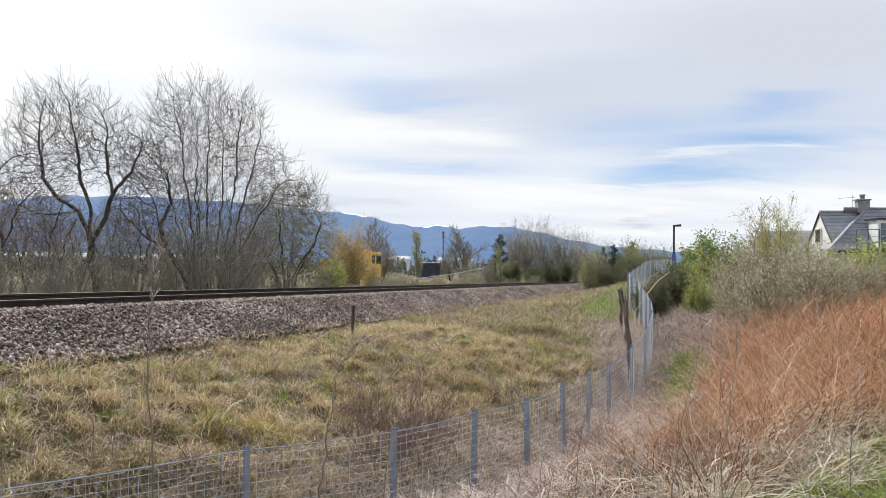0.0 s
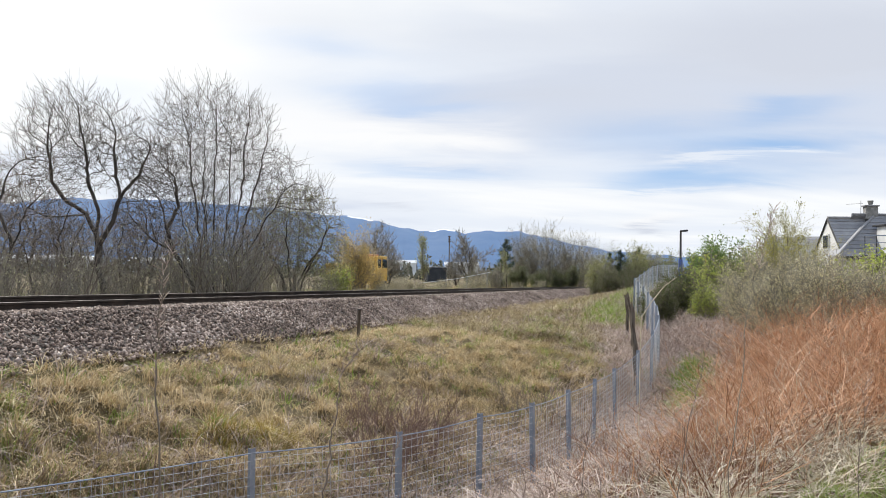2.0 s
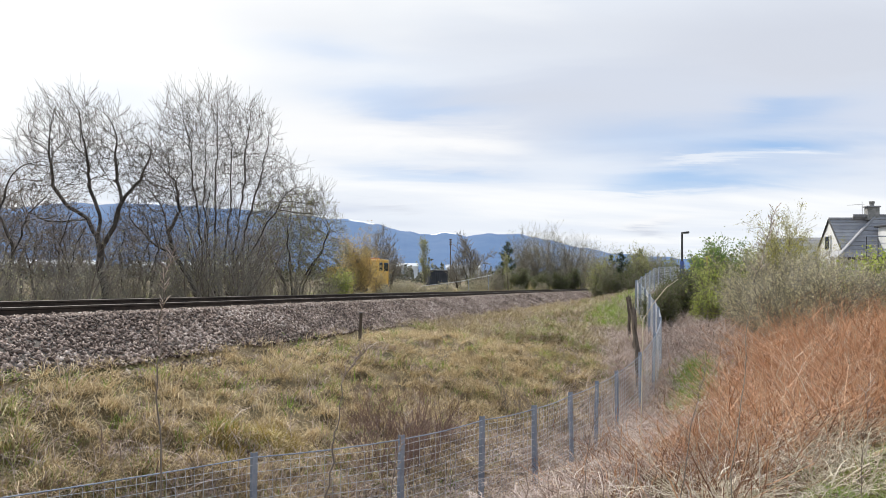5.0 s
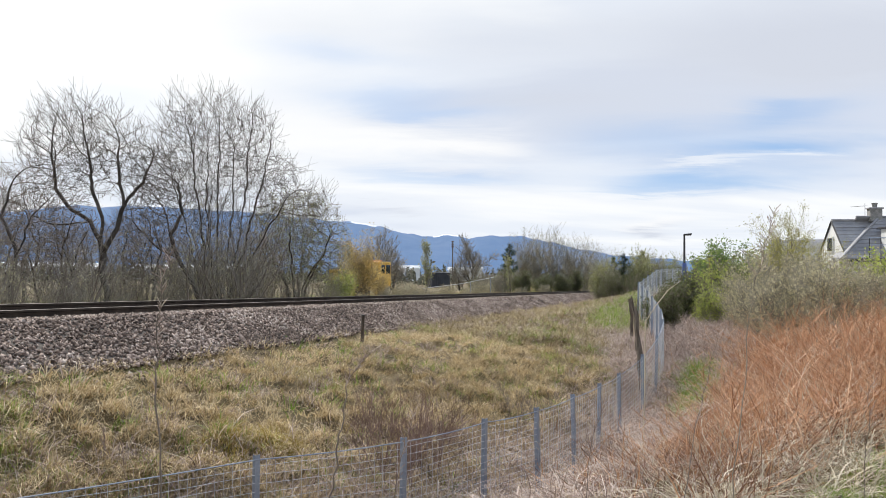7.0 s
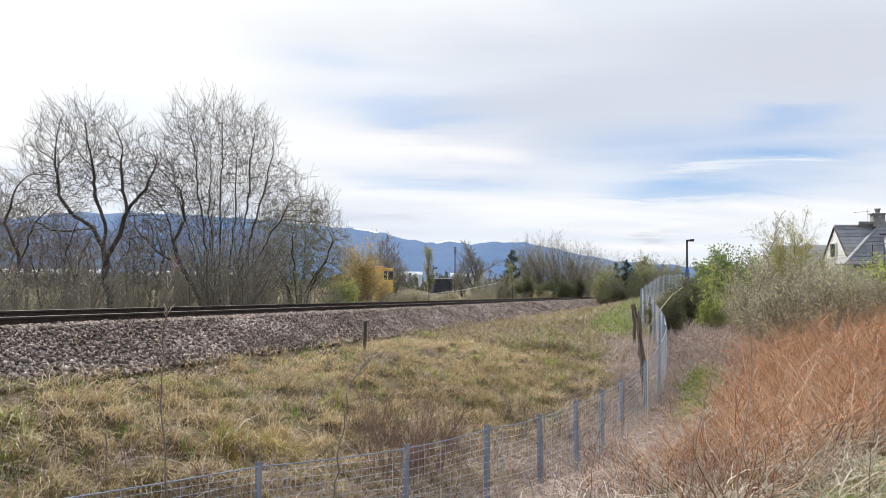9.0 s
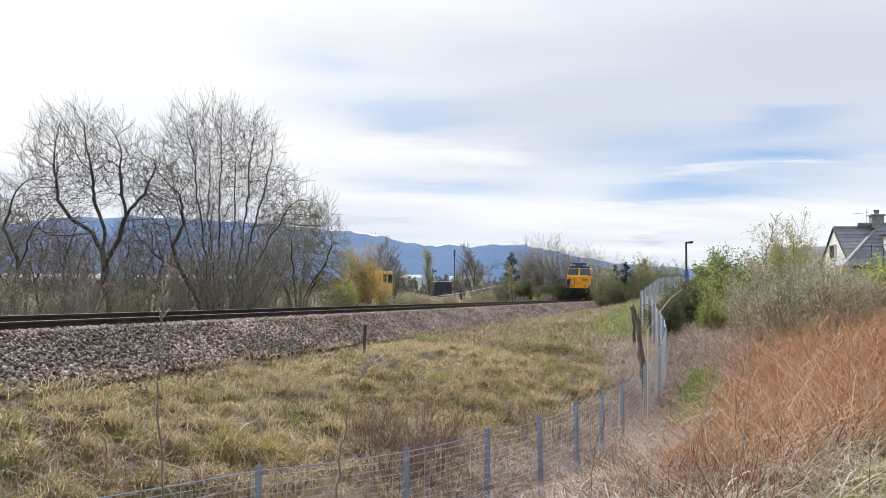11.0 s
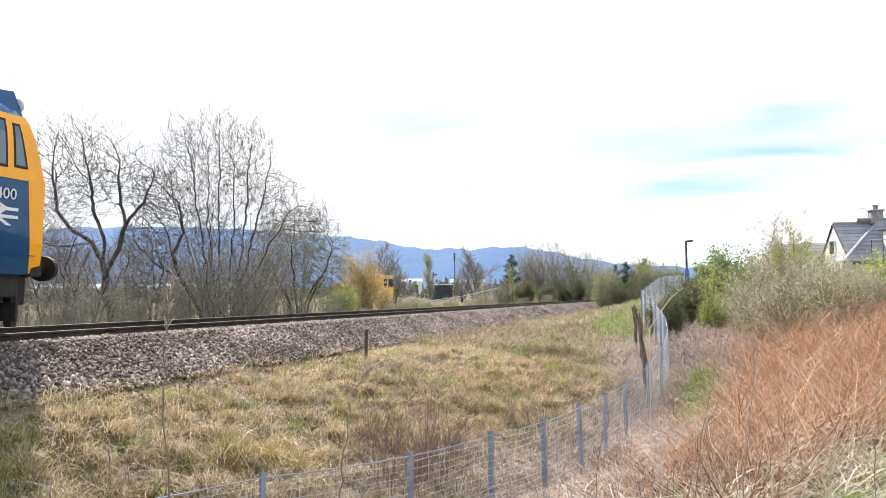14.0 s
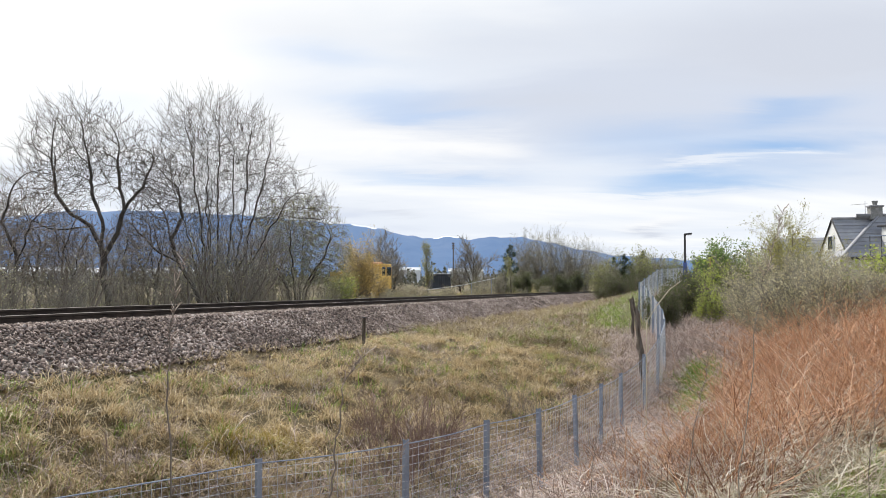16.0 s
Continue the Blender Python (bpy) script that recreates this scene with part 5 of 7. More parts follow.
    for k in range(3):
        stems = [((rng.uniform(-.6, .6), rng.uniform(-.4, .4), 1), rng.uniform(1.5, 3.0), rng.uniform(.018, .035), (rng.uniform(-.8, .8), rng.uniform(-.6, .6))) for _ in range(9)]
        kinds.append(make_tree("bare_shrub", 100 + k, stems, dict(BARE, levels=2, kids=(7, 5), start=(.15, .1), ratio=(.55, .5), spread=(42, 45), taper=.3, tip=.0045), "thicket of thin bare brown stems beside the railway", "shrub", bark="twig", twig="twig_grey", leaves=700 if k == 1 else 220, leaf_mat="olive_leaf", leaf_size=.03))
    k = 0
    for az in np.arange(-33, -8.5, 1.35):
        for row in range(2):
            ob = kinds[k % 3] if k < 3 else copy_thing(kinds[k % 3], Matrix())
            # distance at which the bearing meets the row beyond the rails
            ux, uy = math.sin(radians(az)), math.cos(radians(az))
            q_row = -5.2 - 3.4 * row + rng.uniform(-.8, .8)
            dist = (q_row - 11.415) / (ux * SIDE[0] + uy * SIDE[1])
            put(ob, az + rng.uniform(-.6, .6), dist, rng.uniform(0, 360), rng.uniform(.7, 1.1) * (1.25 if -19 < az < -13 else .8))
            k += 1


build_left_trees()


def bushes():
    """Middle distance, beyond and beside the bend."""
    rng = random.Random(9)
    SH = dict(BARE, levels=2, kids=(9, 7), start=(.12, .1), ratio=(.55, .5), spread=(45, 48), taper=.3, tip=.006)

    def shrub(name, seed, n, h, w, label, leaves, mat, size, spread=.14, twig="twig", r=.03, lift=.07):
        g = random.Random(seed)
        stems = [((g.uniform(-w, w), g.uniform(-w, w), 1), h * g.uniform(.6, 1.0), r * g.uniform(.6, 1.2), (g.uniform(-.3, .3) * w * h * .6, g.uniform(-.3, .3) * w * h * .6)) for _ in range(n)]
        return make_tree(name, seed, stems, dict(SH, lift=(lift, lift, lift)), label, "shrub", bark=twig, twig=twig, leaves=leaves, leaf_mat=mat, leaf_size=size, leaf_spread=spread)
    # ochre birch-like bush and lime bush by the yard
    put(shrub("ochre_bush", 41, 9, 4.0, .26, "tall bush with ochre-yellow spring leaves", 6500, "yellow_leaf", .045, .16, r=.035), -6.2, 50, 0, 1.15)
    again(bpy.data.objects["ochre_bush"], -7.4, 54, 80, .8)
    again(bpy.data.objects["ochre_bush"], -5.0, 52, 200, .55)
    put(shrub("lime_bush", 42, 10, 1.9, .5, "low bush with bright lime leaves", 2600, "lime_leaf", .06, .15), -8.0, 46, 0, 1.05)
    # bare and budding trees in the middle distance
    mid = make_tree("bare_tree", 51, [((0, 0, 1), 3.6, .13, (0, 0)), ((.3, .1, 1), 3.2, .08, (0, 0)), ((-.3, -.1, 1), 3.2, .08, (0, 0))], dict(BARE, levels=3, kids=(9, 8, 6), start=(.2, .15, .15), tip=.010), "leafless fan-shaped tree by the yard", twig="twig_grey")
    put(mid, -3.9, 88, 0, 1.1)
    again(mid, 2.3, 100, 60, 1.6)
    again(mid, 1.4, 104, 150, .95)
    again(mid, -4.9, 84, 200, 1.5)
    pop = make_tree("poplar_tree", 52, [((0, 0, 1), 6.2, .12, (0, 0))], dict(BARE, levels=2, kids=(34, 6), start=(.12, .1), ratio=(.32, .5), spread=(28, 30), lift=(.02, .16, .1), tip=.012), "slim upright poplar with a few new leaves", twig="twig_grey", leaves=900, leaf_mat="willow_leaf", leaf_size=.11, leaf_spread=.12)
    put(pop, -1.25, 92, 0, 1.0)
    again(pop, 5.3, 74, 90, .62)
    con = conifer("pine_tree", 61)
    put(con, -5.9, 92, 0, 1.0)
    again(con, 5.2, 84, 40, .95)
    # gorse and bare trees on the bank outside the bend
    go = shrub("gorse_bush", 71, 26, 2.3, .75, "dense dark green gorse bush on the bank", 9000, "gorse", .05, .14, r=.02, lift=.12)
    put(go, 5.0, 78, 0, 1.15)
    for az, d, sc, tn in ((6.4, 79, 1.05, 30), (7.8, 83, 1.0, 120), (3.9, 76, .7, 200), (9.2, 86, 1.0, 250), (10.4, 88, 1.0, 10), (2.6, 82, .7, 44)):
        again(go, az, d, tn, sc)
    bt = shrub("bare_bush", 72, 18, 5.4, .36, "tall bare grey-brown bush on the bank", 900, "olive_leaf", .06, .12, twig="twig_grey", r=.05)
    put(bt, 7.4, 90, 0, 1.15)
    for az, d, sc, tn in ((8.6, 94, 1.3, 60), (9.9, 96, 1.25, 130), (10.9, 98, 1.1, 210), (6.3, 92, .9, 300), (3.2, 76, .55, 20), (12.0, 84, .8, 90), (4.2, 72, .5, 190), (13.4, 70, .55, 40), (12.7, 74, .6, 110), (14.9, 74, .62, 250), (16.2, 80, .7, 300)):
        again(bt, az, d, tn, sc)
    # bushes that hide the line round the bend, on the viewer's side
    for az, d, sc, tn in ((12.6, 70, .4, 15), (14.6, 66, .5, 190), (14.2, 74, .6, 320), (15.6, 66, .5, 77), (16.6, 70, .8, 23), (17.8, 74, .8, 156), (19.3, 72, .9, 200)):
        again(go, az, d, tn, sc)
    dk = shrub("dark_thorn", 73, 16, 4.0, .5, "dark thorn bush with olive new leaves by the line", 6500, "gorse", .06, .18, r=.04)
    put(dk, 13.0, 66, 0, .6)
    sc_far = shrub("thorn_bush", 75, 14, 2.6, .55, "budding brown-green thorn bush by the bend", 2600, "gorse", .05, .12, r=.025)
    put(sc_far, 14.9, 65, 0, .6)
    again(dk, 14.6, 68, 70, .62)
    again(dk, 15.9, 80, 170, .8)
    again(sc_far, 12.2, 70, 230, .6)
    again(sc_far, 13.5, 66, 30, .6)
    again(con, 13.9, 70, 200, .74)
    again(con, 13.2, 74, 100, .76)
    again(con, 15.2, 76, 10, .8)
    put(shrub("olive_tree", 74, 12, 4.4, .4, "small tree with olive-yellow spring leaves", 3600, "willow_leaf", .08, .2, r=.05), 14.7, 70, 0, .95)
    again(bpy.data.objects["olive_tree"], 12.4, 72, 140, .85)
    again(bpy.data.objects["olive_tree"], 17.0, 84, 40, .85)
    again(go, 16.9, 27, 45, .62)
    again(go, 18.0, 31, 145, .75)
    # beside the path and in front of the house
    lf = shrub("leafy_shrub", 81, 14, 2.5, .5, "shrub with fresh green leaf buds", 2600, "lime_leaf", .06, .07, r=.022)
    put(lf, 19.2, 31, 0, .72)
    again(lf, 20.9, 32, 90, .86)
    again(lf, 20.0, 27, 190, .55)
    gr = shrub("green_bush", 82, 18, 3.4, .5, "rounded dark green bush", 11000, "mid_leaf", .075, .16, r=.035)
    put(gr, 20.5, 40, 0, .78)
    again(gr, 22.4, 44, 100, .55)
    br = shrub("birch_tree", 83, 7, 4.6, .28, "young birch with yellow-green catkins", 15000, "birch_leaf", .032, .11, r=.04)
    put(br, 25.2, 34, 0, .84)
    again(br, 26.6, 36, 140, .64)
    again(br, 24.4, 33, 70, .55)
    again(lf, 23.3, 36, 250, 1.0)
    sc_ = shrub("scrub_willow", 84, 17, 2.5, .6, "brown budding scrub willow with pale catkins", 5600, "catkin", .030, .07, twig="twig_grey", r=.02)
    put(sc_, 24.0, 22, 0, .68)
    for az, d, s2, tn in ((26.2, 21, .80, 50), (28.4, 20.5, .76, 120), (30.6, 21, .72, 210), (32.6, 20, .72, 280), (25.0, 27, .98, 330), (28.0, 27, .92, 20), (22.4, 25, .72, 160), (31, 26, .8, 99), (27.2, 24, .9, 200), (23.2, 28, .85, 60)):
        again(sc_, az, d, tn, s2)
    for az, d, s2, tn in ((-6.2, 46, .3, 90), (-4.6, 48, .4, 200), (-3.4, 52, .5, 150), (-2.4, 56, .6, 20), (-1.6, 60, .5, 300), (-.6, 58, .4, 77), (.6, 62, .55, 11), (1.8, 64, .5, 222), (2.8, 68, .7, 120), (3.6, 70, .6, 33), (-4.4, 60, .5, 44), (-3.0, 66, .6, 99), (.1, 70, .5, 180), (6, 72, .5, 250), (8, 76, .5, 60)):
        again(sc_, az, d, tn, s2)
    ye = shrub("yellow_bush", 85, 16, 2.3, .5, "bush with bright yellow-green leaves", 5200, "lime_leaf", .05, .13, r=.02)
    put(ye, 30.6, 24, 0, .92)
    again(ye, 32.5, 25, 80, .95)


def conifer(name, seed):
    rng = random.Random(seed)
    g = np.random.default_rng(seed)
    tree = new(name)
    tagged(tree, "dark green pine standing among bare trees", "tree")
    lines = [([Vector((0, 0, -.2)), Vector((.05, 0, 2.5)), Vector((0, .05, 5.6))], [.14, .09, .02])]
    quad = []
    for k in range(46):
        z = 1.2 + 4.3 * (k / 46)
        ln = (5.9 - z) * .34 * rng.uniform(.6, 1.2)
        a = rng.uniform(0, 6.28)
        d = Vector((math.cos(a), math.sin(a), .35))
        pts = [Vector((0, 0, z)) + d * ln * i / 3 for i in range(4)]
        lines.append((pts, [.03, .022, .014, .006]))
        n = int(60 * ln) + 20
        t = g.uniform(.2, 1.05, n)[:, None]
        c = np.array(pts[0]) + t * (np.array(pts[-1]) - np.array(pts[0])) + g.normal(0, .1, (n, 3))
        b = g.normal(0, 1, (n, 3)) * .5 + np.array((d.x, d.y, .8))
        b /= np.linalg.norm(b, axis=1)[:, None]
        w = np.cross(b, g.normal(0, 1, (n, 3)))
        w /= np.linalg.norm(w, axis=1)[:, None]
        quad.append(np.stack([c - w * .02, c + w * .02, c + w * .01 + b * .22, c - w * .01 + b * .22], 1))
    tubes("trunk", lines, M["bark"], tree)
    quads("needles", np.concatenate(quad), M["pine"], 4, tree)
    return tree


bushes()

# ---- grasses ----


def blades(name, roots, h, width_, mat, lean, rng, label, category, droop=.6, bias=(0, 0), seg=3, way=None, wander=.14):
    """Many thin curved blades as one mesh. h: height, for all or each; lean: how far tips lie over, as a share of the height; way: bearing of each blade's lean."""
    n = len(roots)
    hh = h * rng.uniform(.45, 1.25, n)
    a = rng.uniform(0, 2 * math.pi, n) if way is None else way + rng.normal(0, .7, n)
    ln = np.abs(rng.normal(lean, lean * .5, n))
    dx, dy = np.cos(a) * ln + bias[0], np.sin(a) * ln + bias[1]
    wd = rng.uniform(0, math.pi, n)
    ww = width_ * rng.uniform(.6, 1.4, n)
    wx, wy = np.cos(wd) * ww, np.sin(wd) * ww
    tt = np.linspace(0, 1, seg + 1)[None]
    turn, phase, swing = rng.uniform(1.8, 6.0, (n, 1)), rng.uniform(0, 6.28, (n, 1)), rng.normal(0, 1.5 * wander, (n, 1))
    kink = (np.sin(turn * tt + phase) - np.sin(phase)) * swing * hh[:, None]
    rows = []
    for k in range(seg + 1):
        t = k / seg
        c = roots + np.column_stack([dx * hh * t ** 1.6 + kink[:, k] * .7, dy * hh * t ** 1.6 - kink[:, k] * .5, hh * (t - np.minimum(droop * ln, .8) * t ** 3)])
        w = (1 - t * .8)
        rows.append((c - np.column_stack([wx * w, wy * w, 0 * wx]), c + np.column_stack([wx * w, wy * w, 0 * wx])))
    V = np.stack([p for r in rows for p in r], 1)
    m = 2 * (seg + 1)
    f = np.array([(2 * k, 2 * k + 1, 2 * k + 3, 2 * k + 2) for k in range(seg)])
    F = (f[None] + m * np.arange(n)[:, None, None]).reshape(-1, 4)
    ob = indexed(name, V.reshape(-1, 3), F, mat)
    tagged(ob, label, category, kind="stuff")
    return ob


def fan(rng, n, az0, az1, d0, d1, power=1.0):
    """Scattered s and q on the ground between two bearings and two distances from the viewer."""
    az, d = rng.uniform(az0, az1, n), d0 + (d1 - d0) * rng.uniform(0, 1, n) ** power
    x, y = d * np.sin(np.radians(az)), d * np.cos(np.radians(az))
    s = (x - P0[0]) * FAR[0] + (y - P0[1]) * FAR[1]
    q = (x - P0[0]) * SIDE[0] + (y - P0[1]) * SIDE[1]
    return s, q, az, d


def grasses():
    rng = np.random.default_rng(21)

    def bank(s0, s1, tufts, per, spread, h, w, name, mat, lean, lo=.0, hi=1.0, label="", crest=.45):
        """Tufts on the bank, thickest on the tussocks; crest: how much of a tussock they need."""
        s, u = rng.uniform(s0, s1, tufts * 2), rng.uniform(0, 1, tufts * 2)
        q0 = 3.15 + (lo + (hi - lo) * u) * (np.interp(s, FENCE_S, FENCE_Q) - 3.3)
        ok = mound(s, q0) > crest * rng.uniform(0, 1.6, tufts * 2)
        s, q0 = s[ok][:tufts], q0[ok][:tufts]
        n = len(s)
        big = rng.uniform(.55, 1.5, n)
        ds, dq = rng.normal(0, spread, n * per), rng.normal(0, spread, n * per)
        S, Q = np.repeat(s, per) + ds, np.repeat(q0, per) + dq
        # each tuft falls outwards from its middle, and down the slope
        wx = ds * FAR[0] + dq * SIDE[0] + spread * (SIDE[0] * .5 + rng.normal(0, .5, n * per))
        wy = ds * FAR[1] + dq * SIDE[1] + spread * (SIDE[1] * .5 + rng.normal(0, .5, n * per))
        keep = Q > 2.95 + .2 * np.sin(S * 1.3)
        blades(name, spots(S[keep], Q[keep]), (h * np.repeat(big, per))[keep], w, M[mat], lean, rng, label, "grass", way=np.arctan2(wy, wx)[keep])
    bank(-16, 2, 2600, 32, .085, .21, .0055, "dry_grass", "straw", 1.15, label="matted straw-coloured grass on the embankment")
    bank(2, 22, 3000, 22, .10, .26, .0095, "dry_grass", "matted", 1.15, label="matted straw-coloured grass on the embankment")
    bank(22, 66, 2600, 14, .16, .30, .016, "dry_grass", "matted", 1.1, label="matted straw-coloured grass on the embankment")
    bank(-16, 0, 800, 30, .09, .24, .006, "dry_grass", "straw", 1.1, .45, 1.0, label="pale matted grass at the foot of the embankment", crest=.2)
    bank(-16, 3, 330, 22, .11, .24, .008, "green_grass", "green", .7, label="fresh green grass between the dry tufts")
    bank(8, 34, 800, 22, .16, .34, .011, "green_grass", "green", .7, .72, 1, label="fresh green grass between the dry tufts")
    bank(3, 34, 620, 20, .16, .24, .009, "green_grass", "green", .7, .35, 1, label="fresh green grass between the dry tufts")
    bank(-16, 8, 260, 40, .09, .22, .008, "dead_tufts", "bramble", .9, label="dark dead tufts in the grass", crest=0)
    bank(4, 44, 1100, 22, .14, .26, .011, "dead_tufts", "bramble", 1.1, label="matted dead brown tufts on the embankment", crest=.2)
    bank(-10.8, -9.4, 24, 60, .12, .22, .008, "ochre_moss", "moss", .8, .45, .62, label="patch of ochre moss and grass on the bank")
    # beyond the rails
    s = rng.uniform(-14, 90, 24000)
    q = -rng.uniform(0, 1, 24000) ** 1.3 * 14 - 2.9
    blades("verge_grass", spots(s, q), .34, .014, M["straw"], .7, rng, "dry grass on the verge beyond the rails", "grass")
    s = rng.uniform(-14, 90, 10000)
    q = -rng.uniform(0, 1, 10000) ** 1.3 * 24 - 3.2
    blades("verge_grass", spots(s, q), .3, .015, M["green"], .7, rng, "green grass on the verge beyond the rails", "grass")
    s = rng.uniform(48, 120, 9000)
    q = -rng.uniform(2.8, 17, 9000)
    blades("verge_grass", spots(s, q), .5, .022, M["straw"], .8, rng, "dry grass on the bank outside the bend", "grass")
    s = rng.uniform(48, 120, 5000)
    q = -rng.uniform(2.8, 17, 5000)
    blades("verge_grass", spots(s, q), .4, .022, M["green"], .8, rng, "green grass on the bank outside the bend", "grass")
    s = rng.uniform(34, 90, 9000)
    q = -rng.uniform(3.0, 6.2, 9000)
    blades("rough_grass", spots(s, q), .8, .024, M["straw"], .6, rng, "tall rough dry grass outside the bend", "grass")
    s = rng.uniform(34, 90, 6000)
    q = -rng.uniform(3.0, 5.6, 6000)
    blades("rough_grass", spots(s, q), .6, .024, M["green"], .6, rng, "tall rough green grass outside the bend", "grass")
    # dead brambles along the fence and down to the viewer
    n = 18000
    s = rng.uniform(-16, 6, n)
    q = np.interp(s, FENCE_S, FENCE_Q) + rng.normal(-.3, np.where(s > -6, .55, .9), n)
    blades("dead_brambles", spots(s, q), .58, .0072, M["bramble"], 1.2, rng, "tangled dead grey-brown bramble stems in the ditch", "brambles", seg=5)
    s, q, az, d = fan(rng, 7000, -34, 16, 4.2, 9.5)
    keep = q > np.interp(s, FENCE_S, FENCE_Q) - .3
    blades("dead_brambles", spots(s[keep], q[keep]), .38, .0064, M["bramble"], 1.2, rng, "tangled dead grey-brown bramble stems below the path", "brambles", seg=5)
    n = 9000
    s = rng.uniform(4, 40, n)
    q = np.interp(s, FENCE_S, FENCE_Q) + rng.normal(.3, 1.2, n)
    blades("dead_brambles", spots(s, q), .65, .009, M["bramble"], 1.0, rng, "tangled dead grey-brown bramble stems along the fence", "brambles", seg=4)
    s, q, az, d = fan(rng, 16000, 15.8, 23.5, 12.5, 28)
    keep = (q > np.interp(s, FENCE_S, FENCE_Q) + .3) & ~((np.abs(az - 19.3) < 1.2) & (np.abs(d - 17.2) < 2.4))
    blades("dead_brambles", spots(s[keep], q[keep]), .62, .0115, M["bramble"], 1.4, rng, "heap of dead pinkish-brown bramble stems", "brambles", seg=5)
    s, q, az, d = fan(rng, 15000, 17.4, 21.2, 14.2, 20.5)
    keep = (((az - 19.3) / 1.3) ** 2 + ((d - 17.3) / 2.4) ** 2 < rng.uniform(.1, 1.5, len(d)) + .4 * np.sin(d * 3 + az * 4)) & (q > np.interp(s, FENCE_S, FENCE_Q) + .3)
    blades("green_grass", spots(s[keep], q[keep]), .5, .011, M["green"], .6, rng, "bright green grass beside the fence", "grass")
    s, q, az, d = fan(rng, 3600, 13.2, 15.7, 15.5, 25)
    blades("dead_brambles", spots(s, q), .5, .009, M["bramble"], 1.2, rng, "dead bramble stems heaped round the old posts", "brambles", seg=5)
    # russet stems on the viewer's side of the fence: a tangle of thin, wandering stalks
    for n, w, tint, tip, lean, share, name, label in (
            (44000, .0060, "red", 1.0, .45, .9, "russet_stems", "dense russet-brown dead stems of tall grass"),
            (26000, .0060, "russet_shade", .62, .6, .3, "russet_stems", "low russet stems coloured dark for the shade between stalks"),
            (22000, .0050, "bramble", .65, 1.1, .5, "dead_stalks", "pinkish-grey dead stalks tangled among russet stems"),
            (7000, .0048, "pale_stems", .9, .7, .6, "pale_stalks", "pale dead stalks among russet stems")):
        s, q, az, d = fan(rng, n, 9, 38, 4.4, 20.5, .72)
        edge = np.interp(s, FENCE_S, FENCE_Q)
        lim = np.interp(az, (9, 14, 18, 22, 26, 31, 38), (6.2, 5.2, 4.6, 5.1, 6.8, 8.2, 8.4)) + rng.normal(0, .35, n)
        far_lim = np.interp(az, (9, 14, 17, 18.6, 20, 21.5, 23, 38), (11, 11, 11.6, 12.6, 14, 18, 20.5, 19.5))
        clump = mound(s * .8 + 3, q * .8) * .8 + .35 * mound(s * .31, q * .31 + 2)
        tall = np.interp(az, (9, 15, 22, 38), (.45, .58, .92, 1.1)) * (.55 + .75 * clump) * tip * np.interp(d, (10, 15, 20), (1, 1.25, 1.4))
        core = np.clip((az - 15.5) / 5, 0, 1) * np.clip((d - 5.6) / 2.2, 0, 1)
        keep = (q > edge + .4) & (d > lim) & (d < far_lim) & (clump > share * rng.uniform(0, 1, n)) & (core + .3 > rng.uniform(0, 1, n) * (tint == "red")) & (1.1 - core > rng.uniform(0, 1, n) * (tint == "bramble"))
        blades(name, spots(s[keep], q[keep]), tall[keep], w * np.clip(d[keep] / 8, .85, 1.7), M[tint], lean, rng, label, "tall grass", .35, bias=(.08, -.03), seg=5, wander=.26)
    # bleached, flattened stems at the edge of the grass
    s, q, az, d = fan(rng, 8500, 19, 39, 4.4, 10.5)
    clump = np.sin(az * .9 + 1) + np.sin(d * 2.3 + az * .4) > -.35
    keep = clump & (d < np.interp(az, (19, 22, 26, 31, 39), (5.2, 5.8, 7.5, 8.9, 9.2))) & (d > np.interp(az, (19, 22, 26, 31, 39), (4.4, 4.8, 5.6, 6.6, 6.9)))
    blades("bleached_stems", spots(s[keep], q[keep]), .42, .0058, M["pale_stems"], 1.6, rng, "bleached flattened stems at the edge of the grass", "dead stems", seg=6, wander=.24)
    s, q, az, d = fan(rng, 16000, 18, 40, 3.6, 8.4)
    keep = d < np.interp(az, (18, 22, 26, 31, 39), (4.3, 5.0, 6.2, 7.4, 7.6)) + rng.normal(0, .25, len(d))
    blades("green_grass", spots(s[keep], q[keep]), .13, .004, M["green"], .7, rng, "short green grass beside the path", "grass")
    s, q, az, d = fan(rng, 9000, -36, -22, 5.0, 11)
    keep = np.sin(s * 1.9 + 1) + np.sin(q * 2.3 + s) > -.4
    blades("green_grass", spots(s[keep], q[keep]), .2, .005, M["green"], .8, rng, "fresh green grass at the foot of the bank", "grass")
    # the ground about the viewer
    s, q, az, d = fan(rng, 9000, -45, 60, 1.6, 5.5)
    blades("dry_grass", spots(s, q), .16, .004, M["straw"], .8, rng, "short dry grass about the path", "grass")




grasses()
# ---- distance ----


def sight(az, el, d):
    """The point at that bearing and elevation, d metres off along the ground."""
    return Vector((d * math.sin(radians(az)), d * math.cos(radians(az)), EYE[2] + d * math.tan(radians(el))))


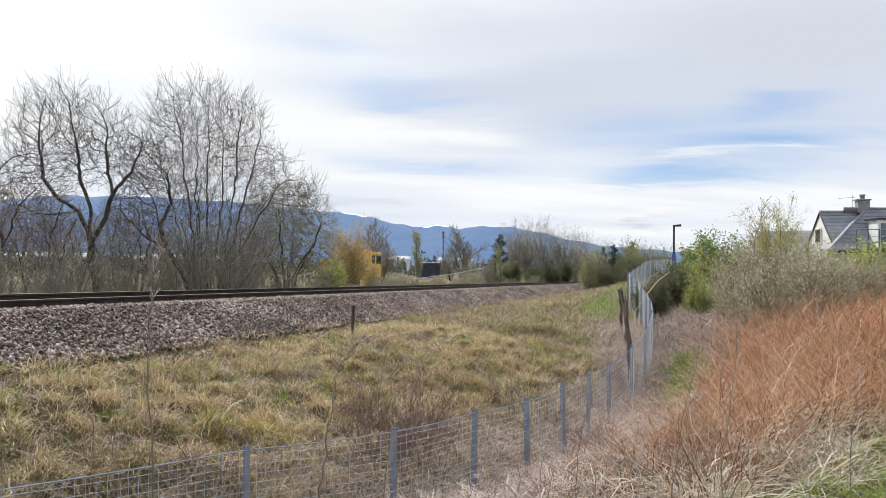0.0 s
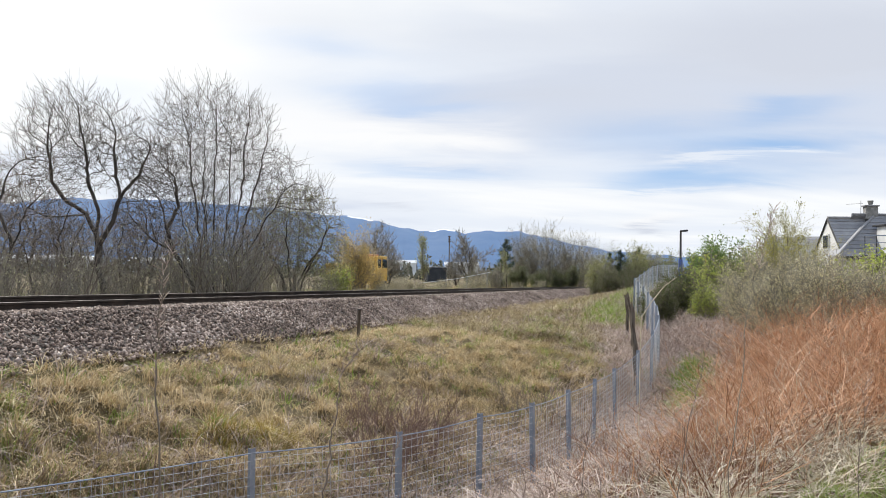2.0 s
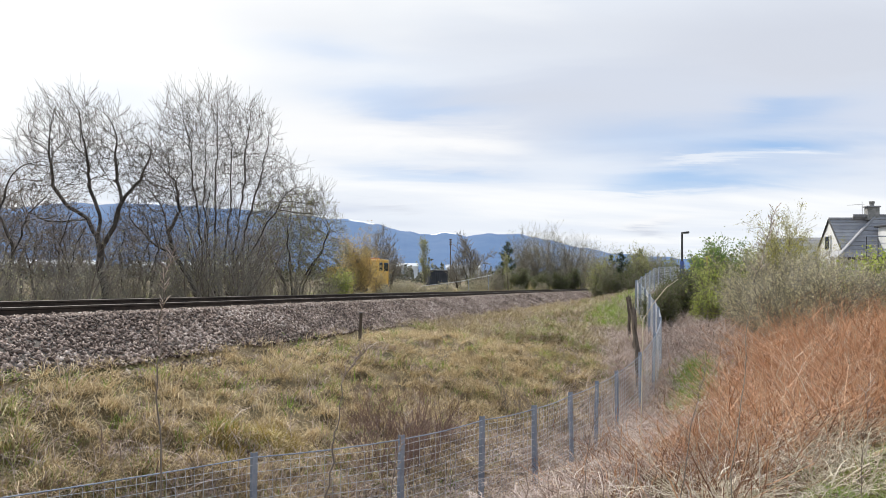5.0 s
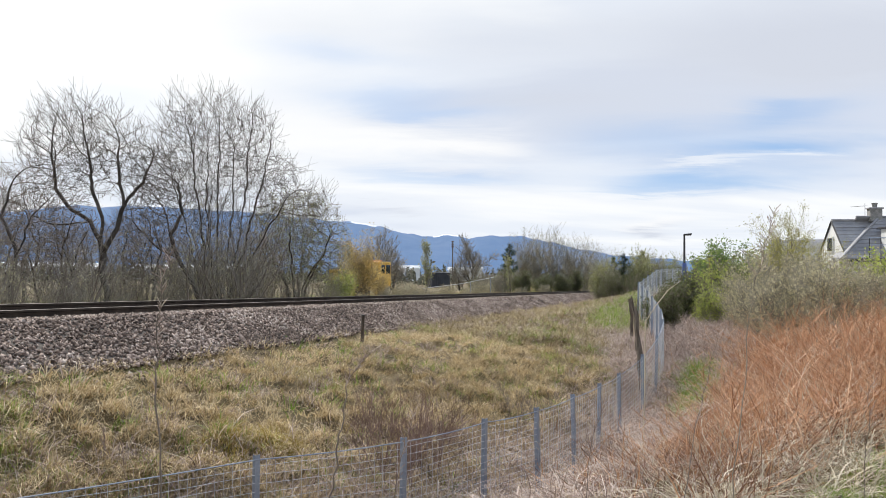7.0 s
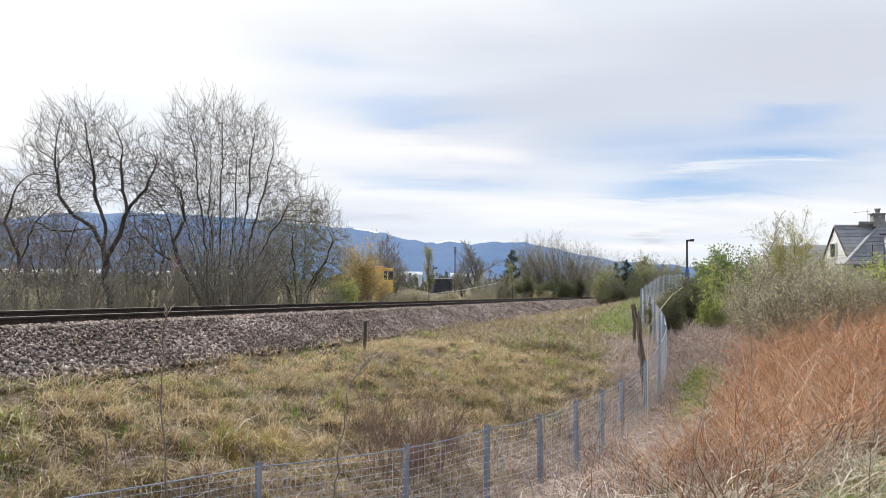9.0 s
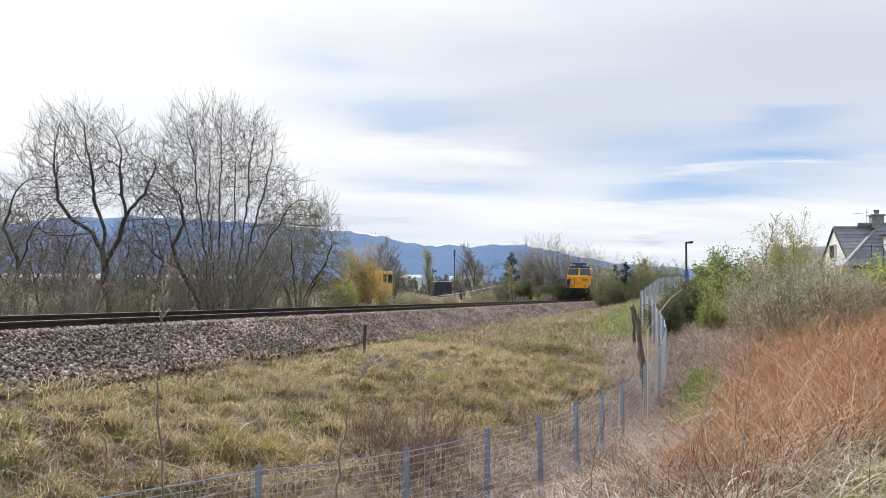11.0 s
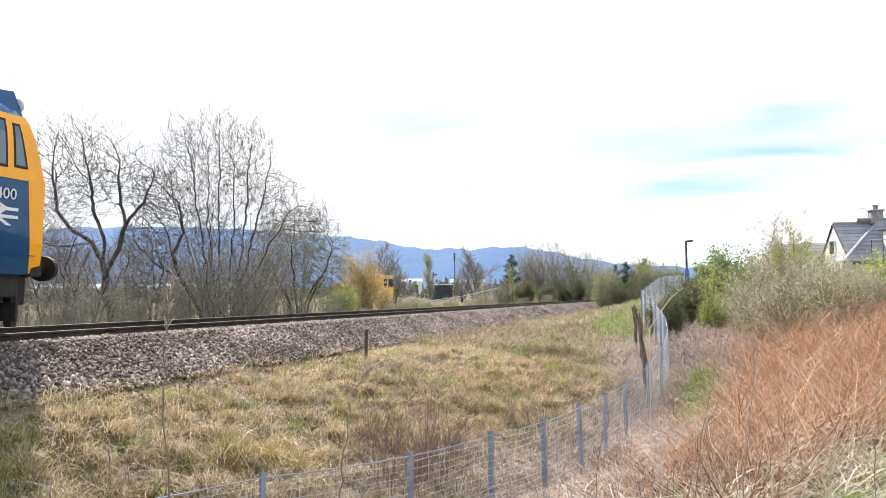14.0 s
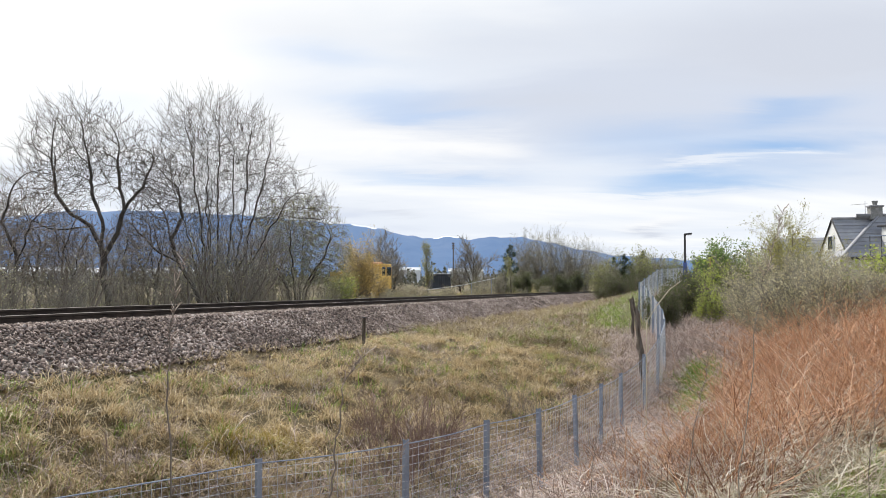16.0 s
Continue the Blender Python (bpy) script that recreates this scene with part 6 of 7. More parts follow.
def build_hills():
    crest = ((-60, 3.6), (-45, 4.2), (-31.2, 4.06), (-29.2, 4.3), (-27.9, 4.7), (-24.3, 4.64), (-22.8, 4.95), (-19.3, 4.77), (-14, 4.6), (-8.1, 4.1), (-6.3, 4.05), (-3.7, 3.43), (-1.5, 3.01), (.3, 3.2), (2, 2.95), (4.2, 3.14), (6.6, 3.06), (7.7, 2.8), (9.5, 2.37), (11.2, 2.0), (13.7, 1.6), (18, 1.3), (24, 1.0), (40, .9), (60, .8))
    az = np.arange(-60, 60.1, .4)
    el = np.interp(az, [c[0] for c in crest], [c[1] for c in crest])
    el = el + .05 * np.sin(az * 2.3) + .03 * np.sin(az * 5.1 + 1)
    v, f = [], []
    rows = ((2300, 0.0), (2500, .25), (2750, .55), (3000, .82), (3160, .965), (3200, 1.0), (3300, .9))
    for k, (d, share) in enumerate(rows):
        for a, e in zip(az, el):
            w = share * (1 + .10 * math.sin(a * 1.1 + k * 1.7) * (0 < share < .9))
            v.append(sight(a, 0, d) + Vector((0, 0, -3 + 3200 * math.tan(radians(e)) * w)))
    n = len(az)
    for k in range(len(rows) - 1):
        for j in range(n - 1):
            f.append((k * n + j, k * n + j + 1, (k + 1) * n + j + 1, (k + 1) * n + j))
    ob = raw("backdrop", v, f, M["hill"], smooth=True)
    # old snow on the highest tops
    ob.data.materials.append(M["snow"])
    for p in ob.data.polygons:
        k, a = p.index // (n - 1), az[p.index % (n - 1)]
        if k == 4 and (-7.6 < a < -5.6 or -1.2 < a < .9 or 6.0 < a < 6.8 or -31 < a < -27 or -23.4 < a < -21):
            p.material_index = 1
    tagged(ob, "distant mountains with blue haze painted on as a glow", "hills", kind="structure")


def far_woods():
    """Woods and hedges far off, as scattered leaf clumps with an uneven top."""
    rng = np.random.default_rng(5)
    for d0, d1, n, h, seed, a0, a1, size in ((150, 240, 15000, 4.5, 1, -40, 1, .45), (130, 230, 9000, 4.2, 2, 4, 36, .45), (300, 420, 8000, 8, 3, -42, 40, .9)):
        az = rng.uniform(a0, a1, n)
        d = rng.uniform(d0, d1, n)
        top = h * (.45 + .3 * np.sin(az * 1.9 + seed) + .25 * np.sin(az * 5.3 + 2 * seed) + .2 * np.sin(az * 13.1))
        keep = top > .3
        az, d, top = az[keep], d[keep], top[keep]
        n2 = len(az)
        c = np.column_stack([d * np.sin(np.radians(az)), d * np.cos(np.radians(az)), -1.5 + np.maximum(.2, top) * rng.uniform(0, 1, n2) ** .7])
        a = rng.normal(0, 1, (n2, 3))
        a /= np.linalg.norm(a, axis=1)[:, None]
        b = np.cross(a, rng.normal(0, 1, (n2, 3)))
        b /= np.linalg.norm(b, axis=1)[:, None]
        s = size * rng.uniform(.4, 1.2, (n2, 1))
        ob = quads("far_wood", np.stack([c - a * s, c + b * s * .6, c + a * s, c - b * s * .6], 1), M["far_leaf"])
        tagged(ob, "far grey-green hedges and woods", "woods", kind="stuff")


def spin(az, d, z, turn=0.0):
    """A pose at that bearing and distance, its x to the viewer's right and its y away from the viewer."""
    p = sight(az, 0, d)
    return Matrix.Translation((p.x, p.y, z)) @ Matrix.Rotation(radians(-az + turn), 4, "Z")


def build_yard():
    # long pale sheds
    first = True
    for az, d, w, h in ((-2.85, 260, 9.6, 5.2), (1.75, 280, 13, 5.0), (-15.5, 230, 16, 4.6), (-20.5, 240, 20, 4.4), (-28, 230, 26, 4.4)):
        shed = new("industrial_shed")
        tagged(shed, "long pale industrial shed with a shallow roof", "building", "far sheds")
        shed.matrix_basis = spin(az, d, -1.5)
        bm = bmesh.new()
        box(bm, (0, 6, (h - .8) / 2), (w, 12, h - .8))
        part("wall", bm, M["cladding"], shed)
        bm = bmesh.new()
        pr = [(-w / 2 - .3, 0 - .4, h - .82), (w / 2 + .3, -.4, h - .82), (w / 2 + .3, 6, h + .3), (-w / 2 - .3, 6, h + .3), (w / 2 + .3, 12.4, h - .82), (-w / 2 - .3, 12.4, h - .82)]
        vs = [bm.verts.new(p) for p in pr]
        bm.faces.new((vs[0], vs[1], vs[2], vs[3]))
        bm.faces.new((vs[3], vs[2], vs[4], vs[5]))
        bmesh.ops.solidify(bm, geom=bm.faces[:], thickness=.15)
        part("roof", bm, M["cladding"], shed)
        for k in range(3):
            bm = bmesh.new()
            box(bm, (w * (-.3 + .3 * k), -.04, 1.6), (w * .12, .1, 2.6))
            part("door", bm, M["galv"], shed)
    # dark container
    c = new("container")
    tagged(c, "dark navy steel storage container in the yard", "container")
    c.matrix_basis = spin(-.35, 122, -1.45, 22)
    bm = bmesh.new()
    box(bm, (0, 0, 1.3), (3.3, 2.6, 2.5), bevel=.04)
    part("body", bm, M["navy"], c)
    for k in range(9):
        bm = bmesh.new()
        box(bm, (-1.5 + .375 * k, -1.32, 1.3), (.13, .06, 2.3))
        part("rib", bm, M["navy"], c)
    bm = bmesh.new()
    box(bm, (0, 0, 2.58), (3.5, 2.8, .09), bevel=.02)
    part("roof", bm, M["cladding"], c)
    bm = bmesh.new()
    box(bm, (1.68, -.35, 1.2), (.05, .12, 2.0))
    part("door_bar", bm, M["galv"], c)
    # yellow lorry behind the bush
    t = new("lorry")
    tagged(t, "yellow lorry parked behind an ochre bush", "lorry")
    t.matrix_basis = spin(-6.0, 66, float(stand(-6.0, 66).z), 62)
    t.scale = (1.14, 1.14, 1.14)
    for nm, cc, sz, m in (("cab", (1.35, 0, 1.95), (1.9, 2.2, 2.0), "lorry"), ("body", (-1.7, 0, 1.75), (3.9, 2.3, 1.1), "lorry"), ("chassis", (-.4, 0, .95), (6.4, 1.6, .28), "black"), ("beacon_bar", (1.3, 0, 3.02), (.5, 1.4, .12), "orange")):
        bm = bmesh.new()
        box(bm, cc, sz, bevel=.08 if nm != "chassis" else .02)
        part(nm, bm, M[m], t)
    for x0, w in ((1.75, .8), (.85, .55)):
        bm = bmesh.new()
        box(bm, (x0, -1.09, 2.35), (w, .06, .7), bevel=.02)
        part("side_window", bm, M["glass"], t)
    bm = bmesh.new()
    box(bm, (2.29, 0, 2.35), (.06, 1.9, .8), bevel=.02)
    part("windscreen", bm, M["glass"], t)
    for x in (-3.0, -1.8, 1.5):
        for y in (-.95, .95):
            bm = bmesh.new()
            rod(bm, (x, y - .14, .5), (x, y + .14, .5), .5, 20)
            w = part("wheel", bm, M["black"], t)
            bm = bmesh.new()
            rod(bm, (x, y - .16, .5), (x, y + .16, .5), .24, 14)
            part("rim", bm, M["tank"], w)
    # floodlight mast
    mast = new("floodlight_mast")
    tagged(mast, "thin dark floodlight mast in the yard", "mast")
    mast.matrix_basis = spin(.77, 130, -1.5)
    bm = bmesh.new()
    rod(bm, (0, 0, 0), (0, 0, 8.2), .11, 8, .08)
    part("pole", bm, M["old_wood"], mast)
    for k in range(3):
        bm = bmesh.new()
        box(bm, (0, 0, 7.2 + .45 * k), (.5, .12, .2), bevel=.03)
        part("lamp_head", bm, M["old_wood"], mast)
    # pale rail on low posts beyond the line
    rail = new("handrail")
    tagged(rail, "pale sloping handrail on thin posts beyond the track", "handrail")
    a, b = sight(-1.5, -1.08, 62), sight(4.0, -.15, 68)
    bm = bmesh.new()
    pipe(bm, [a, a.lerp(b, .5) + Vector((0, 0, -.12)), b], .022, 6)
    part("rail", bm, M["wire"], rail)
    for k in range(4):
        p = a.lerp(b, .05 + .3 * k)
        s, q = to_sq(p.x, p.y)
        z0 = float(ground(s, q)) - .1
        bm = bmesh.new()
        rod(bm, (p.x, p.y, z0), (p.x, p.y, max(z0 + .2, p.z - .05)), .03, 6)
        part("post", bm, M["galv"], rail)


def build_street_lamp():
    lamp = new("street_lamp")
    tagged(lamp, "dark street lamp with a blue sleeved base", "street lamp")
    d, az = 60, 18.25
    z0 = float(stand(az, d).z)
    top = EYE[2] + d * math.tan(radians(3.12))
    lamp.matrix_basis = spin(az, d, z0)
    h = top - z0
    bm = bmesh.new()
    rod(bm, (0, 0, 0), (0, 0, h), .1, 12, .07)
    part("pole", bm, M["dark_trim"], lamp)
    bm = bmesh.new()
    rod(bm, (0, 0, 0), (0, 0, h * .46), .16, 12)
    part("sleeve", bm, M["lamp_blue"], lamp, "blue lower sleeve")
    bm = bmesh.new()
    box(bm, (.24, 0, h + .03), (.62, .34, .13), Matrix.Rotation(radians(-6), 4, "Y"), bevel=.05)
    head = part("lamp_head", bm, M["dark_trim"], lamp)
    bm = bmesh.new()
    box(bm, (.3, 0, h - .05), (.4, .24, .04), bevel=.01)
    part("lens", bm, M["lamp_glass"], head)
    post = new("marker_post")
    tagged(post, "thin yellowish timber marker post among bushes", "post")
    p = stand(20.0, 38)
    post.matrix_basis = Matrix.Translation(p)
    bm = bmesh.new()
    box(bm, (0, 0, 1.15), (.06, .06, 2.3), bevel=.01)
    part("shaft", bm, M["axle_yellow"], post)
    bm = bmesh.new()
    box(bm, (0, 0, 2.32), (.2, .1, .05), bevel=.01)
    part("cap", bm, M["dark_trim"], post)


def build_house():
    """A house with a steep gable, a long tiled roof and a balcony."""
    house = new("house")
    tagged(house, "white rendered house with grey tiled roofs and a balcony", "house")
    # x along the ridge, -y towards the viewer
    base = sight(28.25, 0, 58)
    m = Matrix.Translation((base.x, base.y, 0)) @ Matrix.Rotation(radians(-29 + 25), 4, "Z")
    house.matrix_basis = m
    g0 = -1.2

    def slab(name, pts, mat, thick, parent=house):
        bm = bmesh.new()
        vs = [bm.verts.new(p) for p in pts]
        bm.faces.new(vs)
        bmesh.ops.recalc_face_normals(bm, faces=bm.faces)
        bmesh.ops.solidify(bm, geom=bm.faces[:], thickness=thick)
        return part(name, bm, M[mat], parent)
    # gabled wing
    slab("wall", [(0, -1.9, g0), (0, 1.9, g0), (0, 1.9, 2.45), (0, 0, 4.6), (0, -1.9, 2.45)], "render", .3)
    slab("wall", [(0, -1.9, g0), (9, -1.9, g0), (9, -1.9, 2.45), (0, -1.9, 2.45)], "render", .3)
    slab("wall", [(0, 1.9, g0), (9, 1.9, g0), (9, 1.9, 2.45), (0, 1.9, 2.45)], "render", .3)

    def tiled(name, a, b, c, d, n, parent=house):
        """A roof slope from the eaves a-b up to the ridge d-c, in overlapping courses."""
        a, b, c, d = map(Vector, (a, b, c, d))
        up = ((d - a) + (c - b)).normalized()
        nrm = (b - a).cross(d - a).normalized()
        if nrm.z < 0:
            nrm = -nrm
        deck = slab(name, [a - nrm * .13, b - nrm * .13, c - nrm * .13, d - nrm * .13], "dark_trim", .08)
        for k in range(n):
            t0, t1 = k / n, (k + 1.12) / n
            p = [a.lerp(d, t0) + nrm * .045, b.lerp(c, t0) + nrm * .045, b.lerp(c, min(1, t1)) + nrm * .01, a.lerp(d, min(1, t1)) + nrm * .01]
            q = [v - nrm * .035 for v in p]
            raw("tile_course", [*p, *q], [(0, 1, 2, 3), (4, 7, 6, 5), (0, 4, 5, 1), (1, 5, 6, 2), (2, 6, 7, 3), (3, 7, 4, 0)], M["roof_tile"], deck)
        return deck
    tiled("roof_slope", (-.3, -2.15, 2.2), (9, -2.15, 2.2), (9, 0, 4.72), (-.3, 0, 4.72), 10)
    tiled("roof_slope", (-.3, 2.15, 2.2), (9, 2.15, 2.2), (9, 0, 4.72), (-.3, 0, 4.72), 10)
    bm = bmesh.new()
    rod(bm, (-.32, 0, 4.76), (9, 0, 4.76), .09, 8)
    part("ridge", bm, M["roof_tile"], house)
    for sgn in (1, -1):
        bm = bmesh.new()
        pipe(bm, [(-.32, sgn * 2.18, 2.12), (-.32, 0, 4.68)], .07, 4)
        part("barge_board", bm, M["dark_trim"], house)
    bm = bmesh.new()
    box(bm, (-.34, .1, 3.05), (.12, .8, 1.1), bevel=.02)
    w = part("window", bm, M["white"], house)
    for y in (-.07, .27):
        bm = bmesh.new()
        box(bm, (-.41, y, 3.05), (.03, .3, .9))
        part("pane", bm, M["glass"], w)
    # lower front range: a long slope towards the viewer, hipped at its end
    slab("wall", [(-.6, -2.3, g0), (-.6, 1.0, g0), (-.6, 1.0, 1.95), (-.6, -2.3, 1.95)], "render", .2)
    slab("wall", [(-.6, -2.3, g0), (11, -2.3, g0), (11, -2.3, 2.0), (-.6, -2.3, 2.0)], "render", .3)
    tiled("roof_slope", (-.9, -2.7, 2.0), (11, -2.7, 2.0), (11, -.3, 4.92), (2.7, -.3, 4.92), 11)
    slab("hip_slope", [(-.9, -2.7, 1.98), (-.9, -1.2, 2.0), (2.7, -.3, 4.9)], "roof_tile", .06)
    slab("roof_slope", [(1.2, -.3, 4.95), (11, -.3, 4.95), (11, 4, 2.0), (1.2, 4, 2.0)], "roof_tile", .08)
    for a, b in (((1.2, -.3, 4.98), (11, -.3, 4.98)), ((-.9, -2.72, 2.02), (2.7, -.32, 4.94))):
        bm = bmesh.new()
        rod(bm, a, b, .08, 8)
        part("ridge", bm, M["roof_tile"], house)
    bm = bmesh.new()
    box(bm, (5, -2.82, 1.95), (11.8, .14, .12), bevel=.02)
    part("gutter", bm, M["dark_trim"], house)
    for k in range(12):
        bm = bmesh.new()
        box(bm, (-.7 + .42 * k, -2.72, 1.86), (.08, .3, .14))
        part("rafter_end", bm, M["dark_trim"], house)
    # balcony
    bm = bmesh.new()
    box(bm, (2.6, -3.2, 2.0), (4.6, 1.1, .12), bevel=.02)
    deck = part("balcony", bm, M["dark_trim"], house)
    for k in range(7):
        bm = bmesh.new()
        rod(bm, (.4 + .72 * k, -3.7, 2.0), (.4 + .72 * k, -3.7, 3.35), .025, 6)
        part("baluster", bm, M["dark_trim"], deck)
    for z in (2.5, 2.9, 3.35):
        bm = bmesh.new()
        rod(bm, (.35, -3.7, z), (4.8, -3.7, z), .02 if z < 3 else .035, 6)
        part("rail", bm, M["galv"], deck)
    bm = bmesh.new()
    box(bm, (3.1, -2.3, 3.1), (1.9, 1.2, 1.9), bevel=.02)
    dorm = part("dormer", bm, M["render"], house)
    bm = bmesh.new()
    box(bm, (3.1, -2.93, 3.0), (1.5, .06, 1.6))
    part("pane", bm, M["pale_glass"], dorm)
    bm = bmesh.new()
    box(bm, (3.1, -2.2, 4.1), (2.2, 1.6, .12), bevel=.02)
    part("roof", bm, M["dark_trim"], dorm)
    # chimney with pot, and aerial
    bm = bmesh.new()
    box(bm, (2.5, -.2, 5.1), (.8, .5, .9), bevel=.02)
    ch = part("chimney", bm, M["chimney"], house)
    bm = bmesh.new()
    box(bm, (2.5, -.2, 5.58), (.95, .64, .1), bevel=.02)
    part("cap", bm, M["roof_tile"], ch)
    bm = bmesh.new()
    rod(bm, (2.5, -.2, 5.65), (2.5, -.2, 5.95), .13, 12, .2)
    part("pot", bm, M["chimney"], ch)
    bm = bmesh.new()
    rod(bm, (1.85, -.2, 4.9), (1.85, -.2, 5.95), .02, 5)
    rod(bm, (.9, -.2, 5.68), (2.0, -.2, 5.76), .015, 5)
    for k in range(5):
        rod(bm, (.95 + .18 * k, -.4, 5.69 + .014 * k), (.95 + .18 * k, 0, 5.69 + .014 * k), .01, 4)
    part("aerial", bm, M["steel"], house)
    # a second roof behind
    h2 = new("house")
    tagged(h2, "dark tiled house roof behind birches", "house")
    h2.matrix_basis = spin(25.8, 76, -1.2)
    bm = bmesh.new()
    box(bm, (0, 3, 1.6), (4.6, 6, 3.2))
    part("wall", bm, M["render"], h2)
    for k in range(9):
        bm = bmesh.new()
        box(bm, (0, -.2 + .36 * k, 3.15 + .29 * k), (5.0, .42, .06), Matrix.Rotation(radians(39), 4, "X"))
        part("tile_course", bm, M["roof_tile"], h2)
    bm = bmesh.new()
    vs = [bm.verts.new(p) for p in ((-2.4, -.3, 3.0), (2.4, -.3, 3.0), (2.4, 3, 5.6), (-2.4, 3, 5.6), (2.4, 6.3, 3.0), (-2.4, 6.3, 3.0))]
    for q in ((0, 1, 2, 3), (3, 2, 4, 5), (1, 4, 2), (0, 3, 5)):
        bm.faces.new([vs[i] for i in q])
    part("roof", bm, M["dark_trim"], h2)
    # small corrugated shed
    sh = new("garden_shed")
    tagged(sh, "small garden shed with a pale corrugated roof", "shed")
    sh.matrix_basis = spin(22.1, 45, float(stand(22.1, 45).z), -20)
    bm = bmesh.new()
    box(bm, (0, 0, .75), (1.3, 1.3, 1.5), bevel=.01)
    part("wall", bm, M["old_wood"], sh)
    for k in range(9):
        bm = bmesh.new()
        rod(bm, (-.72 + .18 * k, -.85, 1.4), (-.72 + .18 * k, .85, 1.85), .1, 8)
        part("roof_sheet", bm, M["cladding"], sh)


SAPLINGS = []


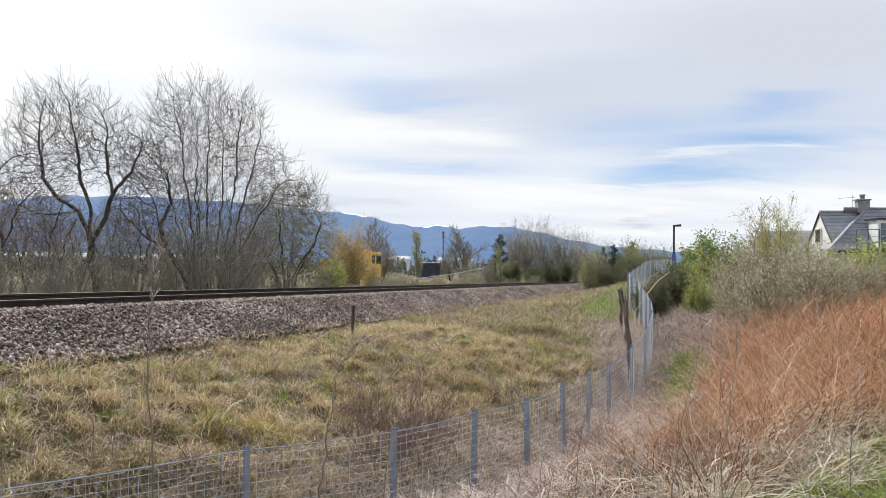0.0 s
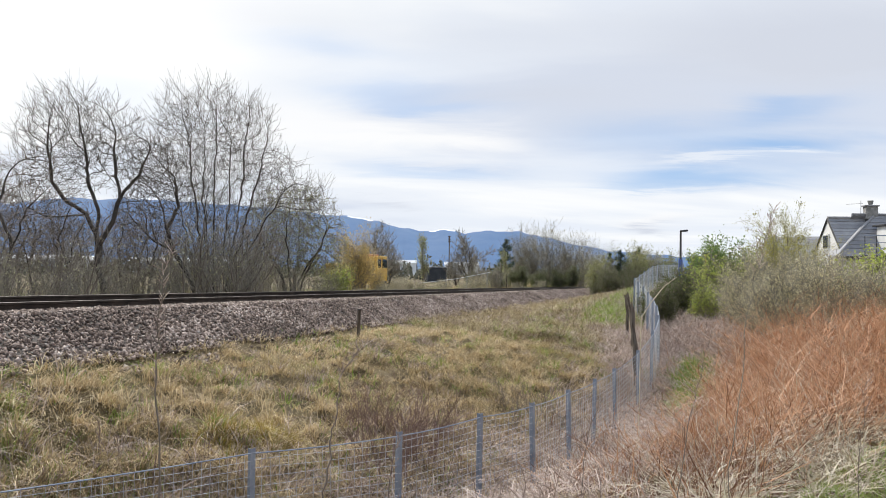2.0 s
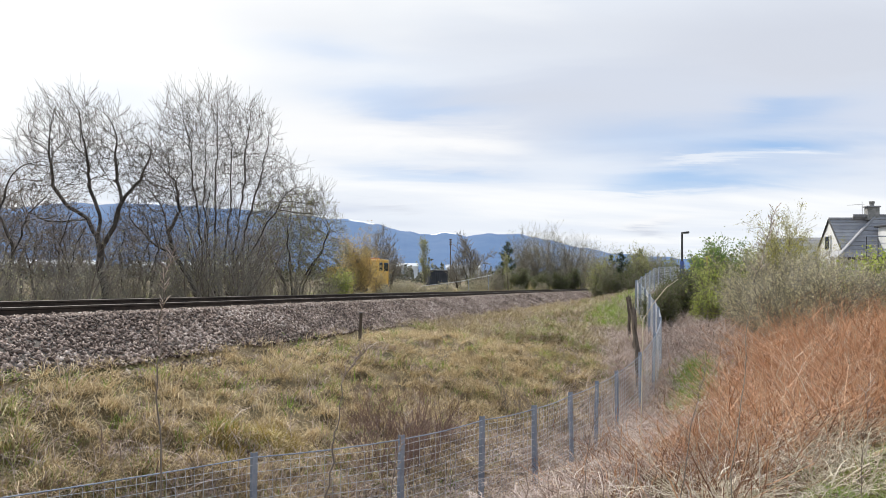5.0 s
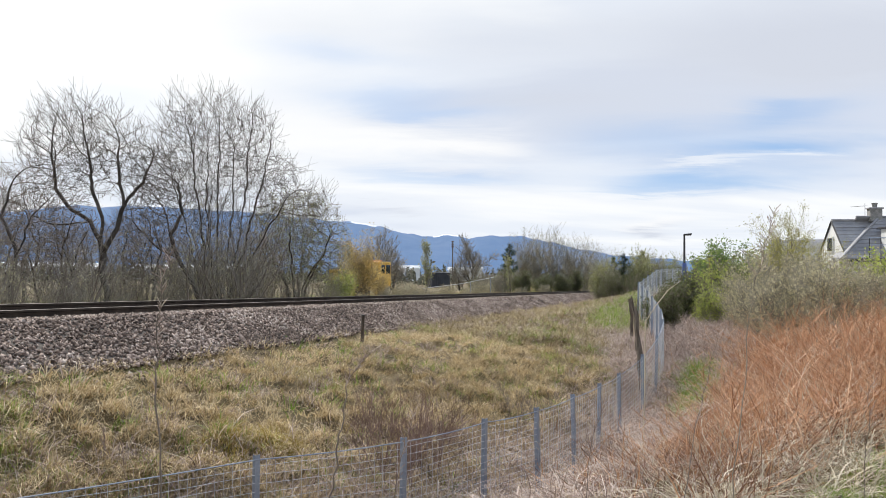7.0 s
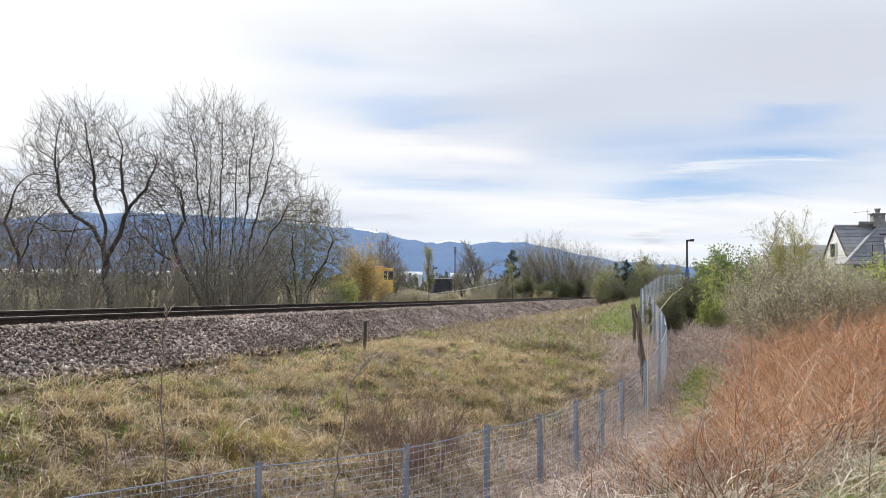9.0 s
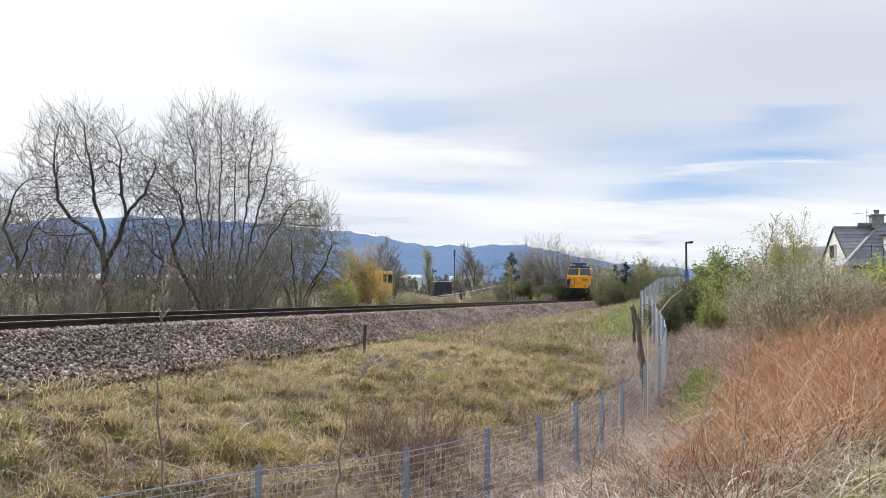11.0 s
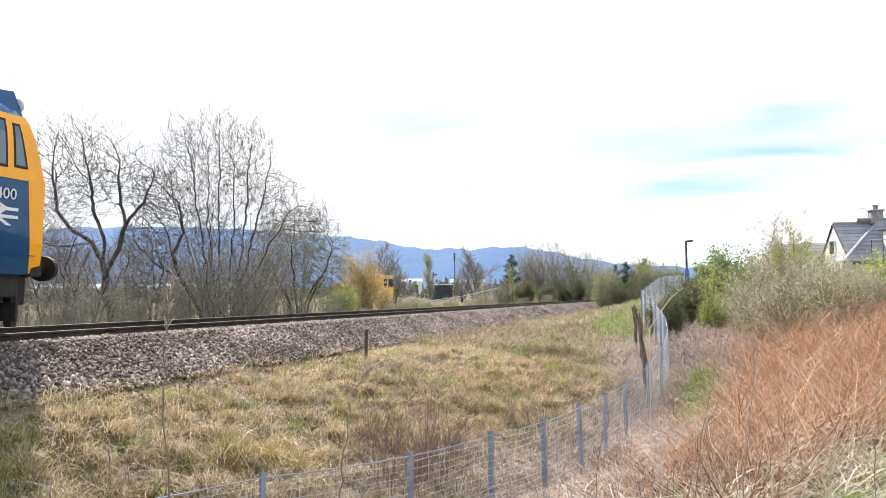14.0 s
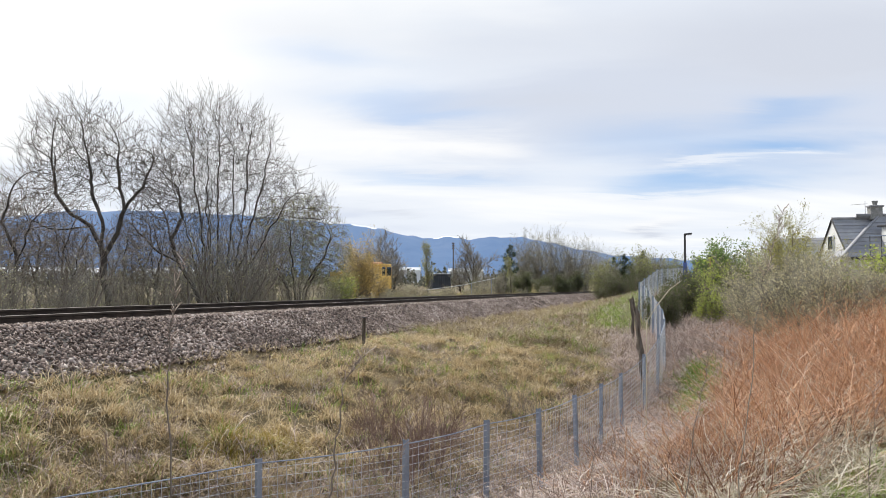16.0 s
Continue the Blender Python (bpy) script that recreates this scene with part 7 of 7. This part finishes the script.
def foreground():
    # square stake at the foot of the ballast
    st = new("marker_stake")
    tagged(st, "short dark weathered stake at the foot of the ballast", "stake")
    st.matrix_basis = Matrix.Translation(stand(-6.2, 18.6)) @ pose(0, 0, 0, 2, 1, 20)
    bm = bmesh.new()
    box(bm, (0, 0, .27), (.075, .06, .9), bevel=.008)
    part("shaft", bm, M["old_wood"], st)
    bm = bmesh.new()
    box(bm, (0, 0, .725), (.085, .07, .02), bevel=.004)
    part("top", bm, M["dark_trim"], st)
    # old leaning fence posts beside the wire
    for (a, e, d), (a2, d2), r in (((14.5, -1.9, 21.5), (15.05, 21), .05), ((14.75, -2.6, 18.5), (15.3, 18), .06), ((14.4, -1.7, 24), (14.5, 24), .045)):
        p1 = sight(a, e, d)
        p0 = stand(a2, d2)
        p0.z -= .2
        ob = new("old_post")
        tagged(ob, "leaning rotten timber post beside the wire fence", "post", "old fence posts")
        ob.matrix_basis = Matrix.Translation(p0)
        v = p1 - p0
        gp = random.Random(int(d * 10))
        line = [v * (k / 9) + Vector((gp.gauss(0, .018), gp.gauss(0, .018), 0)) for k in range(10)]
        tubes("shaft", [(line, [r * gp.uniform(.7, 1.25) for _ in range(10)]), ([p + Vector((.03, .02, .0)) for p in line[:7]], [r * gp.uniform(.4, .9) for _ in range(7)])], M["old_wood"], ob)
        bm = bmesh.new()
        rod(bm, v * .97, v * 1.06 + Vector((.02, 0, 0)), r * .7, 5, r * .15)
        part("splinter", bm, M["old_wood"], ob)
    # saplings close to the viewer: bearings and elevations up the stem
    rng = random.Random(12)
    for d, stem, mat, r in (
            (3.0, ((-20.4, -16), (-20.7, -11.5), (-21.1, -6.9), (-20.9, -3.2), (-20.6, -.8), (-20.3, 1.5)), "twig", .0055),
            (3.1, ((-8.5, -16.7), (-8.1, -13.5), (-7.9, -11.8), (-7.5, -8.6), (-6.6, -7.0), (-5.6, -5.9)), "twig", .006),
            (3.8, ((21.6, -15.5), (22.2, -9), (22.8, -2.8), (23.4, 0), (24.0, 2.5), (24.6, 4.8)), "twig_grey", .0042),
            (4.2, ((18.2, -15.8), (18.9, -11), (19.6, -7.5), (20.5, -4.1)), "twig", .005),
            (4.6, ((11.2, -16), (11.6, -12), (12.6, -9)), "twig", .004),
            (3.4, ((-3.5, -16.5), (-3.0, -13), (-2.2, -10.5)), "twig", .0035),
            (5.0, ((29.8, -15), (29.9, -11), (30.3, -7)), "twig", .004)):
        ob = new("sapling")
        tagged(ob, "thin bare sapling stem with small buds", "sapling", "saplings by the path")
        pts = [sight(a, e, d) for a, e in stem]
        foot = pts[0] + Vector((rng.uniform(-.05, .05), 0, 0))
        s, q = to_sq(foot.x, foot.y)
        foot.z = float(ground(s, q)) - .05
        pts = [foot] + pts
        fine = []
        for a, b in zip(pts[:-1], pts[1:]):
            for k in range(4):
                fine.append(a.lerp(b, k / 4) + Vector((rng.gauss(0, .006), rng.gauss(0, .006), 0)))
        fine.append(pts[-1])
        rad = [r * .75 * (1.25 - .95 * k / (len(fine) - 1)) for k in range(len(fine))]
        ob.matrix_basis = Matrix.Translation(foot)
        fine = [p - foot for p in fine]
        SAPLINGS.append((ob, foot.copy(), d))
        tubes("stem", [(fine, rad)], M[mat], ob)
        lines = []
        for k in range(len(fine) - (14 if d == 3.0 else 8), len(fine)):
            for _ in range(4):
                v = Vector((rng.uniform(-1, 1), rng.uniform(-.5, .5), rng.uniform(.4, 1.2))) * rng.uniform(.02, .05) * d / 3.2
                p = fine[k].lerp(fine[max(0, k - 1)], rng.random())
                lines.append(([p, p + v * .6, p + v], [.002, .0015, .0024]))
        tagged(tubes("bud_spray", lines, M["bramble"], ob), kind="stuff")
    # bent pale stalk by the fence
    ob = new("dead_stalk")
    tagged(ob, "long bent pale dead stalk leaning on the fence", "stalk")
    pts = [sight(a, e, 13.5) for a, e in ((15.3, -6.5), (15.47, -3.4), (16.2, -2.2), (17.1, -1.0), (18.0, -.3))]
    s, q = to_sq(pts[0].x, pts[0].y)
    pts[0].z = float(ground(s, q)) - .05
    tubes("stem", [(pts, [.012, .011, .010, .008, .005])], M["pale_stems"], ob)
    # thin bare bushes by the fence
    SP = dict(BARE, levels=2, kids=(6, 4), start=(.2, .15), ratio=(.5, .5), spread=(30, 34), taper=.3, tip=.0025, lift=(.06, .06, .05))
    g = random.Random(4)

    def stems(n, h):
        return [((g.uniform(-.45, .45), g.uniform(-.4, .4), 1), h * g.uniform(.6, 1), .008 * g.uniform(.7, 1.3), (g.uniform(-.35, .35), g.uniform(-.3, .3))) for _ in range(n)]
    b1 = make_tree("bare_bush", 301, stems(17, 1.4), SP, "small bare bush of thin reddish-brown stems by the fence", "shrub", bark="red_twig", twig="red_twig")
    put(b1, -3.6, 10.8)
    again(b1, -1.6, 11.4, 70, .9)
    again(b1, -5.2, 11.8, 150, .7)
    again(b1, 1.2, 12.2, 200, .6)
    b2 = make_tree("bare_bush", 302, stems(7, 1.2), SP, "sparse bare bush with dark thin stems on the bank", "shrub", bark="twig", twig="twig")
    put(b2, 6.4, 14.2)
    again(b2, 9.3, 14.6, 50, .8)
    again(b2, 5.4, 15.4, 99, .8)
    again(b1, 12.5, 13.2, 20, .6)


def behind_viewer():
    """An added, unseen hedge behind the viewer: closes the place, darkens the locomotive's reflections."""
    src = bpy.data.objects["dark_thorn"]
    for k in range(16):
        az = 88 + 12.5 * k
        again(src, az, 13 + 3 * math.sin(k * 2.3), 47 * k, .95 + .2 * math.sin(k * 1.7))


build_hills()
far_woods()
build_yard()
build_street_lamp()
build_house()
foreground()
behind_viewer()


build_sleepers()
motions()
